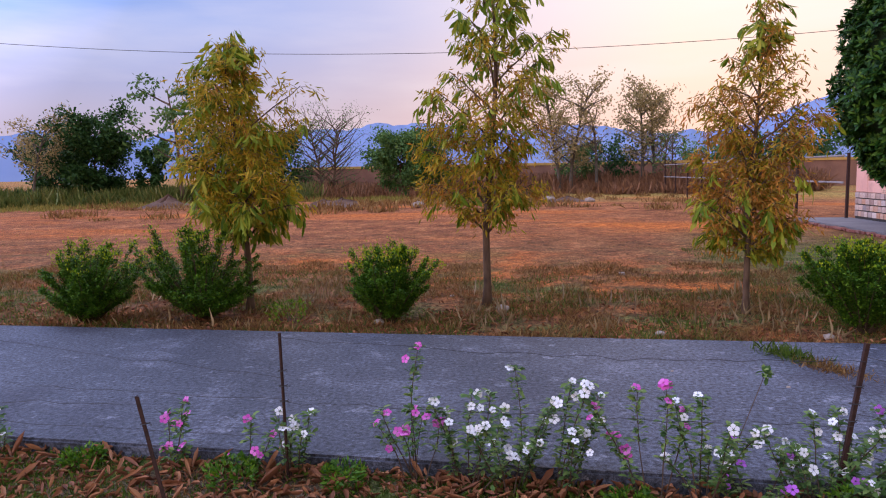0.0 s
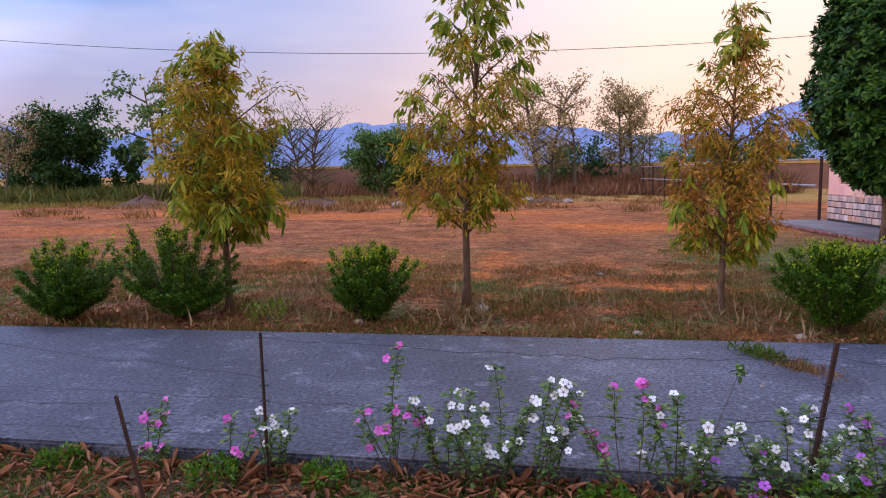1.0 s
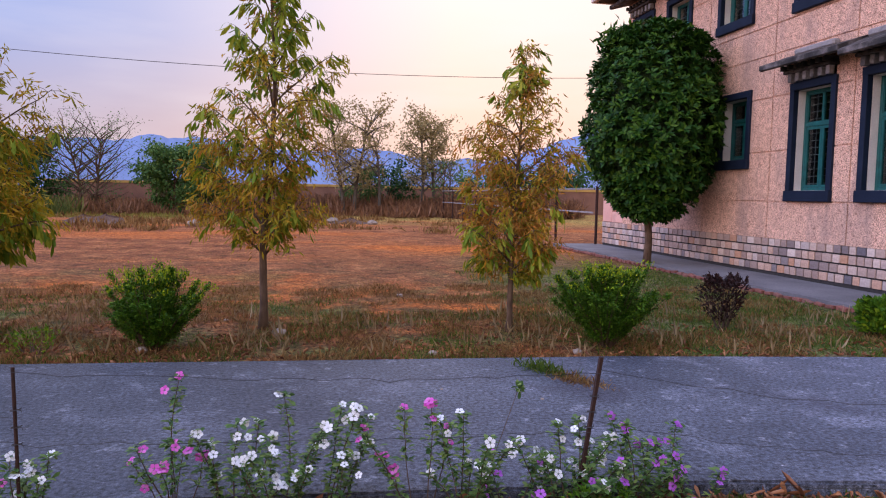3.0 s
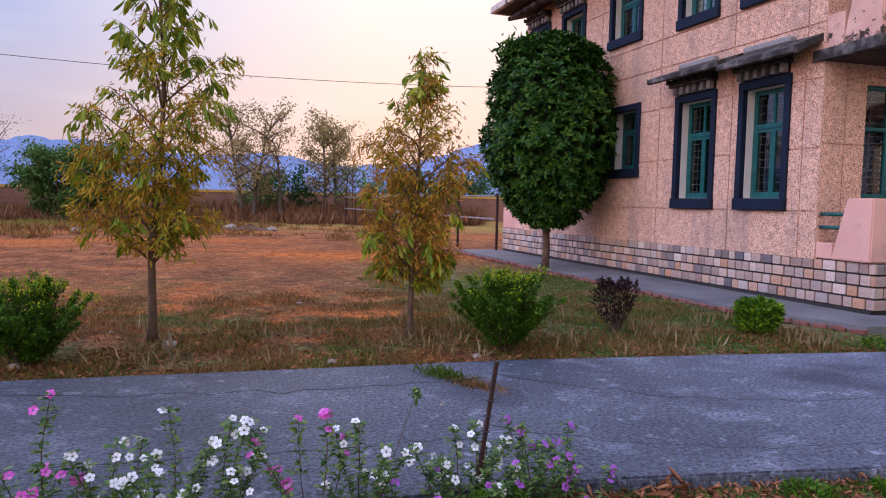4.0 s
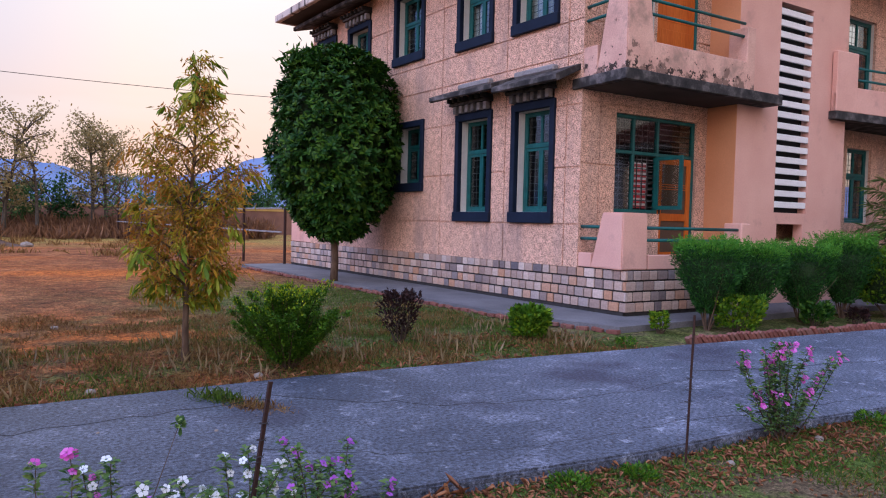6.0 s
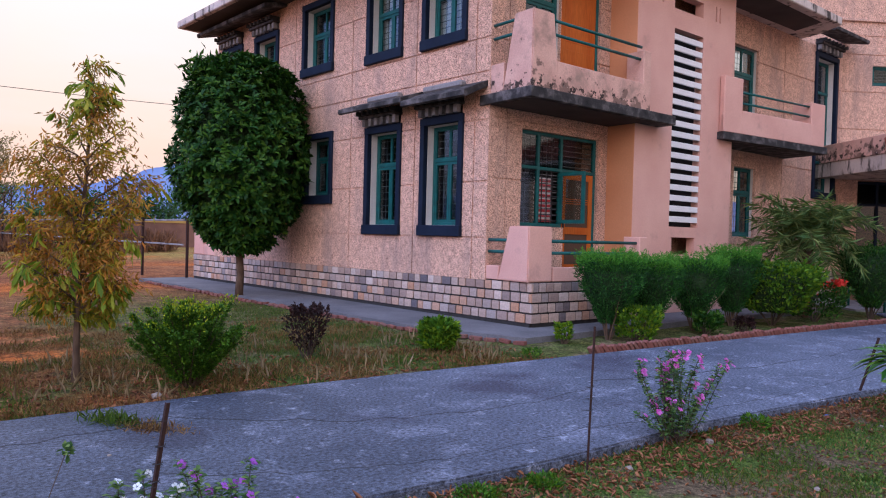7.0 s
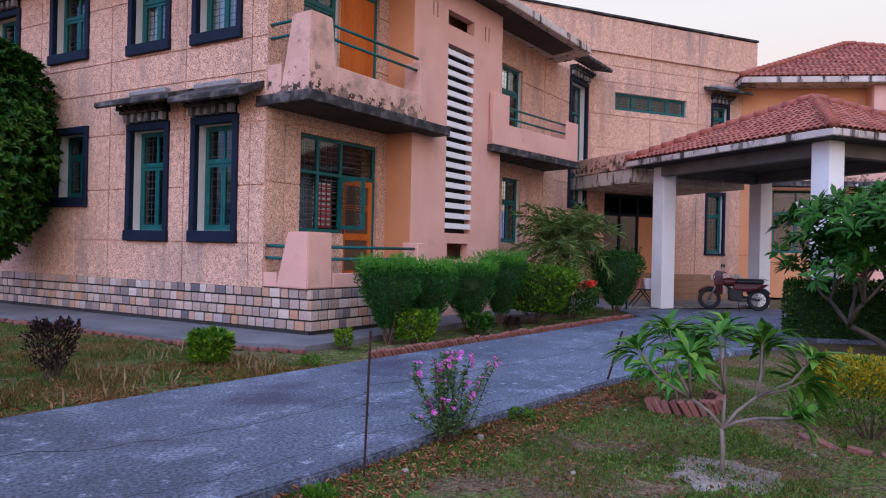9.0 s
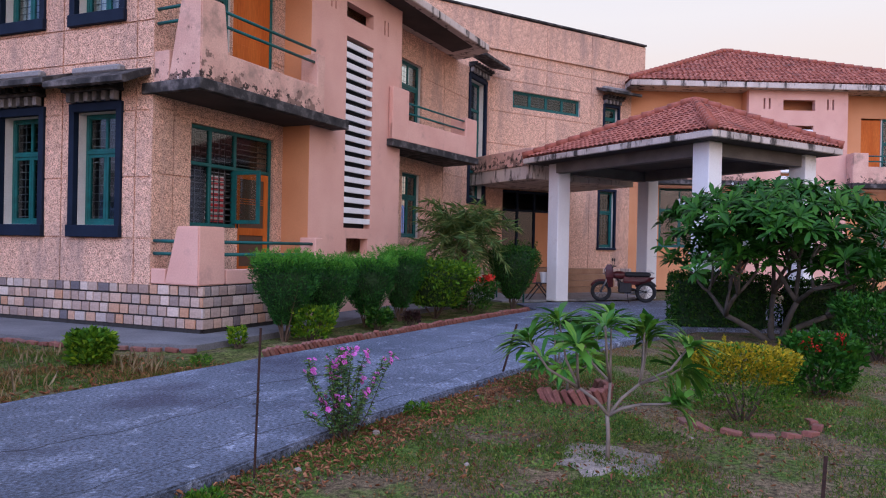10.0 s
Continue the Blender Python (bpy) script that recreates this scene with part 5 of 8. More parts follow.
# ---- young trees with hanging leaves ----
def hanging_tree(loc, height, spread, seed, label, base_h, limbs, fill, mix, lean=(0.02, 0.0), trunk_r=0.044, peak=0.33, airy=0.9):
    """A straight leader with rising limbs; arching twigs carry sprays of hanging leaves in two rows, fewer towards the top."""
    r = np.random.RandomState(seed)
    t = thing("young_tree", loc, label, "tree", "young trees along the drive")
    bmT = bmesh.new()
    trunk = bent(r, (0, 0, -0.1), (lean[0], lean[1], 1), height + 0.1, 14, 0, 0.03)
    tube(bmT, trunk, [trunk_r * (1 - i / 14) ** 0.8 + 0.003 + (0.02 if i == 0 else 0) for i in range(15)], 8)
    part("trunk", bmT, M_BARK, t, "", True)
    sprays = {"g": [], "y": [], "b": []}
    for k in range(limbs):
        rel = ((k + r.rand()) / limbs) ** 1.15
        f = base_h + (0.985 - base_h) * rel
        i = min(int(f * 14), 13); p = trunk[i] + (trunk[i + 1] - trunk[i]) * (f * 14 - i)
        prof = 0.70 + 0.30 * rel / peak if rel < peak else 1.0 - 0.80 * ((rel - peak) / (1 - peak)) ** 0.8
        reach = spread * prof * r.uniform(0.62, 1.08)
        a = k * 2.4 + r.rand() * 0.9
        out = np.array([math.cos(a), math.sin(a), 0.0])
        br = bent(r, p, out + np.array([0, 0, 0.95 + 0.5 * rel]), reach * 1.25, 6, 0.30, 0.09)
        bmB = bmesh.new()
        tube(bmB, br, [0.015 * (1 - rel * 0.55) * (1 - 0.85 * j / 6) + 0.0018 for j in range(7)], 5)
        thin = max(0.0, rel - peak) / (1 - peak)
        for j in range(2, 7):
            for q in range(3 if thin < 0.02 else 2 if r.rand() < 0.8 - 0.8 * thin else 1):
                if r.rand() < airy * (0.25 + thin) * (0.75 if j < 5 else 0.3) * (thin > 0): continue
                c = br[j - 1] + (br[j] - br[j - 1]) * r.rand()
                d0 = r.normal(size=3) * (0.8, 0.8, 0.5) + out * 0.7 + np.array([0, 0, 0.55])
                tw = bent(r, c, d0, (0.13 + 0.18 * reach) * r.uniform(0.7, 1.25), 4, 0.9, 0.10)
                tube(bmB, tw, [0.0036, 0.0030, 0.0024, 0.0018, 0.0013], 3)
                sprays[mix(rel, r)].append(tw)
        sprays[mix(rel, r)].append(br[2:])
        part("branch", bmB, M_BARK, t)
    for _ in range(4): sprays["g"].append(bent(r, trunk[13 + _ % 2], r.normal(size=3) + np.array([0, 0, 0.9]), 0.26, 4, 1.6, 0.1))
    for key, mat, per, l0, l1, w0, w1 in (("g", L_DROOP_G, 10, 0.10, 0.21, 0.18, 0.24), ("y", L_DROOP_Y, 27, 0.050, 0.115, 0.17, 0.26), ("b", L_DROOP_B, 29, 0.045, 0.100, 0.17, 0.28)):
        P, D = [], []
        for tw in sprays[key]:
            n = max(4, int(r.poisson(per * fill)))
            sway = r.normal(size=3) * (0.14, 0.14, 0.0)
            for e in range(n):
                u = (0.25 + 0.75 * (e + r.rand()) / n) * (len(tw) - 1) * 0.999
                i = int(u); p = tw[i] + (tw[i + 1] - tw[i]) * (u - i)
                d = tw[i + 1] - tw[i]; d = d / np.linalg.norm(d)
                side = np.cross(d, (0, 0, 1.0)) * (1 if e % 2 else -1)
                dry = key != "g"
                P.append(p + r.normal(size=3) * (0.045 if dry else 0.012)); D.append(d * 0.45 + side * r.uniform(0.2, 0.75) + sway + r.normal(size=3) * (0.42 if dry else 0.15) + np.array([0, 0, -0.55 if dry else -0.75]))
        if not P: continue
        P, D = np.array(P), np.array(D); n = len(P)
        L = r.uniform(l0, l1, n)
        foliage("foliage", t, P, D, rand_dirs(r, n), L, L * r.uniform(w0, w1, n), mat, curl=0.14, segs=3 if key == "g" else 1)
    return t


hanging_tree((-1.64, 8.67, 0), 2.98, 0.78, 11, "young tree with dense hanging yellow-green leaves", 0.28, 46, 0.95,
             lambda rel, r: "g" if r.rand() < (0.66 if rel > 0.75 or rel < 0.12 else 0.22) else ("y" if r.rand() < 0.93 else "b"), peak=0.5, airy=0.2)
hanging_tree((1.06, 9.06, 0), 4.25, 0.95, 12, "tall slender tree with hanging leaves turning from green to brown", 0.20, 48, 0.9,
             lambda rel, r: "g" if r.rand() < (0.85 if rel > 0.5 else 0.24) else ("y" if r.rand() < 0.6 else "b"))
hanging_tree((3.82, 8.69, 0), 3.25, 0.66, 13, "sparse young tree with mostly dry brown leaves", 0.20, 48, 0.85,
             lambda rel, r: "g" if r.rand() < (0.6 if rel > 0.74 or rel < 0.08 else 0.06) else ("y" if r.rand() < 0.3 else "b"), trunk_r=0.034, peak=0.38)


# ---- shrubs ----
def cone_points(r, n, h0, h1, r0, r1, lump, seed):
    """Points in an upright funnel from radius r0 at h0 to r1 at h1, denser at the skin, lumpy."""
    z = h0 + (h1 - h0) * r.rand(n) ** 0.75
    f = (z - h0) / (h1 - h0)
    a = r.rand(n) * math.tau
    rad = (r0 + (r1 - r0) * np.sin(np.minimum(1, f * 1.15) * math.pi / 2)) * np.where(f > 0.86, np.sqrt(np.maximum(0.05, 1 - ((f - 0.86) / 0.15) ** 2)), 1)
    lum = np.array([1 + lump * noise.noise(Vector((math.cos(q) * 1.6, math.sin(q) * 1.6, zz * 3.1 + seed))) for q, zz in zip(a, z)])
    rr = rad * lum * (0.35 + 0.65 * r.rand(n) ** 0.45)
    return np.stack([rr * np.cos(a), rr * np.sin(a), z], 1)


def funnel_shrub(loc, h, w, seed, label, mats, n=3600, leaf=0.05, wide=0.5, stem_h=0.3, category="shrub", name="shrub", group="", foot=0.18, lump=0.35, shoots=26, stem_mat=None, core=False):
    r = np.random.RandomState(seed)
    t = thing(name, loc, label, category, group)
    for k in range(9):
        bm = bmesh.new()
        a = k * 2.4; q = bent(r, (0.03 * math.cos(a), 0.03 * math.sin(a), -0.05), (0.5 * w * math.cos(a) * r.uniform(0.2, 1), 0.5 * w * math.sin(a) * r.uniform(0.2, 1), h * 0.8), h * 0.85, 5, 0, 0.06)
        tube(bm, q, [0.014, 0.012, 0.009, 0.006, 0.004, 0.002], 5)
        part("stem", bm, stem_mat or M_STEM, t)
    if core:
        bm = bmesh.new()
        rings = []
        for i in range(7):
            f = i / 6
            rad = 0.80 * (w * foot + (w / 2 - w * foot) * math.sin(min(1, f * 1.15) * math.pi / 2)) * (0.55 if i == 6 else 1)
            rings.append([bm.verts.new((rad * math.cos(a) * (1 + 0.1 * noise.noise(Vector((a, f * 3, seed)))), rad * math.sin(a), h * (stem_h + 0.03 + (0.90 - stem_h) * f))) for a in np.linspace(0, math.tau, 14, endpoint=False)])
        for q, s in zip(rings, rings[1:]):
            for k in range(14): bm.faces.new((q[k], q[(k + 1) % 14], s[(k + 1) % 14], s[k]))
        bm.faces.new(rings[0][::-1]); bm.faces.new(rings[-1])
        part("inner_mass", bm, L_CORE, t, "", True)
    for mat, share, lo in mats:
        m = int(n * share)
        P = cone_points(r, m, h * max(lo, stem_h), h, w * foot, w / 2, lump, seed)
        out = units(P * (1, 1, 0) + np.array([0, 0, 0.25 * w]))
        D = out + r.normal(size=(m, 3)) * 0.55 + np.array([0, 0, 0.35])
        L = leaf * r.uniform(0.6, 1.3, m)
        foliage("leaf_mass", t, P, D, rand_dirs(r, m) + np.array([0, 0, 0.8]), L, L * wide, mat)
    S = cone_points(r, shoots, h * 0.85, h * 1.0, w * 0.3, w / 2, lump, seed)
    if shoots:
        k = 14
        f = np.tile(np.linspace(0, 1, k), shoots)
        base = np.repeat(S, k, 0); dirn = np.repeat(units(S * (0.5, 0.5, 0) / max(w, 0.1) + r.normal(size=(shoots, 3)) * 0.25 + np.array([0, 0, 1.0])), k, 0)
        P = base + dirn * f[:, None] * 0.13 * h
        D = dirn * 0.6 + r.normal(size=(len(P), 3)) * 0.6
        foliage("shoot_mass", t, P, D, rand_dirs(r, len(P)), leaf * 1.0, leaf * wide, mats[-1][0])
    return t


def spray_shrub(loc, h, w, seed, label, sprays=70, top_mat=None, narrow=0.5, leaf=0.029, tilt=0.0, top=0.8):
    """A shrub of many fanning branches that carry flat sprays of small leaves; its outline stays uneven."""
    r = np.random.RandomState(seed)
    t = thing("shrub", loc, label, "shrub", "shrubs along the drive")
    P, D, U, PT, DT = [], [], [], [], []
    for k in range(sprays):
        a = k * 2.4 + r.rand() * 0.5
        f = r.rand() ** top
        out = w * 0.5 * (narrow + (1 - narrow) * math.sin(0.1 + f * math.pi * 0.72)) * r.uniform(0.55, 1.10)
        zz = h * (0.13 + 0.83 * f) * r.uniform(0.92, 1.06)
        if f > 0.70: out *= r.uniform(0.15, 1.0)
        tip = np.array([out * math.cos(a) + tilt * zz, out * math.sin(a), zz])
        base = np.array([0.05 * math.cos(a), 0.05 * math.sin(a), -0.04])
        mid = base * 0.5 + tip * np.array([0.45, 0.45, 0.50])
        bm = bmesh.new(); tube(bm, [base, mid, tip], [0.010, 0.006, 0.002], 5); part("stem", bm, M_STEM, t)
        d = tip - mid; d /= np.linalg.norm(d); s_ = np.cross(d, [0, 0, 1.0]); s_ /= np.linalg.norm(s_) + 1e-9
        for q in range(26):
            g = r.rand() ** 0.8
            p0 = mid + (tip - mid) * (-0.45 + 1.5 * g)
            for sg in (-1, 1):
                ln = 0.13 * w * (1.15 - g) * r.uniform(0.5, 1.2)
                dr = d * 0.6 + s_ * sg * r.uniform(0.5, 1.1) + np.array([0, 0, r.uniform(-0.1, 0.35)])
                for e in range(4):
                    c = p0 + dr * ln * (e + 0.5) / 4
                    for _ in range(2):
                        P.append(c + r.normal(size=3) * 0.012); D.append(dr + r.normal(size=3) * 0.6); U.append((0.2 * r.normal(), 0.2 * r.normal(), 1.0))
        if top_mat is not None and f > (0.80 if narrow < 0.3 else 0.66):
            for _ in range(26): PT.append(tip + r.normal(size=3) * (0.05, 0.05, 0.03)); DT.append(d + r.normal(size=3) * 0.6 + np.array([0, 0, 0.5]))
    P, D, U = np.array(P), np.array(D), np.array(U)
    P[:, 2] = np.maximum(P[:, 2], 0.03)
    L = leaf * r.uniform(0.7, 1.35, len(P))
    foliage("leaf_mass", t, P, D, U, L, L * 0.55, L_SHRUB)
    if PT: foliage("shoot_mass", t, np.array(PT), np.array(DT), rand_dirs(r, len(PT)), leaf, leaf * 0.5, top_mat)
    return t


spray_shrub((-3.15, 7.98, 0), 0.86, 1.10, 21, "small dark green shrub with layered sprays beside the drive", 66, L_SHRUB_TOP, 0.62, tilt=0.12)
spray_shrub((-1.95, 8.15, 0), 0.98, 1.32, 22, "spreading dark green shrub with layered sprays beside the drive", 70, L_SHRUB_TOP, 0.60, tilt=-0.10)
spray_shrub((0.11, 8.12, 0), 0.80, 0.98, 23, "rounded green shrub with a clear foot beside the drive", 72, L_SHRUB_TOP, 0.48)
spray_shrub((4.60, 7.80, 0), 0.84, 1.12, 24, "funnel-shaped green shrub with yellow-green top shoots", 110, L_SHRUB_TOP, 0.16, top=0.5)
funnel_shrub((6.40, 8.55, 0), 0.56, 0.50, 25, "small purple-brown shrub with upright twigs", [(L_PURPLE, 1.0, 0.0)], 1000, leaf=0.055, wide=0.4, foot=0.16, stem_h=0.10, lump=0.9, shoots=40)
funnel_shrub((8.10, 8.02, 0), 0.36, 0.46, 26, "low rounded bright green shrub", [(L_LIME, 0.7, 0.0), (L_SHRUB, 0.4, 0.0)], 1300, leaf=0.085, foot=0.4, stem_h=0.02, shoots=14)
funnel_shrub((10.2, 7.55, 0.0), 0.24, 0.26, 27, "tiny light green shrub near the house corner", [(L_LIME, 1.0, 0.0)], 380, leaf=0.06, foot=0.35, stem_h=0.05, shoots=6)
funnel_shrub((11.42, 7.10, 0), 0.46, 0.74, 28, "low lime green shrub under the hedge", [(L_LIME, 0.75, 0.0), (L_SHRUB, 0.25, 0.0)], 1300, leaf=0.075, foot=0.38, stem_h=0.03, shoots=16)
funnel_shrub((15.6, 6.75, 0), 1.14, 1.70, 29, "broad lime and green leafy shrub in the brick-edged bed", [(L_LIME, 0.5, 0.2), (L_SHRUB, 0.6, 0.0)], 6200, leaf=0.085, foot=0.25, stem_h=0.18, lump=0.3, core=True)
funnel_shrub((17.2, 6.55, 0), 0.75, 1.2, 30, "low dark shrub with a few red flowers", [(L_DARK, 0.9, 0.0), (F_RED, 0.01, 0.3)], 2000, leaf=0.08, foot=0.35, stem_h=0.05)
funnel_shrub((18.95, 6.05, 0), 1.50, 1.30, 31, "dark green clipped cone bush beside the porch", [(L_CYPRESS, 0.5, 0.0), (L_DARK, 0.7, 0.0)], 6500, leaf=0.075, wide=0.3, foot=0.12, stem_h=0.12, lump=0.12, core=True)
funnel_shrub((13.2, 6.85, 0), 0.30, 0.45, 32, "small dark leafy plant in the bed", [(L_DARK, 1.0, 0.0)], 420, leaf=0.09, foot=0.4, stem_h=0.02, shoots=5)
funnel_shrub((14.1, 6.6, 0), 0.2, 0.3, 33, "small dark leafy plant in the bed", [(L_PURPLE, 1.0, 0.0)], 260, leaf=0.07, foot=0.4, stem_h=0.02, shoots=4)
for k, (x, y, h, w) in enumerate(((11.12, 7.40, 1.25, 0.98), (12.22, 7.36, 1.18, 0.96), (13.45, 7.22, 1.20, 1.04), (14.75, 7.16, 1.34, 1.04))):
    funnel_shrub((x, y, 0), h, w, 40 + k, "clipped funnel-shaped hedge bush with fine green foliage", [(L_CYPRESS, 0.9, 0.0), (L_HEDGE_TOPLIT, 0.2, 0.72)], 14000, leaf=0.058, wide=0.22, stem_h=0.16, category="hedge", name="hedge_bush", group="clipped bushes before the veranda", foot=0.12, lump=0.42, shoots=150, stem_mat=M_BARK, core=True)


# ---- clipped tree before wall A ----
def clipped_tree():
    r = np.random.RandomState(50)
    t = thing("clipped_tree", (9.16, 16.03, 0.03), "dark green clipped tree with a tall rounded crown", "tree")
    bm = bmesh.new(); tube(bm, [(0, 0, -0.1), (0.03, 0, 0.5), (0.0, 0.02, 1.1), (0.05, 0, 2.2), (0.0, 0, 4.0)], [0.10, 0.085, 0.08, 0.06, 0.02], 9)
    for k in range(14):
        a = k * 2.4; z = 0.95 + 0.2 * k
        tube(bm, bent(r, (0, 0, z), (math.cos(a), math.sin(a), 0.7), 1.2, 4, 0, 0.1), [0.03, 0.022, 0.014, 0.008, 0.004], 5)
    part("trunk", bm, M_BARK, t, "", True)

    US, RS = (0.0, 0.05, 0.12, 0.22, 0.36, 0.52, 0.68, 0.82, 0.92, 0.97, 1.0), (0.30, 0.66, 0.92, 1.22, 1.42, 1.45, 1.36, 1.20, 0.98, 0.72, 0.30)

    def skin(u, a):
        z = 1.02 + 4.36 * u
        rad = float(np.interp(u, US, RS))
        rad *= 1 + 0.12 * noise.noise(Vector((math.cos(a) * 1.3, math.sin(a) * 1.3, z * 0.9))) + 0.10 * noise.noise(Vector((math.cos(a) * 4, math.sin(a) * 4, z * 2.6)))
        return np.array([rad * math.cos(a), rad * math.sin(a), z])
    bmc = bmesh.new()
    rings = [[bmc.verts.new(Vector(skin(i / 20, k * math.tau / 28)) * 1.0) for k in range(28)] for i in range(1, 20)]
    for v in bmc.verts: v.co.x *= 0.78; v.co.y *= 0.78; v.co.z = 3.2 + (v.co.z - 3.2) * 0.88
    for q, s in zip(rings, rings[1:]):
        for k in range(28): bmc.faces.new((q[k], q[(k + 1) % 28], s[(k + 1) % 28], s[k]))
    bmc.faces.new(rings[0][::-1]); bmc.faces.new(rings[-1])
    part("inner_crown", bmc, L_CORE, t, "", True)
    n = 2700
    c = np.array([skin(u, a) for u, a in zip(r.uniform(0.0, 0.995, n), r.rand(n) * math.tau)])
    c[:, :2] *= 1.05 - 0.30 * r.rand(n, 1) ** 1.3
    out = units((c - np.array([0, 0, 3.0])) * (1, 1, 0.45) + np.array([0, 0, 0.9]) + r.normal(size=c.shape) * 0.3)
    k = 12
    P = np.repeat(c, k, 0); O = np.repeat(out, k, 0)
    ring = units(np.cross(O, rand_dirs(r, len(P))))
    D = ring + O * r.uniform(0.25, 1.5, (len(P), 1))
    L = r.uniform(0.11, 0.20, len(P))
    foliage("crown", t, P + r.normal(size=P.shape) * 0.012, D, O, L, L * 0.31, L_DARK, fold=0.16, curl=0.2, segs=3)
    # a tuft that escaped the shears
    m = 420
    P = np.array([-0.98, -0.25, 4.92]) + r.normal(size=(m, 3)) * (0.19, 0.22, 0.13)
    foliage("tuft", t, P, r.normal(size=(m, 3)) + np.array([-0.3, 0, 0.5]), rand_dirs(r, m), 0.2, 0.065, L_DARK)


clipped_tree()


# ---- broad-leaved trees on the lawn ----
def rosette(r, tips, dirs, per, L0, L1, ratio, drop):
    P = np.repeat(tips, per, 0); O = np.repeat(units(dirs), per, 0)
    n = len(P)
    side = units(np.cross(O, rand_dirs(r, n)))
    D = O * r.uniform(0.25, 1.25, (n, 1)) + side + np.array([0, 0, -drop])
    L = r.uniform(L0, L1, n)
    return P + D * 0.01, D, O + np.array([0, 0, 0.4]), L, L * ratio


def frangipani():
    r = np.random.RandomState(60)
    t = thing("frangipani_tree", (15.9, 0.25, -0.05), "spreading frangipani tree with broad dark leaves and white flowers", "tree")
    bm = bmesh.new()
    tips, dirs = [], []

    def grow(p, d, length, rad, depth):
        q = bent(r, p, d, length, 4, -0.1, 0.12)
        tube(bm, q, [rad * (1 - 0.28 * i / 4) for i in range(5)], 7)
        e = q[-1]; dd = e - q[-2]; dd /= np.linalg.norm(dd)
        if depth == 0:
            tips.append(e); dirs.append(dd); return
        for k in range(3 if depth > 1 else 3):
            a = r.rand() * math.tau
            s = np.array([math.cos(a), math.sin(a), 0.15])
            grow(e, dd * 0.75 + s * 0.8 + np.array([0, 0, 0.12]), length * 0.74, rad * 0.68, depth - 1)
    for k in range(4):
        a = k * 1.57 + 0.4
        grow((0.08 * math.cos(a), 0.08 * math.sin(a), -0.1), (0.85 * math.cos(a), 0.85 * math.sin(a), 1.0), 0.95, 0.062, 3)
    part("trunk", bm, M_PALEBARK, t, "several pale forking stems", True)
    tips, dirs = np.array(tips), np.array(dirs)
    tips[:, 2] = np.clip(tips[:, 2], 1.35, 2.7)
    extra = tips[r.randint(len(tips), size=330)] + r.normal(size=(330, 3)) * (0.34, 0.34, 0.17)
    T = np.vstack([tips, extra]); Dd = np.vstack([dirs, np.tile([[0, 0, 1.0]], (330, 1)) + r.normal(size=(330, 3)) * 0.4])
    q = np.sqrt(r.rand(260)) * 2.15; a = r.rand(260) * math.tau
    dome = np.stack([q * np.cos(a), q * np.sin(a), 1.45 + 1.3 * np.sqrt(np.maximum(0.02, 1 - (q / 2.3) ** 2)) * r.uniform(0.7, 1.03, 260)], 1)
    T = np.vstack([T, dome]); Dd = np.vstack([Dd, units(dome * (0.5, 0.5, 0) + np.array([0, 0, 0.9]))])
    P, D, U, L, W = rosette(r, T, Dd, 13, 0.18, 0.33, 0.25, 0.08)
    foliage("leaf_mass", t, P, D, U, L, W, L_PLUM_DARK, segs=3, curl=0.25)
    c = T[r.randint(len(T), size=26)] + np.array([0, 0, 0.13])
    P = np.repeat(c, 12, 0) + r.normal(size=(312, 3)) * 0.045
    foliage("flowers", t, P, r.normal(size=P.shape) + np.array([0, 0, 0.4]), rand_dirs(r, 312), 0.06, 0.05, F_WHITE)["label"] = "white flower clusters"


frangipani()


def plumeria_plant(loc, arms, seed, label, L0=0.15, L1=0.29, per=36, stem=0.28, rad=0.014, forks=((0, 0, 0.3),)):
    """A short stem that forks; every arm ends in a rosette of long leaves."""
    r = np.random.RandomState(seed)
    t = thing("plumeria_plant", loc, label, "plant")
    bm = bmesh.new()
    tube(bm, [(0, 0, -0.06), (0.012, 0, stem * 0.5), (0.0, 0.01, stem)], [rad * 1.3, rad * 1.15, rad * 1.1], 8)
    T, Dd = [], []
    forks = [np.array(f) for f in forks]
    for f in forks:
        tube(bm, [(0, 0, stem - 0.02), f * (0.42, 0.42, 0) + np.array([0, 0, stem + (f[2] - stem) * 0.5]), f], [rad, rad * 0.9, rad * 0.8], 7)
    for v in arms:
        v = np.array(v)
        f = min(forks, key=lambda q: np.linalg.norm((q - v) * (1, 1, 0.4)))
        bow = (f + v) / 2 + (v - f) * (0.12, 0.12, -0.10)
        tube(bm, [f, bow, v], [rad * 0.8, rad * 0.7, rad * 0.6], 7)
        T.append(v); Dd.append(units((v - bow)[None])[0] + np.array([0, 0, 0.35]))
    part("stem", bm, M_PLUMSTEM, t, "pale forking stem", True)
    P, D, U, L, W = rosette(r, np.array(T), np.array(Dd), per, L0, L1, 0.22, -0.05)
    D = D - np.repeat(units(np.array(Dd)), per, 0) * 0.12
    P = P - np.repeat(units(np.array(Dd)), per, 0) * (r.rand(len(P), 1) ** 1.5 * 0.07)
    foliage("leaf_mass", t, P, D, U, L, W, L_PLUM, segs=3, curl=0.34)
    return t

# ---- lawn plants ----
RT, FW = np.array([0.378, -0.926, 0]), np.array([0.926, 0.378, 0])


def arm(right, ahead, z):
    v = RT * right + FW * ahead
    return (v[0], v[1], z)


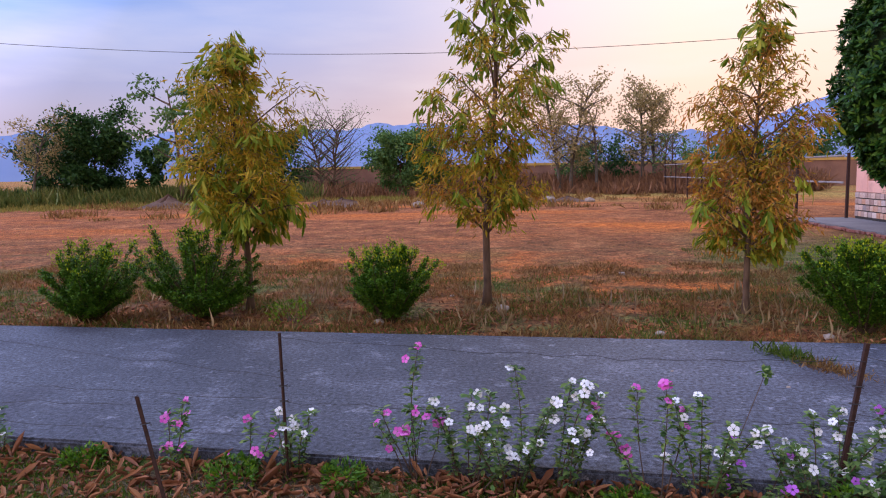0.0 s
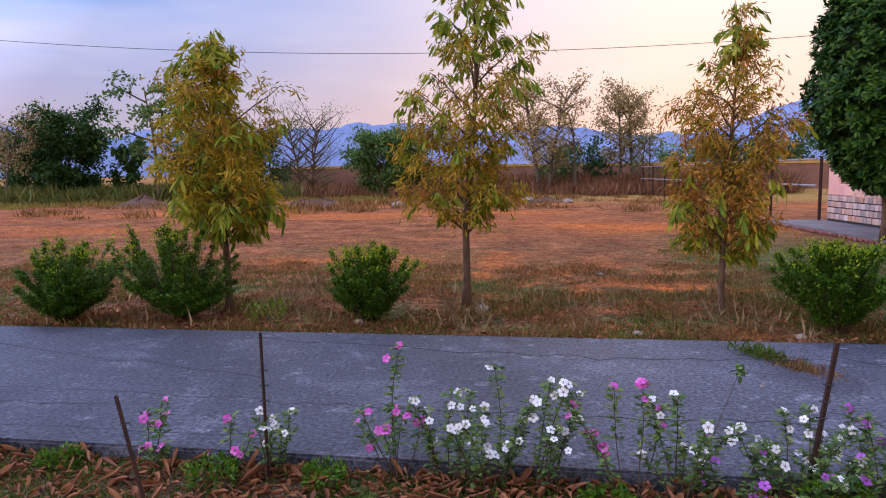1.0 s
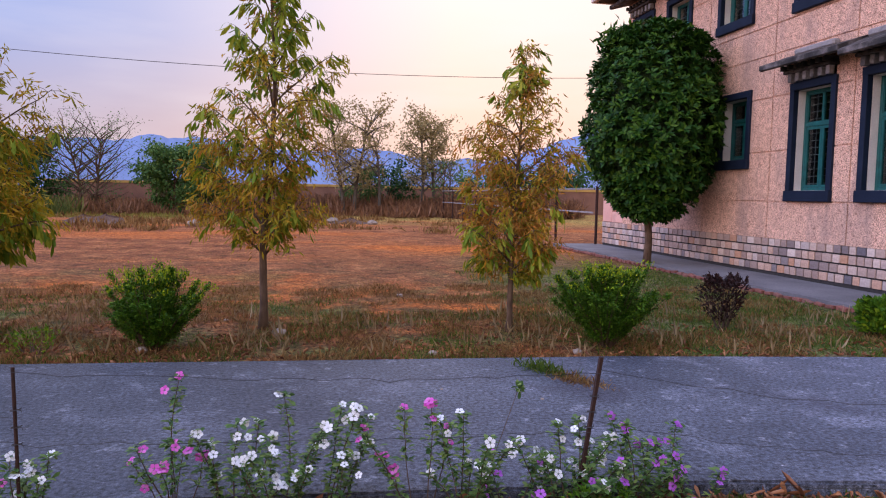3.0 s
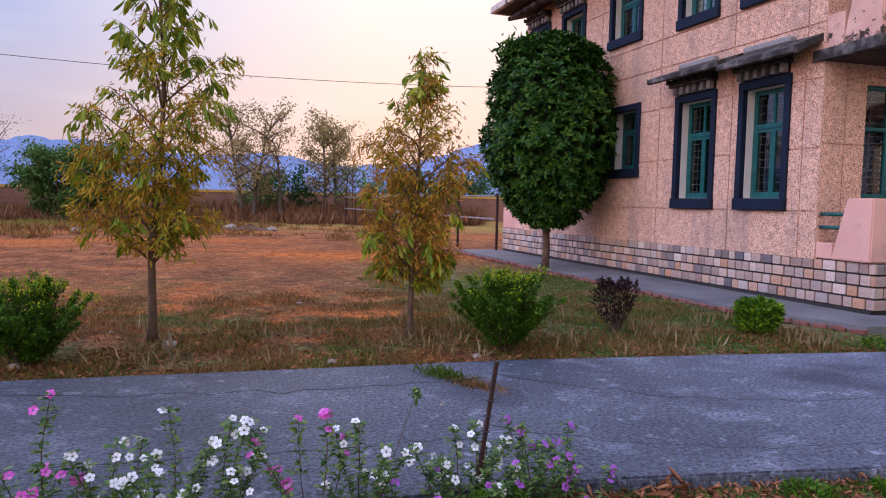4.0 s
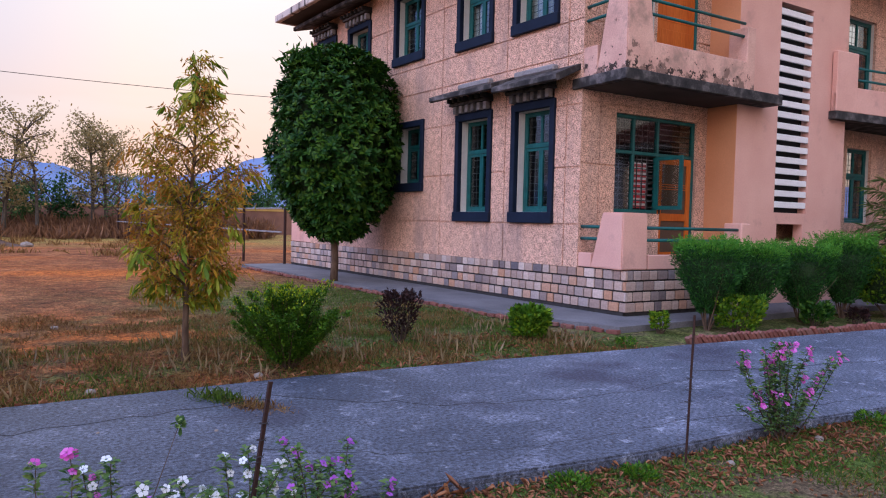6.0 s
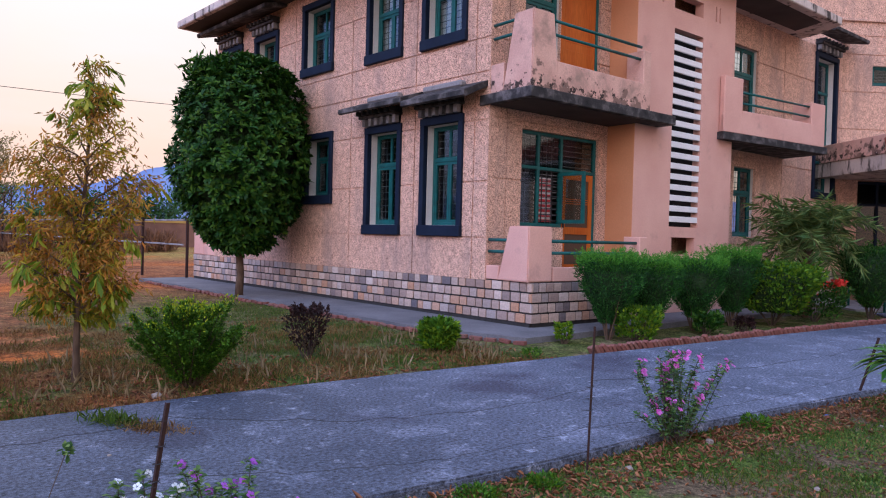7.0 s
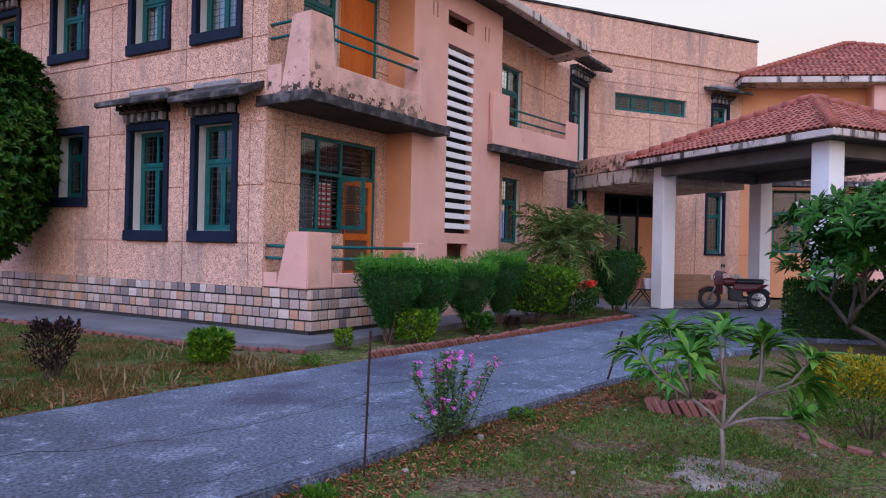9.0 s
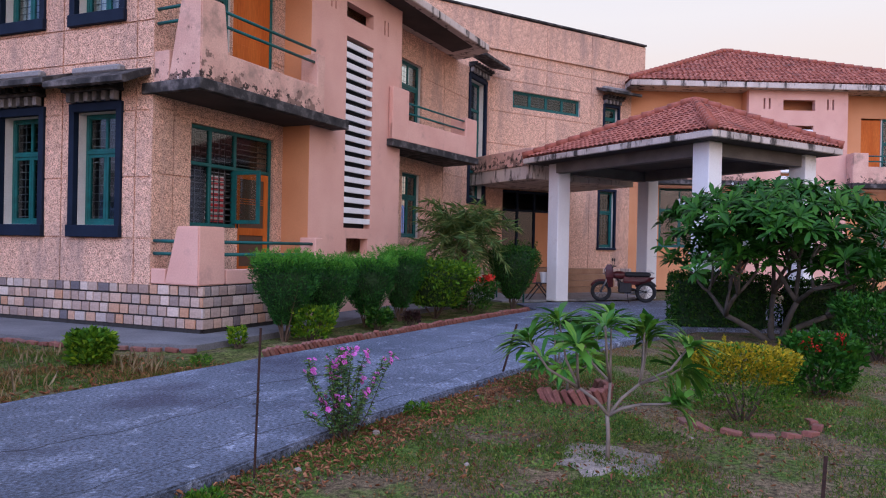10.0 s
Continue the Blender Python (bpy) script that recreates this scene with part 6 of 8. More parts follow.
plumeria_plant((7.30, 1.85, -0.07), [arm(-0.60, 0.05, 0.86), arm(-0.36, 0.15, 1.00), arm(-0.06, -0.10, 1.00), arm(0.06, 0.22, 1.04), arm(0.30, 0.15, 0.93), arm(0.58, -0.05, 0.86), arm(0.46, -0.14, 0.46), arm(-0.28, -0.18, 0.86), arm(0.38, 0.34, 0.88), arm(0.62, 0.20, 0.66), arm(-0.14, 0.34, 0.84)], 61,
               "young plumeria with long glossy leaves on a bare sandy ring", stem=0.34, forks=(arm(-0.22, 0.02, 0.52), arm(0.02, 0.05, 0.56), arm(0.24, 0.05, 0.55), arm(0.22, -0.06, 0.42)))
plumeria_plant((9.45, 2.62, -0.05), [arm(-0.42, 0.1, 0.62), arm(-0.15, 0.0, 0.74), arm(0.1, 0.1, 0.68), arm(0.3, -0.1, 0.62), arm(-0.3, -0.2, 0.40), arm(0.15, -0.2, 0.42), arm(-0.05, 0.2, 0.5), arm(-0.35, 0.0, 0.27), arm(0.25, 0.1, 0.3), arm(-0.1, -0.25, 0.3)], 62,
               "leafy plumeria in a ring of tilted bricks", stem=0.14, L0=0.14, L1=0.27, per=26, forks=(arm(-0.12, 0.0, 0.24), arm(0.1, 0.0, 0.24)))
funnel_shrub((9.10, 0.90, -0.06), 0.66, 0.98, 63, "clipped golden-yellow shrub with green base in a brick ring", [(L_YELLOW, 0.6, 0.55), (L_SHRUB, 0.40, 0.12), (L_YELLOW, 0.02, 0.8)], 7400, leaf=0.038, foot=0.42, stem_h=0.06, lump=0.10, shoots=10)
b = funnel_shrub((10.75, 0.10, -0.06), 0.62, 0.80, 64, "dark leafy shrub with red flower heads", [(L_PLUM_DARK, 1.0, 0.0)], 1700, leaf=0.09, foot=0.4, stem_h=0.03, shoots=10)
r = np.random.RandomState(65)
c = np.stack([r.uniform(-0.3, 0.3, 12), r.uniform(-0.3, 0.3, 12), r.uniform(0.52, 0.68, 12)], 1)
for q in c:
    P = q + r.normal(size=(22, 3)) * 0.022
    foliage("flower_head", b, P, r.normal(size=(22, 3)) + np.array([0, 0, 0.6]), rand_dirs(r, 22), 0.035, 0.028, F_RED)["label"] = "red flower head"
funnel_shrub((14.2, -1.05, -0.05), 0.85, 1.15, 66, "round dark green shrub on the lawn", [(L_PLUM_DARK, 1.0, 0.0)], 2600, leaf=0.09, foot=0.42, stem_h=0.02)


def box_hedge(p, q, h, w, seed, label):
    r = np.random.RandomState(seed)
    p, q = np.array(p), np.array(q)
    mid = (p + q) / 2; ln = np.linalg.norm(q - p)
    t = thing("box_hedge", (mid[0], mid[1], -0.05), label, "hedge", rz=math.degrees(math.atan2(q[1] - p[1], q[0] - p[0])))
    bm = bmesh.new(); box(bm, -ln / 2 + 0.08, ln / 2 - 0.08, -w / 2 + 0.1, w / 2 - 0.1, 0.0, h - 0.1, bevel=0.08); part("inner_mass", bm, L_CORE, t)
    n = int(5200 * ln * h / 2)
    P = np.stack([r.uniform(-ln / 2, ln / 2, n), r.uniform(-w / 2, w / 2, n), r.uniform(0.03, h, n)], 1)
    k = r.randint(4, size=n)
    P[k == 0, 1] = -w / 2 + r.normal(size=(k == 0).sum()) * 0.04; P[k == 1, 2] = h + r.normal(size=(k == 1).sum()) * 0.045
    P[k == 2, 1] = w / 2; P[k == 3, 0] = np.sign(P[k == 3, 0]) * ln / 2
    foliage("leaf_mass", t, P, r.normal(size=(n, 3)) + np.array([0, -0.2, 0.4]), rand_dirs(r, n), r.uniform(0.05, 0.10, n), 0.035, L_DARK)


box_hedge((16.9, 2.1), (17.5, 0.35), 1.05, 0.8, 70, "dark clipped box hedge beside the porch")
box_hedge((17.6, 0.0), (18.2, -1.5), 0.95, 0.8, 71, "dark clipped hedge behind the frangipani")
box_hedge((19.0, -2.0), (19.6, -3.8), 0.8, 0.8, 72, "low dark hedge further along the drive")


# ---- feather palm ----
def palm():
    r = np.random.RandomState(75)
    t = thing("feather_palm", (18.0, 7.05, 0), "small feather palm with arching grey-green fronds", "palm")
    bm = bmesh.new(); tube(bm, [(0, 0, -0.1), (0.02, 0, 0.8), (0, 0, 1.70)], [0.15, 0.12, 0.11], 9)
    for k in range(60):
        a = k * 2.4; z = 0.15 + k * 0.025
        tube(bm, [(0.11 * math.cos(a), 0.11 * math.sin(a), z), (0.17 * math.cos(a), 0.17 * math.sin(a), z + 0.09)], [0.03, 0.012], 4)
    part("trunk", bm, M_BARK, t, "rough trunk with old leaf bases")
    for k in range(44):
        a = k * 2.4; up = 2.4 - 0.062 * k
        pts = bent(r, (0.05 * math.cos(a), 0.05 * math.sin(a), 1.66), (math.cos(a), math.sin(a), up), r.uniform(1.0, 1.4), 9, 0.85 + 0.012 * k, 0.04)
        bm = bmesh.new(); tube(bm, pts, [0.013 * (1 - 0.09 * i) for i in range(10)], 4)
        fr = part("frond", bm, M_FROND, t)
        P, D = [], []
        for i in range(2, 9):
            d = pts[i + 1] - pts[i]; d = d / np.linalg.norm(d); s = np.cross(d, [0, 0, 1]); s /= np.linalg.norm(s)
            for q in range(7):
                for sg in (-1, 1):
                    P.append(pts[i] + (pts[i + 1] - pts[i]) * q / 7); D.append(s * sg * 0.9 + d * 0.6 + np.array([0, 0, r.uniform(-0.8, 0.45)]) + r.normal(size=3) * 0.18)
        P, D = np.array(P), np.array(D)
        foliage("leaflet_mass", fr, P, D, rand_dirs(r, len(P)) + np.array([0, 0, 0.6]), r.uniform(0.18, 0.40, len(P)), 0.009, L_PALM, curl=0.2)


M_FROND = node_mat("yellowish_frond_rib", [(0.12, 0.12, 0.035), (0.22, 0.18, 0.06)], 9, rough=0.7, bump=0.1)
palm()


# ---- periwinkles along the wire fence ----
def petal_mesh(name, mat):
    a = np.arange(5) * math.tau / 5
    D = np.stack([np.cos(a), np.sin(a), np.full(5, 0.08)], 1)
    return leaf_mesh(name, np.zeros((5, 3)) + D * 0.003, D, np.tile([[0, 0, 1.0]], (5, 1)), 0.023, 0.021, mat, fold=0.05, curl=0.05, segs=3)


FLOWER = {"pink": petal_mesh("pink_flower", F_PINK), "white": petal_mesh("white_flower", F_WHITE), "lilac": petal_mesh("violet_flower", F_LILAC)}
FLOWER_WORD = {"pink": "magenta", "white": "white", "lilac": "violet"}


def periwinkle(x, y, h, spread, stems, colour, n_fl, seed, dense=1.0, lean=0.0):
    r = np.random.RandomState(seed)
    word = "bushy" if stems > 8 else "leggy"
    t = thing("periwinkle", (x, y, -0.08), "%s periwinkle with %s flowers beside the wire fence" % (word, FLOWER_WORD[colour]), "flower", "periwinkles along the fence")
    P, D, tops, tips = [], [], [], []
    h *= 1.1; n_fl = int(n_fl * (1.5 if colour == "white" else 1.7))
    if colour != "pink": stems, dense = int(stems * 1.1), max(dense, 1.3)
    for k in range(stems):
        bm = bmesh.new()
        a = r.rand() * math.tau
        sx = spread * r.uniform(-0.5, 0.5)
        hh = h * (1.0 if k == 0 else r.uniform(0.42, 0.95))
        q = bent(r, (sx * 0.5, r.uniform(-0.06, 0.06), 0), (sx * 1.25 + lean * hh, 0.6 * spread * math.sin(a), hh), hh, 6, 0, 0.07)
        tube(bm, q, [0.0045, 0.004, 0.0036, 0.003, 0.0028, 0.0024, 0.002], 4)
        part("stem", bm, M_STEM, t)
        tops.append(q[-1])
        nodes = max(3, int((5 if dense < 1.25 else 8) * hh / 0.42))
        for e in range(nodes):
            lo = 0.42 if dense < 1.25 else 0.15
            u = lo + (1 - lo) * (e + 1) / nodes
            i = min(int(u * 6), 5); p = q[i] + (q[i + 1] - q[i]) * (u * 6 - i)
            turn = r.rand() * math.tau
            for g in range(7 + int(8 * u * u)):
                b = turn + g * 2.4
                P.append(p + r.normal(size=3) * 0.010); D.append(np.array([math.cos(b), math.sin(b), r.uniform(-0.15, 0.75)]))
            if e >= nodes - 3: tips.append(p)
    P, D = np.array(P), np.array(D)
    L = r.uniform(0.028, 0.056, len(P))
    foliage("leaf_mass", t, P, D, np.tile([[0, 0, 1.0]], (len(P), 1)) + r.normal(size=P.shape) * 0.25, L, L * 0.42, L_PERI, fold=0.15, segs=3)
    spots = [p + np.array([r.normal() * 0.015, r.normal() * 0.015, 0.012]) for p in tops]
    while len(spots) < n_fl: spots.append(tips[r.randint(len(tips))] + np.array([r.normal() * 0.030, -0.020 - 0.025 * r.rand(), 0.02 + r.normal() * 0.014]))
    for p in spots[:n_fl]:
        m = Matrix.Translation(p) @ Euler((radians(r.uniform(15, 75)), radians(r.uniform(-40, 40)), 0)).to_matrix().to_4x4() @ Matrix.Rotation(r.rand() * 6, 4, "Z") @ Matrix.Scale(r.uniform(0.75, 1.1), 4)
        put_mesh("flower", FLOWER[colour], m, t)


L_PERI = leaf_ramp("periwinkle_leaf", [(0.032, 0.080, 0.022), (0.060, 0.130, 0.034), (0.110, 0.195, 0.050), (0.185, 0.265, 0.068)], 0.3, 0.5)
for k, (x, y, h, sp, st, colour, nf, dn, ln) in enumerate((
        (-1.50, 4.62, 0.24, 0.12, 2, "white", 2, 1.0, 0.1), (-0.40, 4.50, 0.32, 0.20, 5, "pink", 6, 1.1, -0.1), (0.07, 4.46, 0.24, 0.18, 4, "pink", 3, 1.0, 0.0),
        (0.32, 4.46, 0.33, 0.14, 5, "white", 7, 1.5, 0.0), (0.98, 4.44, 0.66, 0.30, 7, "pink", 10, 0.9, 0.05), (1.23, 4.40, 0.46, 0.34, 8, "white", 12, 1.2, 0.05),
        (1.47, 4.40, 0.56, 0.30, 8, "white", 11, 1.1, 0.1), (1.70, 4.40, 0.54, 0.22, 6, "white", 9, 1.1, 0.1), (2.12, 4.36, 0.50, 0.26, 6, "pink", 9, 0.9, 0.0),
        (2.38, 4.34, 0.50, 0.26, 7, "white", 7, 1.3, 0.1), (2.58, 4.30, 0.27, 0.24, 6, "lilac", 6, 1.0, 0.0), (2.88, 4.30, 0.45, 0.44, 16, "white", 24, 1.7, 0.0),
        (3.26, 4.26, 0.44, 0.48, 13, "lilac", 13, 1.3, 0.15), (6.90, 3.88, 0.74, 0.44, 28, "pink", 64, 1.5, 0.06), (3.55, 4.22, 0.24, 0.2, 4, "lilac", 4, 1.0, 0.0))):
    periwinkle(x, y, h, sp, st, colour, nf, 200 + k, dn, ln)
# a long bare shoot
t = thing("weed_shoot", (2.42, 4.34, -0.08), "single tall bare weed shoot with a leafy tip", "weed")
bm = bmesh.new(); tube(bm, [(0, 0, 0), (0.08, 0.02, 0.25), (0.22, 0.05, 0.62)], [0.004, 0.003, 0.002], 4); part("stem", bm, M_STEM, t)
r = np.random.RandomState(9)
P = np.array([[0.22, 0.05, 0.62]]) + r.normal(size=(22, 3)) * 0.008
foliage("leaf_mass", t, P, r.normal(size=P.shape) + np.array([0, 0, 0.4]), rand_dirs(r, 22), 0.042, 0.02, L_PERI, segs=3)
for k, (x, y, h, w) in enumerate(((0.05, 4.30, 0.13, 0.26), (0.62, 4.32, 0.12, 0.20), (-0.9, 4.50, 0.08, 0.24), (-2.3, 4.55, 0.08, 0.26), (2.0, 4.2, 0.09, 0.2), (3.0, 4.16, 0.16, 0.3), (4.8, 4.0, 0.07, 0.24), (7.9, 3.68, 0.10, 0.24), (5.3, 3.88, 0.07, 0.2), (8.8, 7.0, 0.10, 0.26), (-0.95, 8.05, 0.2, 0.45))):
    funnel_shrub((x, y, -0.08 if y < 6 else -0.03), h, w, 90 + k, "low ferny green weed at the edge of the drive", [(L_LIME if k == 10 else L_SHRUB, 1.0, 0.0)], 300, leaf=0.035, wide=0.4, foot=0.42, stem_h=0.02, category="weed", name="weed", group="weeds along the drive", shoots=4)


# ---- wire fence ----
def fence_post(x, y, z1, dx, dy, r, label, flat=False):
    t = thing("fence_post", (x, y, -0.09), label, "post", "posts of the wire fence")
    bm = bmesh.new()
    if flat:
        # an angle iron: two thin legs
        h = z1 + 0.09
        for a, b, c, e in ((-0.009, 0.009, -0.003, 0.003), (-0.009, -0.005, 0.003, 0.018)):
            vs = box(bm, a, b, c, e, -0.2, h)
            for v in vs: v.co.x += dx * v.co.z; v.co.y += dy * v.co.z
    else:
        tube(bm, [(-0.2 * dx, -0.2 * dy, -0.2), (dx * 0.4, dy * 0.4, 0.4), (dx * (z1 + 0.09), dy * (z1 + 0.09), z1 + 0.09)], r, 7)
    part("shaft", bm, M_IRON, t)
    for z in (0.42, 0.50, 0.58) if z1 > 0.55 else (0.45, 0.5):
        if z >= z1: continue
        bm = bmesh.new()
        tube(bm, [(dx * z + 0.024 * math.cos(a), dy * z + 0.01 + 0.024 * math.sin(a), z + 0.003 * a) for a in np.linspace(0, 6.3, 9)], 0.0025, 4)
        part("wire_tie", bm, M_DARKIRON, t, "twisted wire")
    return t


POSTS = [(-0.10, 3.95, 0.50, -0.24, 0.04), (0.30, 4.42, 0.70, -0.02, 0.0), (2.94, 4.32, 0.70, 0.15, 0.02), (5.80, 3.92, 0.92, 0.04, 0.0), (10.04, 3.55, 0.56, 0.30, -0.2), (6.62, 0.50, 0.30, 0.10, -0.06)]
for k, (x, y, z1, dx, dy) in enumerate(POSTS):
    fence_post(x, y, z1, dx, dy, 0.0085 if k in (1, 3) else 0.014, ("short rusty iron post leaning over" if k in (0, 4) else "thin rusty iron rod post" if k in (1, 3) else "rusty angle iron post") + " beside the drive", k in (0, 2, 5))


def wire(a, b, sag, seed, label="slack rusty fence wire between posts"):
    r = np.random.RandomState(seed)
    a, b = np.array(a, float), np.array(b, float)
    n = 26
    pts = [a + (b - a) * i / n + np.array([0, 0, -4 * sag * (i / n) * (1 - i / n)]) + (r.normal(size=3) * 0.006 if 0 < i < n else 0) for i in range(n + 1)]
    bm = bmesh.new(); tube(bm, pts, 0.0015, 4)
    tagged(part("fence_wire", bm, M_DARKIRON), label, "wire", "wires of the fence")


def on_post(k, z):
    x, y, z1, dx, dy = POSTS[k]
    return (x + dx * (z + 0.09), y + dy * (z + 0.09) - 0.014, z)


WIRES = [((-4.2, 5.0, 0.80), on_post(1, 0.47), 0.02), ((-4.2, 4.9, 0.42), on_post(1, 0.36), 0.03), ((-3.0, 4.3, 0.42), on_post(0, 0.47), 0.03), ((-3.0, 4.3, 0.40), on_post(1, 0.16), 0.05),
         (on_post(1, 0.68), on_post(2, 0.62), 0.03), (on_post(1, 0.35), on_post(2, 0.32), 0.02), (on_post(2, 0.64), on_post(3, 0.50), 0.10), (on_post(2, 0.38), on_post(3, 0.24), 0.10), (on_post(2, 0.2), on_post(3, 0.10), 0.12),
         (on_post(3, 0.55), on_post(4, 0.48), 0.05), (on_post(3, 0.22), on_post(4, 0.20), 0.05), (on_post(5, 0.26), (8.4, -1.6, 0.25), 0.08), (on_post(5, 0.2), (8.4, -1.7, 0.1), 0.08)]
for k, (a, b_, s) in enumerate(WIRES): wire(a, b_, s, 300 + k)


# ---- bricks that edge the beds ----
def brick_mesh():
    return mesh_of("brick", a_box(-0.11, 0.11, -0.05, 0.05, -0.035, 0.035, 0.008), M_BRICK)


BR = brick_mesh()


def brick_edging(name, label, pts, step, tilt, sink, seed):
    rr = random.Random(seed)
    e = tagged(thing(name), label, "edging", kind="structure")
    pts = [Vector((*p, 0)) for p in pts]
    for p, q in zip(pts, pts[1:]):
        d = q - p
        n = max(1, int(d.length / step))
        for i in range(n):
            c = p + d * (i + 0.5) / n
            m = Matrix.Translation((c.x, c.y, sink + rr.uniform(-0.012, 0.012))) @ Matrix.Rotation(math.atan2(d.y, d.x) + rr.uniform(-0.12, 0.12), 4, "Z") @ Matrix.Rotation(radians(tilt + rr.uniform(-9, 9)), 4, "Y")
            put_mesh("brick", BR, m @ Matrix.Scale(rr.uniform(0.72, 0.9), 4), e)


def beds():
    brick_edging("bed_edging", "row of tilted red bricks along the hedge bed", [(9.75, 6.76), (12.7, 6.29), (18.4, 5.48)], 0.085, 52, -0.005, 1)
    brick_edging("apron_edging", "line of weathered bricks along the apron", [(9.02, 21.5), (9.02, 9.6), (9.55, 7.7)], 0.235, 3, 0.0, 2)
    ring = lambda cx, cy, rx, ry, a0, a1, n: [(cx + rx * math.cos(radians(a0 + (a1 - a0) * i / n)), cy + ry * math.sin(radians(a0 + (a1 - a0) * i / n))) for i in range(n + 1)]
    brick_edging("bed_edging", "ring of upright broken bricks round a plant", ring(9.42, 2.6, 0.42, 0.42, 150, 330, 8), 0.075, 58, -0.02, 3)
    brick_edging("bed_edging", "ring of bricks round the golden shrub", ring(9.1, 0.88, 0.62, 0.62, 110, 300, 8), 0.15, 4, -0.07, 4)


# ---- loose ground cover ----
def strip_points(r, n, x0, x1, off0, off1, edge, side):
    x = r.uniform(x0, x1, n)
    y = np.array([edge_y(edge, q) for q in x]) + side * (off0 + (off1 - off0) * r.rand(n) ** 1.3)
    return x, y


def clumpy(r, x, y, scale, cut, seed):
    k = np.array([noise.noise(Vector((a * scale, b * scale, seed))) for a, b in zip(x, y)])
    return k > cut + r.normal(size=len(x)) * 0.12


def grass(name, x, y, z, L0, L1, mat, label, r, wid=0.05, lay=0.55):
    n = len(x)
    P = np.stack([x, y, np.full(n, z)], 1)
    D = r.normal(size=(n, 3)) * lay + np.array([0, 0, 1.0]); D[:, 2] = np.abs(D[:, 2])
    L = r.uniform(L0, L1, n)
    ob = foliage(name, None, P, D, rand_dirs(r, n, 0, 0.2), L, np.maximum(L * wid, 0.004), mat, curl=0.25)
    return tagged(ob, label, "grass", kind="stuff")


L_STALK = leaf_ramp('pale_seed_stalk', [(0.30, 0.21, 0.11), (0.42, 0.31, 0.17)], 0.3)
r = np.random.RandomState(400)
x, y = strip_points(r, 110000, -7, 8.8, 0.0, 5.5, FAR_EDGE, 1); k = clumpy(r, x, y, 1.3, -0.05, 1)
grass("dry_grass", x[k], y[k], -0.04, 0.02, 0.10, L_STRAW, "dry straw-coloured grass along the drive", r, 0.05, 0.8)
x, y = strip_points(r, 2600, -6, 8.8, 0.1, 2.6, FAR_EDGE, 1); k = clumpy(r, x, y, 1.4, 0.15, 6)
grass("tall_dry_grass", x[k], y[k], -0.04, 0.10, 0.26, L_STALK, "taller dry seed stalks", r, 0.010, 0.3)
x, y = strip_points(r, 52000, -9, 9.0, 0.0, 4.2, FAR_EDGE, 1); k = clumpy(r, x, y, 0.9, 0.08, 2)
grass("green_grass", x[k], y[k], -0.04, 0.02, 0.09, L_GRASS, "low green grass in patches", r)
x, y = r.uniform(-16, 9, 60000), 9.5 + 18 * r.rand(60000) ** 1.4; k = clumpy(r, x, y, 0.8, -0.02, 3)
grass("field_grass", x[k], y[k], -0.04, 0.015, 0.06, L_STRAW, "thin dry stubble on the field", r, 0.1, 1.2)
x, y = r.uniform(4.4, 9.4, 26000), r.uniform(7.2, 15, 26000); k = clumpy(r, x, y, 0.9, -0.05, 8) & (y > 7.15) & (x < 8.9)
grass("green_grass", x[k], y[k], -0.04, 0.02, 0.08, L_GRASS, "low green grass before the apron", r)
x, y = strip_points(r, 170000, -2.5, 13, 0.02, 4.8, NEAR_EDGE, -1); k = clumpy(r, x, y, 1.6, 0.0, 4)
grass("lawn_grass", x[k], y[k], -0.09, 0.02, 0.06, L_GRASS, "thin short green lawn", r, 0.12, 0.8)
x, y = strip_points(r, 100000, -2.5, 14, 0.0, 5.0, NEAR_EDGE, -1); k = clumpy(r, x, y, 1.3, 0.02, 5)
grass("dry_lawn_grass", x[k], y[k], -0.09, 0.015, 0.05, L_STRAW, "dry bits in the lawn", r, 0.12, 1.1)
L_CREEP = leaf_ramp("creeping_lawn_leaf", [(0.040, 0.100, 0.020), (0.085, 0.170, 0.030), (0.160, 0.240, 0.045), (0.240, 0.270, 0.060)], 0.3)
x, y = strip_points(r, 130000, 2.5, 12.5, 0.05, 4.6, NEAR_EDGE, -1); k = clumpy(r, x, y, 1.15, 0.02, 21)
grass("creeping_lawn", x[k], y[k], -0.085, 0.014, 0.036, L_CREEP, "creeping broad-leaved green lawn in patches", r, 0.55, 1.6)
x = 3.58 + r.normal(size=320) * 0.09; y = 6.76 + r.normal(size=320) * 0.10 - (x - 3.6) * 0.8
grass("drive_weed_grass", x, y, 0.0, 0.03, 0.12, L_GRASS, "tuft of grass growing from a crack in the drive", r, 0.04, 0.7)
x = 3.74 + r.normal(size=420) * 0.09; y = 6.48 + r.normal(size=420) * 0.10 - (x - 3.7) * 1.0
grass("drive_weed_straw", x, y, 0.0, 0.02, 0.08, L_STRAW, "dry tuft in a crack of the drive", r, 0.05, 0.8)


def litter(n, x, y, z, L0, L1, label, thin=1.0):
    P = np.stack([x, y, z + r.rand(len(x)) * 0.03], 1)
    D = r.normal(size=(len(x), 3)) * (1, 1, 0.25)
    L = r.uniform(L0, L1, len(x))
    ob = foliage("fallen_leaves", None, P, D, np.tile([[0, 0, 1.0]], (len(x), 1)) + r.normal(size=P.shape) * 0.4, L, L * r.uniform(0.22, 0.45, len(x)) * thin, L_DRYLEAF, fold=0.8, curl=-0.35, segs=3)
    tagged(ob, label, "leaves", kind="stuff")


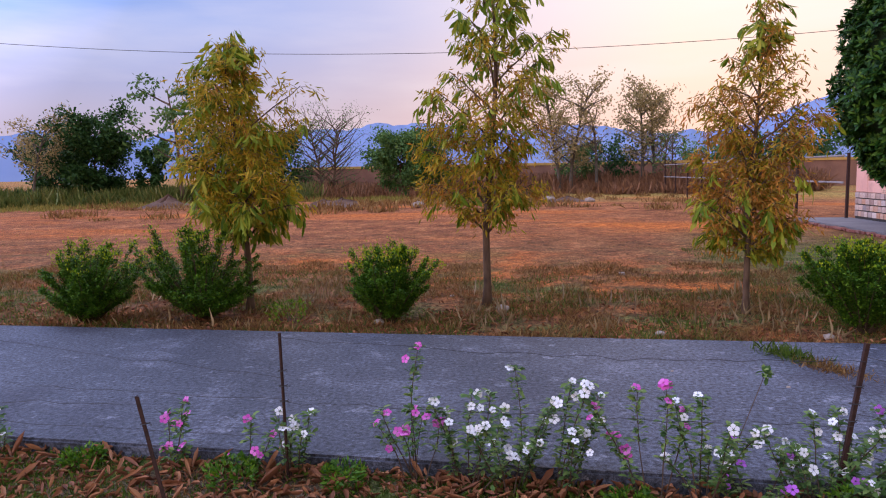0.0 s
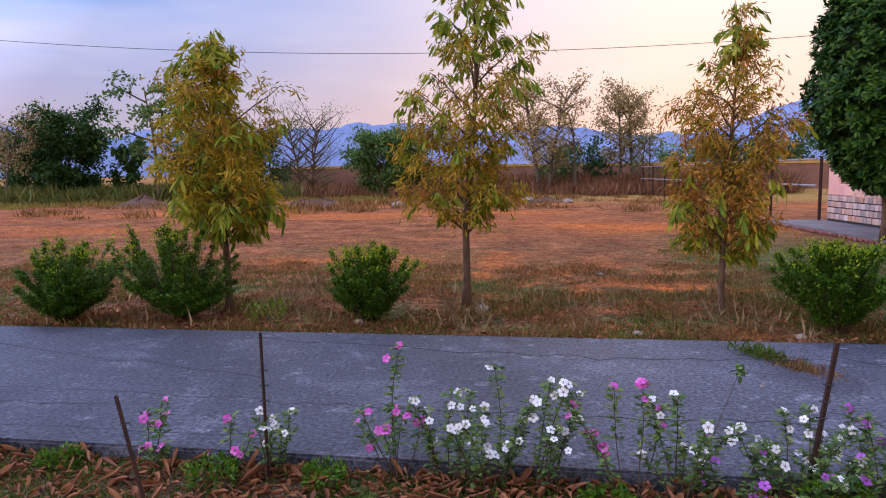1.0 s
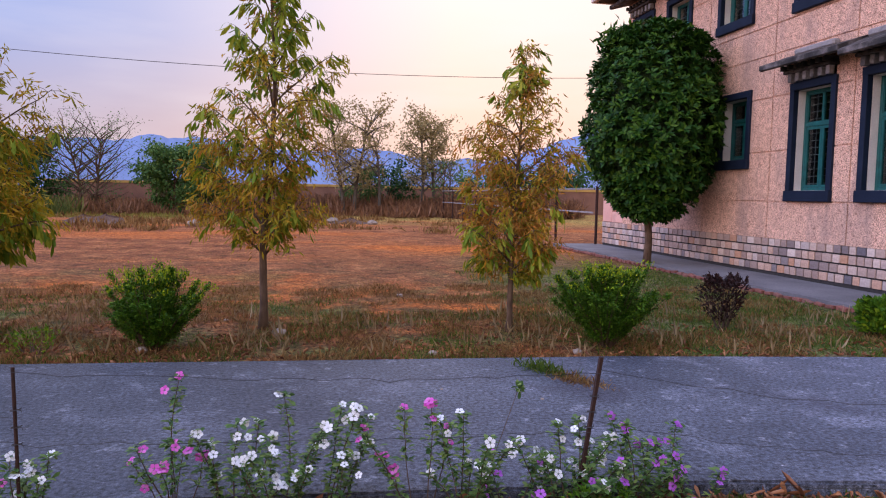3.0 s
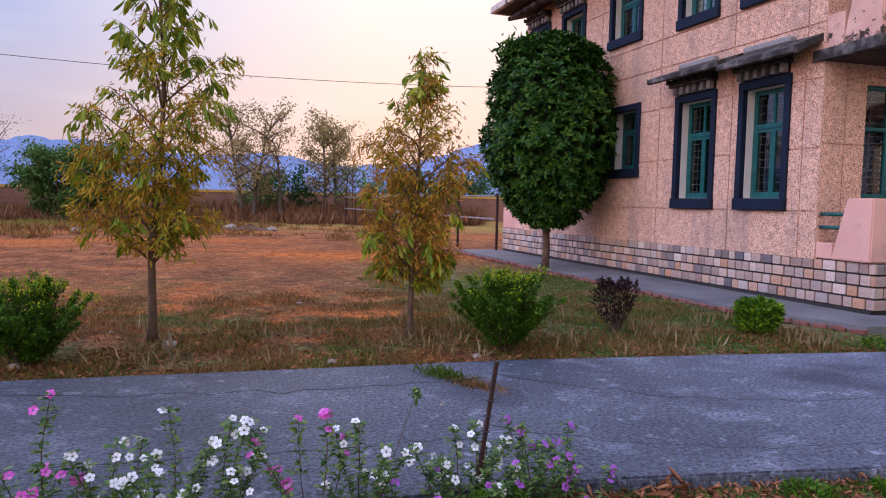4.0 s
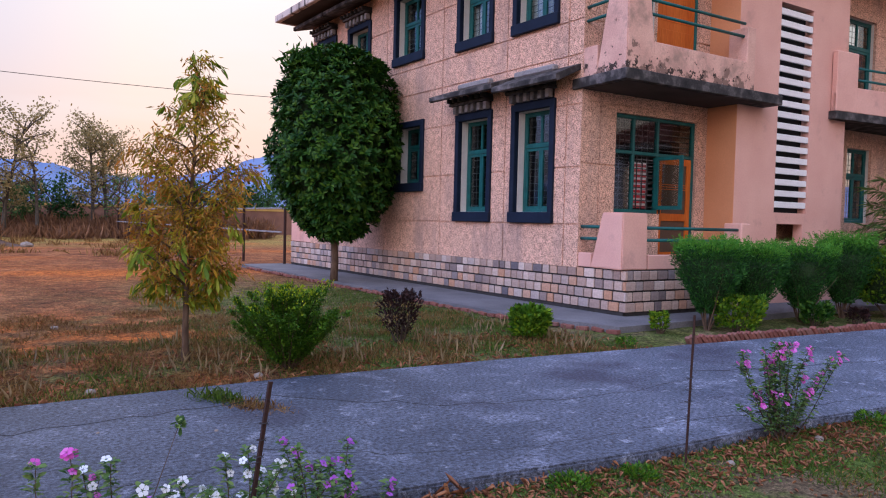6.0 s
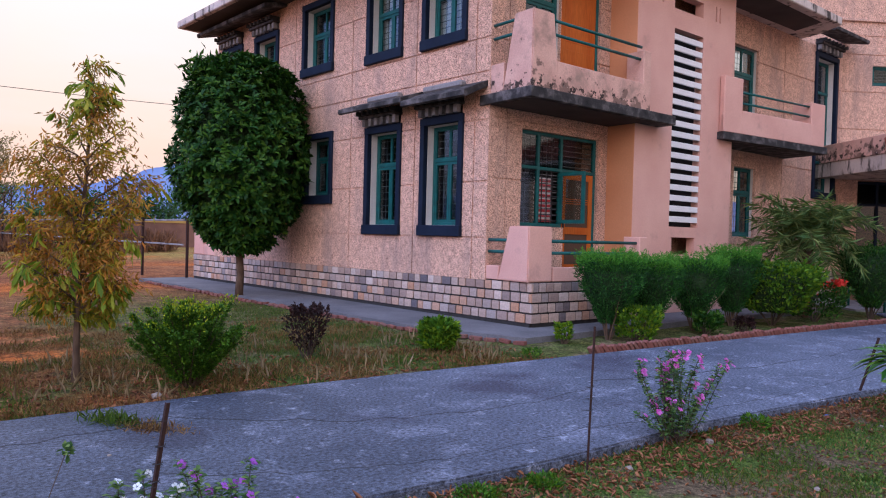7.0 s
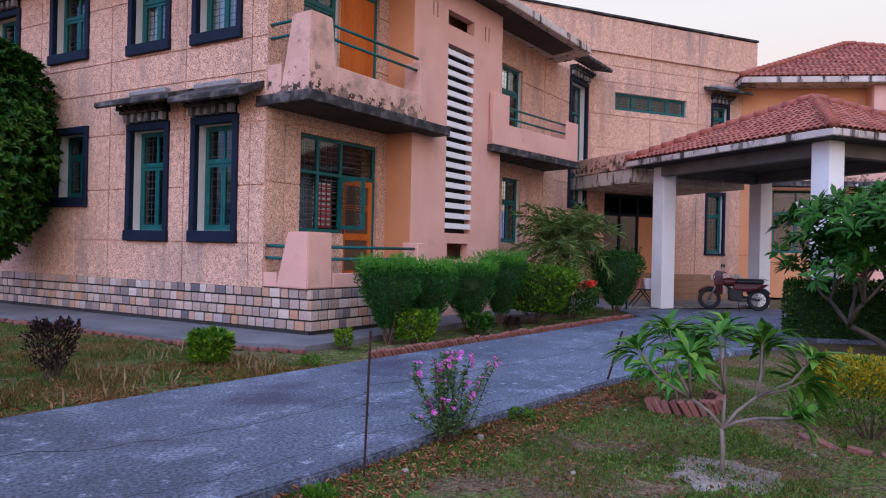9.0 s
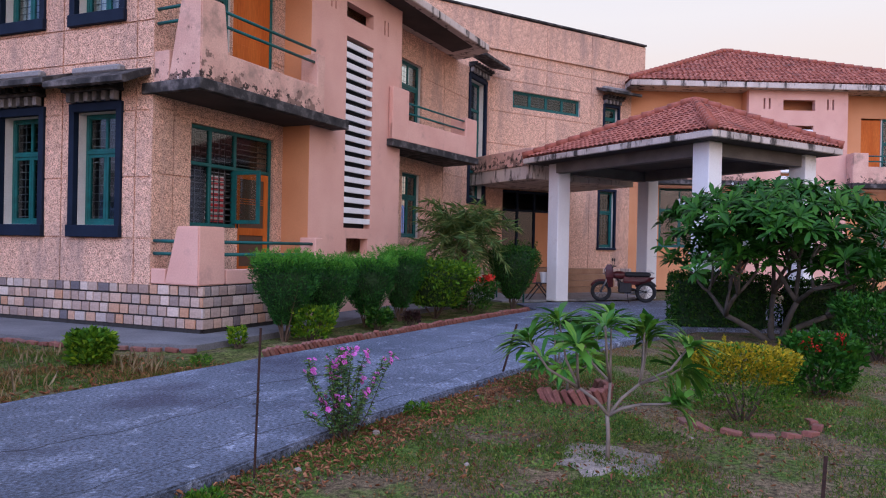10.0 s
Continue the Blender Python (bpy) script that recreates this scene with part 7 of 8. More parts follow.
x, y = strip_points(r, 5200, -3.2, 4.2, 0.02, 1.1, NEAR_EDGE, -1); litter(1, x, y, -0.085, 0.025, 0.075, "small crumbled brown leaves by the drive")
x, y = strip_points(r, 420, -3.2, 4.2, 0.03, 0.8, NEAR_EDGE, -1); litter(1, x, y, -0.075, 0.09, 0.16, "long curled orange-brown fallen leaves by the drive", 0.55)
x, y = strip_points(r, 2600, 4.2, 11.0, 0.02, 3.6, NEAR_EDGE, -1); litter(1, x, y, -0.085, 0.015, 0.05, "scattered fallen leaves on the lawn")
x, y = strip_points(r, 2600, 4.2, 10.5, 0.02, 0.6, NEAR_EDGE, -1); litter(1, x, y, -0.085, 0.02, 0.06, "brown leaves gathered along the edge of the drive")
x, y = strip_points(r, 2600, -7, 9, 0.0, 1.8, FAR_EDGE, 1); litter(1, x, y, -0.035, 0.025, 0.08, "fallen leaves along the far edge of the drive")
x, y = strip_points(r, 9000, -3.2, 4.5, 0.0, 0.8, NEAR_EDGE, -1); k = clumpy(r, x, y, 2.2, 0.12, 12)
grass("edge_weeds", x[k], y[k], -0.085, 0.02, 0.07, L_GRASS, "low green weeds among the leaves", r, 0.3, 1.0)

M_PEBBLE = node_mat("pale_stone", [(0.20, 0.16, 0.13), (0.34, 0.28, 0.24)], 8, rough=0.9, bump=0.5, bump_scale=30)
M_SAND = layered_mat("bare_sand", [(3.0, 0, (0.18, 0.145, 0.12), (0.30, 0.245, 0.21)), (5.0, 0.60, (0.06, 0.08, 0.025), None)], 0.35, 30, 0.03)


def stone(x, y, z, s, seed, label="pale loose stone lying on the soil"):
    bm = bmesh.new()
    bmesh.ops.create_icosphere(bm, subdivisions=2, radius=1.0)
    for v in bm.verts:
        v.co *= 1 + 0.3 * noise.noise(v.co * 1.3 + Vector((seed, 0, 0)))
        v.co = Vector((v.co.x * s, v.co.y * s * 0.8, v.co.z * s * 0.6))
    ob = part("stone", bm, M_PEBBLE, None, "", False)
    ob.location = (x, y, z + s * 0.3)
    tagged(ob, label, "stone", "loose stones")


for k, (x, y, z, s) in enumerate(((0.02, 8.0, -0.03, 0.06), (1.25, 8.72, -0.03, 0.08), (2.75, 7.62, -0.03, 0.05), (4.2, 7.55, -0.03, 0.05), (0.6, 9.6, -0.03, 0.03), (6.05, 3.75, -0.08, 0.035), (7.15, 3.72, -0.08, 0.04),
                                  (6.7, 2.75, -0.08, 0.025), (8.2, 1.3, -0.08, 0.02), (7.4, 2.4, -0.08, 0.02), (-14, 34, 0, 0.3), (-3.5, 33, 0, 0.28), (2.6, 38, 0, 0.3), (4.5, 36, 0, 0.25), (8.9, 3.0, -0.08, 0.02), (5.5, 9.3, -0.03, 0.04), (2.9, 11.5, -0.03, 0.05), (3.3, 5.95, 0, 0.015), (2.6, 6.3, 0, 0.012))):
    stone(x, y, z, s, k)
# a scrap of blue plastic in the grass
bm = bmesh.new()
g = [[bm.verts.new((0.028 * (i - 1.5), 0.020 * (j - 1), 0.012 + 0.012 * noise.noise(Vector((i * 1.3, j * 1.7, 4))))) for j in range(3)] for i in range(4)]
for i in range(3):
    for j in range(2): bm.faces.new((g[i][j], g[i + 1][j], g[i + 1][j + 1], g[i][j + 1]))
bmesh.ops.solidify(bm, geom=bm.faces[:], thickness=0.003)
ob = part("plastic_scrap", bm, node_mat("blue_plastic", [(0.02, 0.10, 0.42), (0.03, 0.15, 0.52)], 20, rough=0.4, bump=0.1), None)
ob.location = (8.87, 3.446, -0.072)
tagged(ob, "crumpled scrap of bright blue plastic in the grass", "litter")
bm = bmesh.new()
rings = []
for j, (rad, z) in enumerate(((0.0, 0.006), (0.15, 0.008), (0.26, 0.022), (0.36, 0.008), (0.46, -0.03))):
    rings.append([bm.verts.new((7.35 + rad * 1.0 * math.cos(a) * (1 + 0.55 * noise.noise(Vector((math.cos(a) * 2, math.sin(a) * 2, 1)))) , 1.83 + rad * 1.0 * math.sin(a) * (1 + 0.55 * noise.noise(Vector((math.cos(a) * 2, math.sin(a) * 2, 1)))), -0.09 + z)) for a in np.linspace(0, math.tau, 28, endpoint=False)])
for q, s in zip(rings, rings[1:]):
    for i in range(28): bm.faces.new((q[i], s[i], s[(i + 1) % 28], q[(i + 1) % 28]))
bmesh.ops.remove_doubles(bm, verts=bm.verts[:], dist=1e-4)
tagged(part("sand_ring", bm, M_SAND, None, "", True), "bare sandy ring round the young plumeria", "soil", kind="structure")

# ---- field edge: far trees, wall, fence ----
def polar(az, d):
    return 1.55 + d * math.sin(radians(az)), 1.0 + d * math.cos(radians(az))


def far_tree(az, d, h, w, mat, seed, label, leaves=2600, leaf=0.34, trunk_h=0.25, spars=0.0, levels=False, name="field_tree", limbs=14, stems=1, squash=1.0):
    r = np.random.RandomState(seed)
    x, y = polar(az, d)
    t = thing(name, (x, y, 0), label, "tree", "trees beyond the field")
    bm = bmesh.new()
    ends = []
    for s in range(stems):
        sx = (s - (stems - 1) / 2) * w * 0.16
        tr = bent(r, (sx, 0, -0.2), (sx * 0.1, 0, 1), h * 0.95, 8, 0, 0.05)
        tube(bm, tr, [0.018 * h * (1 - 0.85 * i / 8) + 0.01 for i in range(9)], 6)
        for k in range(limbs):
            f = trunk_h + (0.97 - trunk_h) * (k + r.rand()) / limbs
            i = min(int(f * 8), 7); p = tr[i] + (tr[i + 1] - tr[i]) * (f * 8 - i)
            a = k * 2.4 + r.rand()
            rel = (f - trunk_h) / (1 - trunk_h)
            reach = w * 0.5 * (0.45 + 0.75 * math.sin(math.pi * (0.15 + 0.72 * rel))) * r.uniform(0.7, 1.1)
            br = bent(r, p, (math.cos(a), math.sin(a), 0.25 if levels else 0.8), reach, 4, 0.0, 0.14)
            tube(bm, br, [0.008 * h * (1 - 0.8 * j / 4) + 0.006 for j in range(5)], 4)
            ends += br[2:]
            for q in range(4):
                tw = bent(r, br[2 + q % 3], r.normal(size=3) + np.array([math.cos(a), math.sin(a), 0.6]), reach * 0.42, 3, 0, 0.2)
                tube(bm, tw, [0.009, 0.007, 0.005, 0.004], 3)
                ends += tw[1:]
    part("trunk", bm, M_PALEBARK if mat is L_FAR_PALE else M_BARK, t)
    if leaves:
        ends = np.array(ends)
        P = ends[r.randint(len(ends), size=leaves)] + r.normal(size=(leaves, 3)) * (w * 0.06 * (1 - spars), w * 0.06 * (1 - spars), w * 0.045 * (0.4 if levels else 1.0))
        P[:, 2] = np.maximum(P[:, 2], 0.15)
        foliage("crown", t, P, r.normal(size=P.shape), rand_dirs(r, leaves) + np.array([0, 0, 0.6]), leaf * r.uniform(0.5, 1.2, leaves), leaf * 0.5, mat)
    return t


far_tree(-33.0, 52, 4.9, 4.8, L_FAR_DARK, 501, "dense dark green tree at the field's edge", 13000, 0.30, 0.06, limbs=22)
far_tree(-35.6, 60, 4.2, 4.6, L_FAR_DARK, 502, "dense dark green tree at the field's edge", 8000, 0.30, 0.06, limbs=20)
far_tree(-37.0, 50, 5.2, 4.0, L_FAR_PALE, 503, "thin pale tree at the field's edge", 1400, 0.22, 0.3, 0.3)
far_tree(-29.3, 50, 3.9, 2.2, L_FAR_DARK, 504, "small dark green tree at the field's edge", 2200, 0.3, 0.1)
far_tree(-27.2, 44, 7.2, 4.4, L_FAR_GREEN, 505, "tall open tree with foliage in flat layers", 1700, 0.30, 0.3, 0.0, True, limbs=11)
far_tree(-16.2, 52, 5.6, 5.6, L_FAR_GREEN, 506, "thinly leafed spreading thorny tree", 2000, 0.15, 0.10, 0.2, limbs=38, stems=2)
far_tree(-20.0, 60, 4.2, 5.0, L_FAR_DARK, 507, "dark green tree behind the young trees", 5200, 0.32, 0.1)
far_tree(-10.3, 48, 4.1, 4.0, L_FAR_GREEN, 508, "rounded mid-green tree at the field's edge", 8000, 0.27, 0.06, limbs=20)
far_tree(-8.2, 50, 3.7, 4.0, L_FAR_GREEN, 509, "rounded mid-green tree at the field's edge", 6500, 0.27, 0.06, limbs=20)
far_tree(2.9, 50, 7.7, 4.4, L_FAR_PALE, 510, "tall thin tree with pale sparse leaves", 5500, 0.22, 0.22, 0.0, stems=2, limbs=18)
far_tree(5.3, 50, 6.6, 2.6, L_FAR_PALE, 511, "slender nearly bare tree", 160, 0.2, 0.25, 0.1, limbs=14)
far_tree(9.3, 54, 7.5, 4.2, L_FAR_PALE, 512, "tall thin tree with pale sparse leaves", 5500, 0.22, 0.25, 0.0, stems=2, limbs=18)
far_tree(10.8, 52, 4.2, 2.6, L_FAR_GREEN, 513, "small slender green tree", 500, 0.2, 0.2, stems=2)
far_tree(5.9, 56, 3.2, 4.4, L_FAR_DARK, 514, "low dull bush near the boundary wall", 2400, 0.3, 0.03)
far_tree(3.4, 54, 3.4, 3.0, L_FAR_GREEN, 515, "low green bush near the boundary wall", 1600, 0.28, 0.03)
far_tree(-23, 70, 4.4, 7, L_FAR_DARK, 516, "distant dark trees behind the field", 3000, 0.4, 0.05)
far_tree(20.5, 75, 3.4, 7, L_FAR_DARK, 517, "distant dark trees behind the fence", 2400, 0.4, 0.05)
far_tree(17.5, 80, 3.2, 8, L_FAR_DARK, 518, "distant dark trees behind the fence", 2400, 0.4, 0.05)
far_tree(13.5, 78, 3.0, 6, L_FAR_GREEN, 519, "distant green trees behind the wall", 1800, 0.4, 0.05)

L_FARGRASS = leaf_ramp('faded_yellow_grass', [(0.15, 0.15, 0.03), (0.26, 0.23, 0.05), (0.34, 0.26, 0.07)], 0.3)
L_SCRUBGREEN = leaf_ramp('olive_scrub_blade', [(0.075, 0.115, 0.028), (0.14, 0.175, 0.040), (0.23, 0.21, 0.060)], 0.3)
L_SCRUB = leaf_ramp('rusty_dry_scrub_blade', [(0.19, 0.095, 0.055), (0.28, 0.140, 0.075), (0.36, 0.185, 0.095)], 0.3)
r = np.random.RandomState(530)


def tussocks(name, az0, az1, d0, d1, n, per, h0, h1, mat, label):
    az, d = r.uniform(az0, az1, n), r.uniform(d0, d1, n)
    cx, cy = 1.55 + d * np.sin(np.radians(az)), 1.0 + d * np.cos(np.radians(az))
    s = r.uniform(0.3, 1.1, n)
    i = np.repeat(np.arange(n), per)
    P = np.stack([cx[i] + r.normal(size=n * per) * 0.45 * s[i], cy[i] + r.normal(size=n * per) * 0.45 * s[i], np.full(n * per, -0.05)], 1)
    D = r.normal(size=P.shape) * 0.35 + np.array([0, 0, 1.0])
    ob = foliage(name, None, P, D, rand_dirs(r, len(P), 0, 0.2), r.uniform(h0, h1, len(P)) * s[i], 0.05, mat, curl=0.2)
    tagged(ob, label, "grass", kind="stuff")


tussocks("green_scrub", -40, -17, 44, 62, 420, 60, 0.5, 1.3, L_SCRUBGREEN, "green scrub at the far side of the field")
tussocks("dark_scrub", -40, -4, 52, 64, 110, 70, 0.5, 1.2, L_FAR_DARK, "dark scrub at the far side of the field")
tussocks("dry_scrub", -18, 19, 46, 64, 520, 60, 0.45, 1.25, L_SCRUB, "dry brown scrub before the boundary wall")
tussocks("red_scrub", -2, 21, 50, 65, 620, 60, 0.7, 1.7, L_SCRUB, "rusty dry scrub before the boundary wall")
tussocks("yellow_grass", -40, -10, 40, 50, 260, 40, 0.12, 0.36, L_FARGRASS, "yellow-green grass band across the field")
tussocks("low_tussocks", -36, 18, 28, 44, 150, 45, 0.15, 0.5, L_STRAW, "scattered dry tussocks on the bare soil")

M_FARWALL = node_mat("ochre_boundary_wall", [(0.17, 0.088, 0.065), (0.25, 0.13, 0.09)], 0.8, 8, rough=0.95, bump=0.2, fine=0.15)
M_OCHRE = node_mat("ochre_coping", [(0.42, 0.25, 0.07), (0.50, 0.32, 0.10)], 1, rough=0.9, bump=0.1)
bw = tagged(thing("boundary_wall"), "low brown boundary wall with a yellowish coping beyond the field", "wall", kind="structure")
p0, p1 = Vector((*polar(-19, 66), 0)), Vector((*polar(24, 66), 0))
d = p1 - p0
m = Matrix.Translation(p0) @ Matrix.Rotation(math.atan2(d.y, d.x), 4, "Z")
bm = bmesh.new(); box(bm, 0, d.length, 0, 0.3, -0.2, 2.05, m); part("wall_body", bm, M_FARWALL, bw)
bm = bmesh.new(); box(bm, 0, d.length, -0.05, 0.35, 2.052, 2.26, m); part("coping", bm, M_OCHRE, bw)

fe = tagged(thing("field_fence"), "dark iron fence with thin posts beside the house", "fence", kind="structure")
for k in range(9):
    bm = bmesh.new(); tube(bm, [(10.42 - 0.2 * (k > 0), 22.05 + 3.2 * k, -0.2), (10.42 - 0.2 * (k > 0), 22.05 + 3.2 * k, 1.88)], 0.045, 6); part("post", bm, M_IRON, fe)
for z in (1.80, 1.05):
    bm = bmesh.new(); tube(bm, [(10.3, 22.05, z), (10.2, 48.0, z)], 0.03, 5); part("rail", bm, M_CONC, fe)

M_EARTH = node_mat("dark_earth", [(0.07, 0.04, 0.03), (0.13, 0.075, 0.05)], 3, 9, rough=1.0, bump=0.8, bump_scale=9, bump_dist=0.05)


def mound(x, y, w, h, seed):
    bm = bmesh.new()
    n, rows = 22, 6
    rings = []
    for j in range(rows):
        f = j / (rows - 1)
        rings.append([bm.verts.new((w * f * math.cos(a) * (1 + 0.3 * noise.noise(Vector((math.cos(a) * 1.5, math.sin(a) * 1.5, seed)))), 0.6 * w * f * math.sin(a), -0.06 + h * (1 - f) ** 1.2 * (1 + 0.5 * noise.noise(Vector((f * 4, a * 1.5, seed)))))) for a in np.linspace(0, math.tau, n, endpoint=False)])
    for q, s in zip(rings, rings[1:]):
        for i in range(n): bm.faces.new((q[i], s[i], s[(i + 1) % n], q[(i + 1) % n]))
    bmesh.ops.remove_doubles(bm, verts=bm.verts[:], dist=1e-4)
    ob = part("earth_mound", bm, M_EARTH, None, "", False)
    ob.location = (x, y, 0)
    tagged(ob, "low heap of dark dug earth on the field", "soil", "earth heaps")


for k, (x, y, w, h) in enumerate(((-17.2, 36, 1.9, 0.6), (-7.6, 35, 2.0, 0.42), (-9.0, 36.5, 1.2, 0.35), (3.5, 37.4, 1.3, 0.3), (-27, 40, 1.6, 0.4), (1.2, 44, 1.6, 0.45))): mound(x, y, w, h, k)

# overhead cable
bm = bmesh.new()
tube(bm, [(x, 30.0, 6.33 + 0.0022 * (x - 1.5) ** 2) for x in np.linspace(-34, 30, 40)], 0.012, 5)
tagged(part("overhead_cable", bm, M_DARKIRON), "thin dark overhead cable crossing the sky", "cable", kind="structure")

# ---- things under the porch ----
M_RUBBER = node_mat("black_rubber", [(0.012, 0.012, 0.013), (0.025, 0.024, 0.024)], 20, rough=0.85, bump=0.2)
M_MAROON = node_mat("maroon_enamel", [(0.060, 0.010, 0.010), (0.090, 0.014, 0.014)], 5, rough=0.35, bump=0.0)
M_SEAT = node_mat("black_vinyl", [(0.014, 0.014, 0.016), (0.022, 0.022, 0.024)], 30, rough=0.5, bump=0.2)
M_CHROME = node_mat("dull_chrome", [(0.45, 0.45, 0.46), (0.6, 0.6, 0.62)], 8, rough=0.3, metal=0.9, bump=0.0)
M_PLASTIC = node_mat("white_plastic", [(0.62, 0.62, 0.62), (0.72, 0.72, 0.71)], 5, rough=0.5, bump=0.05)
M_REDPL = node_mat("faded_red_plastic", [(0.50, 0.10, 0.09), (0.58, 0.15, 0.13)], 5, rough=0.5, bump=0.05)


def torus_bm(R, rr, n=28, m=8):
    bm = bmesh.new()
    g = [[bm.verts.new(((R + rr * math.cos(b)) * math.cos(a), rr * math.sin(b), (R + rr * math.cos(b)) * math.sin(a))) for b in np.linspace(0, math.tau, m, endpoint=False)] for a in np.linspace(0, math.tau, n, endpoint=False)]
    for i in range(n):
        for j in range(m): bm.faces.new((g[i][j], g[(i + 1) % n][j], g[(i + 1) % n][(j + 1) % m], g[i][(j + 1) % m]))
    return bm


def motorcycle(loc, rz):
    t = thing("motorcycle", loc, "maroon and black motorcycle parked under the porch", "motorcycle", rz=rz)
    for x in (-0.62, 0.62):
        w = part("wheel", torus_bm(0.25, 0.045), M_RUBBER, t, "black tyre on a spoked rim", True); w.location = (x, 0, 0.295)
        bm = torus_bm(0.20, 0.014, 24, 6)
        for k in range(10):
            a = k * math.tau / 10; tube(bm, [(0, 0, 0), (0.2 * math.cos(a), 0, 0.2 * math.sin(a))], 0.005, 3)
        tube(bm, [(0, -0.05, 0), (0, 0.05, 0)], 0.035, 8)
        part("rim", bm, M_DARKIRON, w)
    bm = bmesh.new()
    for p in ([(-0.62, 0.06, 0.3), (-0.1, 0.07, 0.42), (0.28, 0.05, 0.75)], [(-0.62, -0.06, 0.3), (-0.1, -0.07, 0.42), (0.28, -0.05, 0.75)], [(0.30, 0, 0.82), (0.05, 0, 0.45), (-0.15, 0, 0.32)]): tube(bm, p, 0.02, 6)
    part("frame", bm, M_DARKIRON, t)
    for s in (-1, 1):
        bm = bmesh.new(); tube(bm, [(0.62, 0.07 * s, 0.30), (0.46, 0.07 * s, 0.66), (0.36, 0.06 * s, 0.92)], [0.024, 0.022, 0.02], 8); part("fork_leg", bm, M_CHROME, t, "", True)
    bm = bmesh.new(); bmesh.ops.create_uvsphere(bm, u_segments=18, v_segments=10, radius=1.0)
    for v in bm.verts: v.co = Vector((0.12 + v.co.x * 0.25, v.co.y * (0.13 + 0.03 * v.co.x), 0.76 + v.co.z * 0.12))
    part("fuel_tank", bm, M_MAROON, t, "glossy maroon fuel tank", True)
    bm = bmesh.new(); box(bm, -0.74, -0.02, -0.14, 0.14, 0.725, 0.86, bevel=0.045); part("seat", bm, M_SEAT, t)
    bm = bmesh.new()
    for z, x0, x1, w in ((0.50, -0.42, -0.02, 0.11), (0.60, -0.70, 0.02, 0.14), (0.72, -0.86, 0.0, 0.13)):
        ring = [bm.verts.new(p) for p in ((x0, -w * 0.6, z), (x0 + 0.15, -w, z), (x1, -w * 0.8, z), (x1, w * 0.8, z), (x0 + 0.15, w, z), (x0, w * 0.6, z))]
        if z > 0.5:
            for k in range(6): bm.faces.new((low[k], low[(k + 1) % 6], ring[(k + 1) % 6], ring[k]))
        else: bm.faces.new(ring[::-1])
        low = ring
    bm.faces.new(low)
    part("side_panel", bm, M_MAROON, t, "maroon rear body panels")
    bm = bmesh.new()
    for z, x0, x1, w in ((0.42, 0.30, 0.42, 0.13), (0.70, 0.30, 0.50, 0.20), (0.92, 0.30, 0.54, 0.14), (1.06, 0.34, 0.46, 0.08)):
        ring = [bm.verts.new(p) for p in ((x0, -w, z), (x1, -w * 0.5, z), (x1, w * 0.5, z), (x0, w, z))]
        if z > 0.42:
            for k in range(4): bm.faces.new((low[k], low[(k + 1) % 4], ring[(k + 1) % 4], ring[k]))
        else: bm.faces.new(ring[::-1])
        low = ring
    bm.faces.new(low)
    part("front_fairing", bm, M_MAROON, t, "maroon front fairing")
    bm = bmesh.new(); box(bm, -0.22, 0.14, -0.12, 0.12, 0.26, 0.56, bevel=0.03); part("engine", bm, M_DARKIRON, t)
    bm = bmesh.new(); tube(bm, [(0.14, -0.13, 0.35), (-0.1, -0.15, 0.24), (-0.72, -0.16, 0.33)], [0.02, 0.03, 0.045], 8); part("exhaust", bm, M_CHROME, t, "", True)
    bm = bmesh.new(); tube(bm, [(0.24, -0.36, 1.03), (0.32, -0.18, 0.98), (0.34, 0.18, 0.98), (0.24, 0.36, 1.03)], 0.013, 6); part("handlebar", bm, M_DARKIRON, t)
    bm = bmesh.new(); tube(bm, [(0.40, 0, 0.88), (0.52, 0, 0.88)], [0.06, 0.09], 12); part("headlight", bm, M_CHROME, t)
    for s in (-1, 1):
        bm = bmesh.new(); tube(bm, [(0.28, 0.28 * s, 1.0), (0.30, 0.33 * s, 1.16)], 0.006, 4); box(bm, 0.27, 0.31, 0.29 * s - 0.05, 0.29 * s + 0.05, 1.15, 1.24, bevel=0.012); part("mirror", bm, M_DARKIRON, t)
    for x, r0 in ((0.62, 0.32), (-0.62, 0.32)):
        bm = bmesh.new(); tube(bm, [(x + r0 * math.cos(a), 0, 0.295 + r0 * math.sin(a)) for a in np.linspace(0.5, 2.6, 8)], 0.035, 6); part("mudguard", bm, M_MAROON if x > 0 else M_DARKIRON, t, "", True)
    bm = bmesh.new(); tube(bm, [(-0.1, 0.08, 0.25), (-0.12, 0.26, 0.0)], 0.012, 5); part("side_stand", bm, M_DARKIRON, t)
    bm = bmesh.new(); tube(bm, [(-0.55, 0, 0.80), (-0.78, 0, 0.86), (-0.84, 0, 0.82)], 0.018, 6); part("grab_rail", bm, M_CHROME, t)


motorcycle((22.4, 3.82, 0.012), 104)


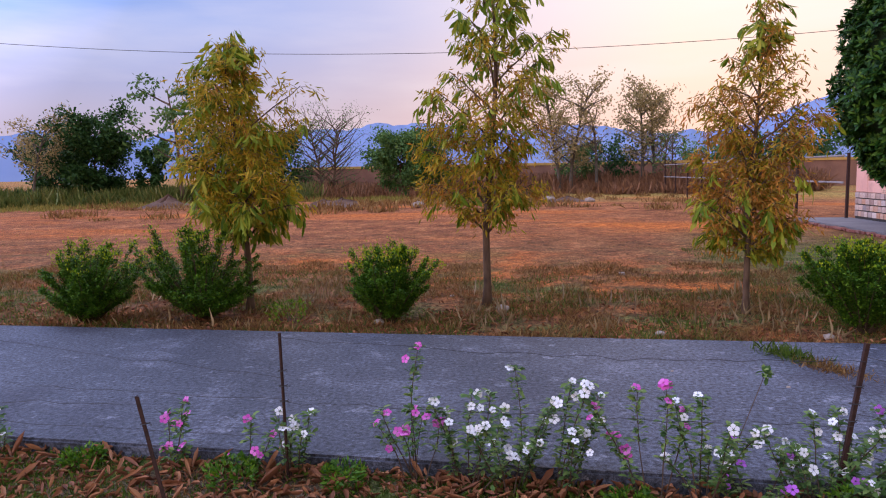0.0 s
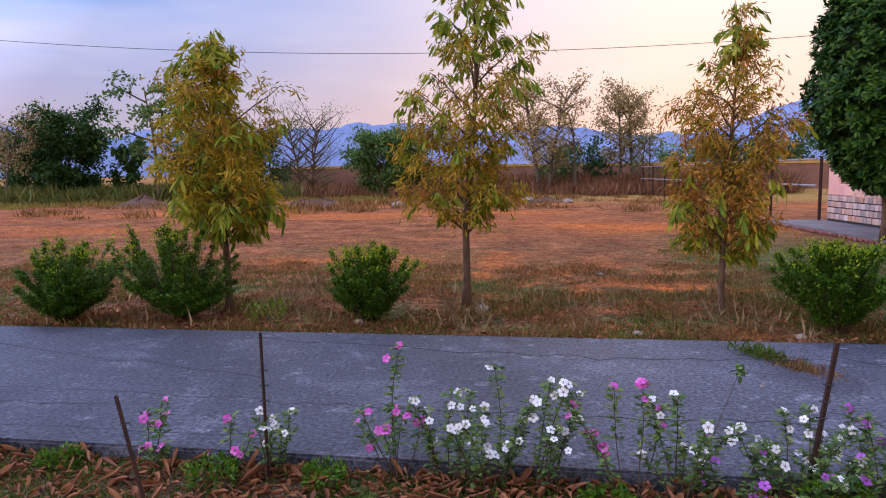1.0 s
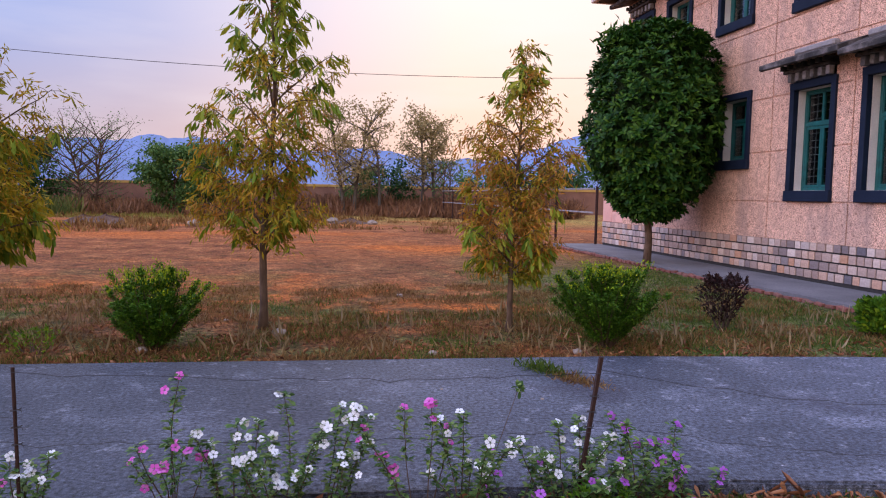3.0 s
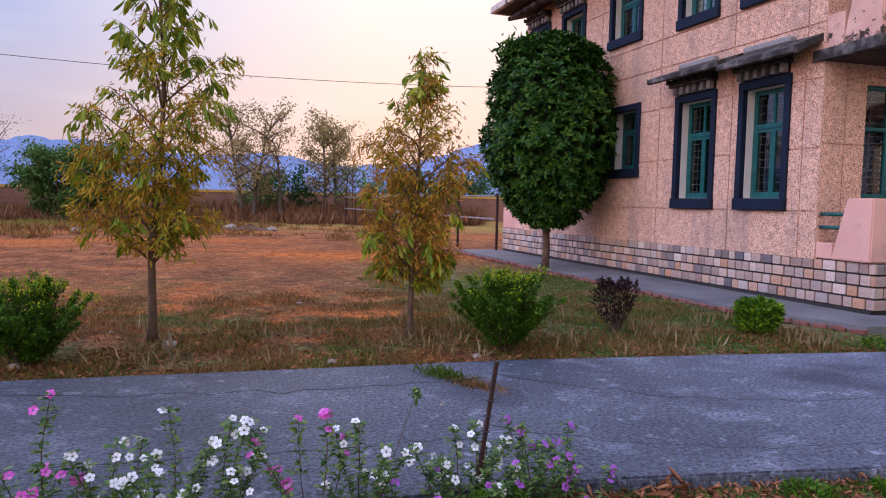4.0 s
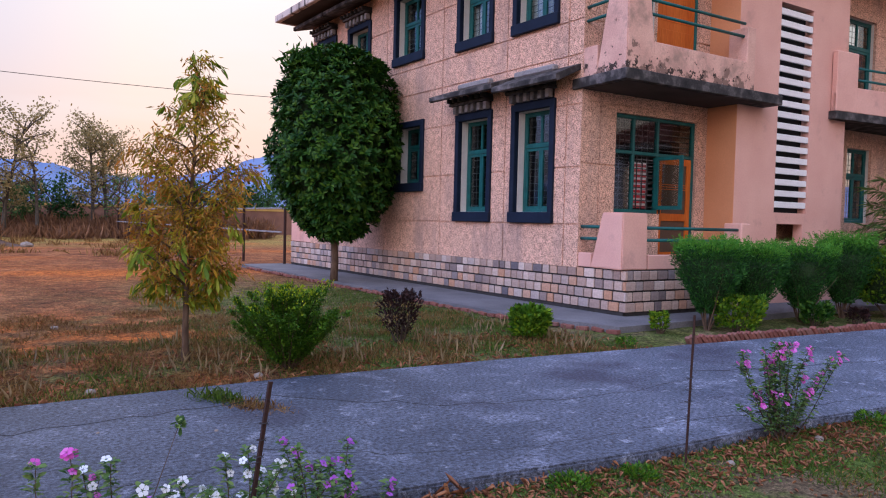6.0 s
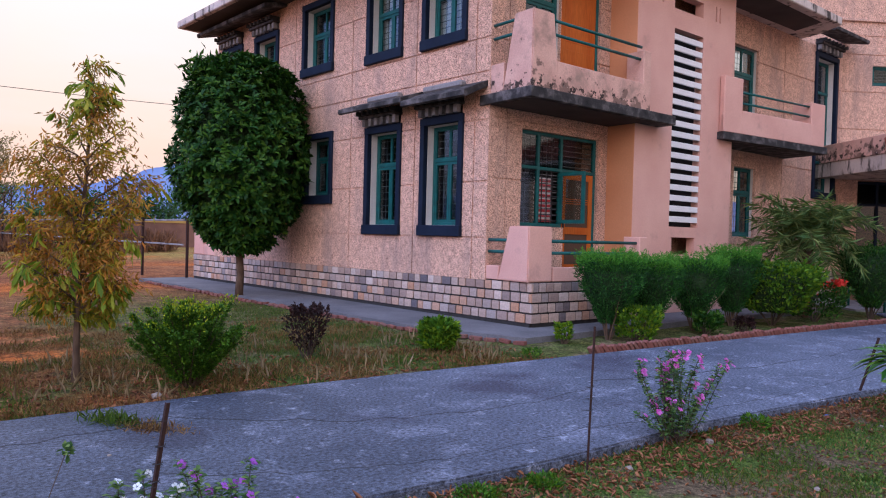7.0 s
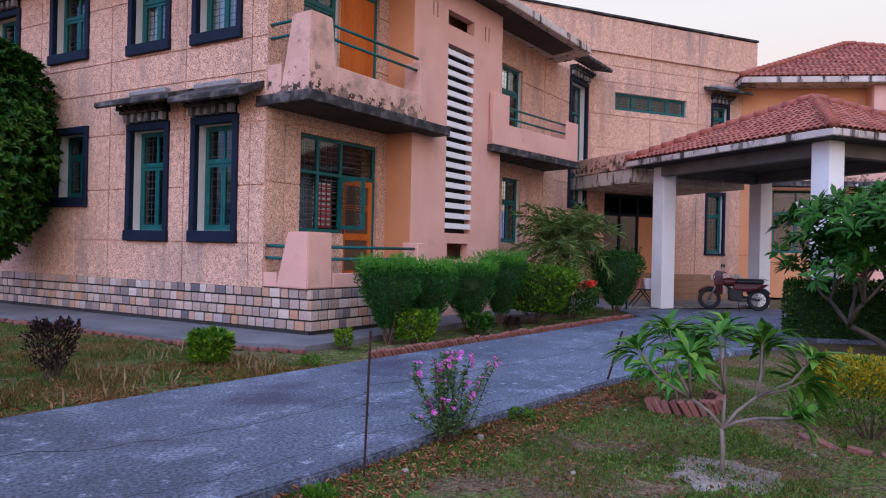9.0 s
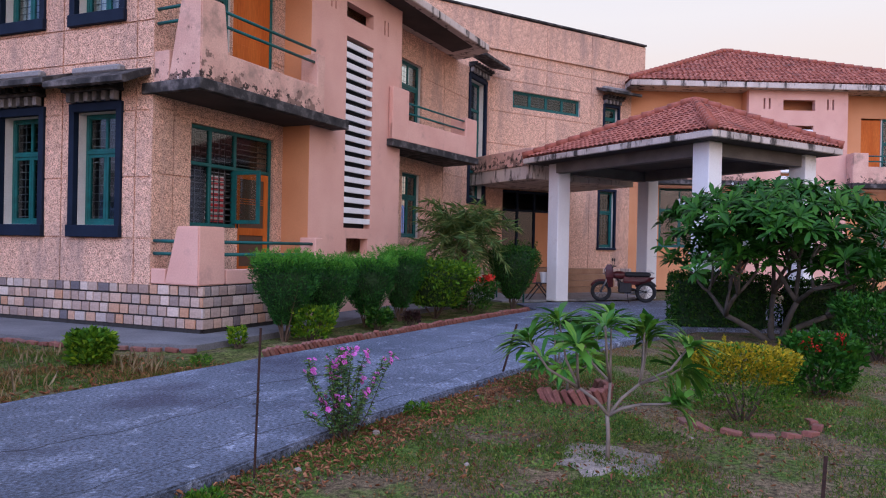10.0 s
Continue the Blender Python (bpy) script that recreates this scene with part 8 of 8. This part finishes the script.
def bucket(loc, mat, label):
    t = thing("bucket", loc, label, "bucket")
    bm = bmesh.new()
    n = 20
    prof = [(0.10, 0.0), (0.145, 0.29), (0.152, 0.29), (0.152, 0.30), (0.138, 0.30), (0.095, 0.012)]
    rings = [[bm.verts.new((q * math.cos(a), q * math.sin(a), z)) for a in np.linspace(0, math.tau, n, endpoint=False)] for q, z in prof]
    for q, s in zip(rings, rings[1:]):
        for i in range(n): bm.faces.new((q[i], q[(i + 1) % n], s[(i + 1) % n], s[i]))
    bm.faces.new(rings[0][::-1]); bm.faces.new(rings[-1])
    part("body", bm, mat, t)
    bm = bmesh.new(); tube(bm, [(0.15 * math.cos(a), 0, 0.29 + 0.15 * math.sin(a) * 0.2) for a in np.linspace(0, math.pi, 9)], 0.005, 4); part("handle", bm, M_DARKIRON, t)


st = thing("bucket_stand", (21.9, 6.15, 0.0), "black iron stand holding two buckets", "stand", rz=-60)
bm = bmesh.new()
for a, b_ in (((-0.35, -0.2, 0), (0.05, -0.2, 0.5)), ((0.35, -0.2, 0), (-0.05, -0.2, 0.5)), ((-0.35, 0.2, 0), (0.05, 0.2, 0.5)), ((0.35, 0.2, 0), (-0.05, 0.2, 0.5))): tube(bm, [a, b_], 0.02, 5)
part("legs", bm, M_DARKIRON, st)
part("shelf", a_box(-0.4, 0.4, -0.2, 0.2, 0.47, 0.50, 0.005), M_DARKIRON, st)
bucket((21.95, 6.00, 0.50), M_PLASTIC, "white plastic bucket on an iron stand")
bucket((21.80, 6.32, 0.50), M_REDPL, "faded red plastic bucket on an iron stand")

hr = thing("handrail", (21.0, 6.35, 0.0), "green pipe handrail before the entrance", "handrail", kind="structure", rz=53)
for x in (0.0, 1.3):
    bm = bmesh.new(); tube(bm, [(x, 0, -0.05), (x, 0, 1.35)], 0.028, 7); part("post", bm, M_GREEN, hr, "", True)
for z in (1.35, 0.72):
    bm = bmesh.new(); tube(bm, [(0, 0, z), (1.3, 0, z)], 0.026, 7); part("rail", bm, M_GREEN, hr, "", True)

# ---- pieces of the plinth and the bed edgings, one by one ----
plinth()
beds()
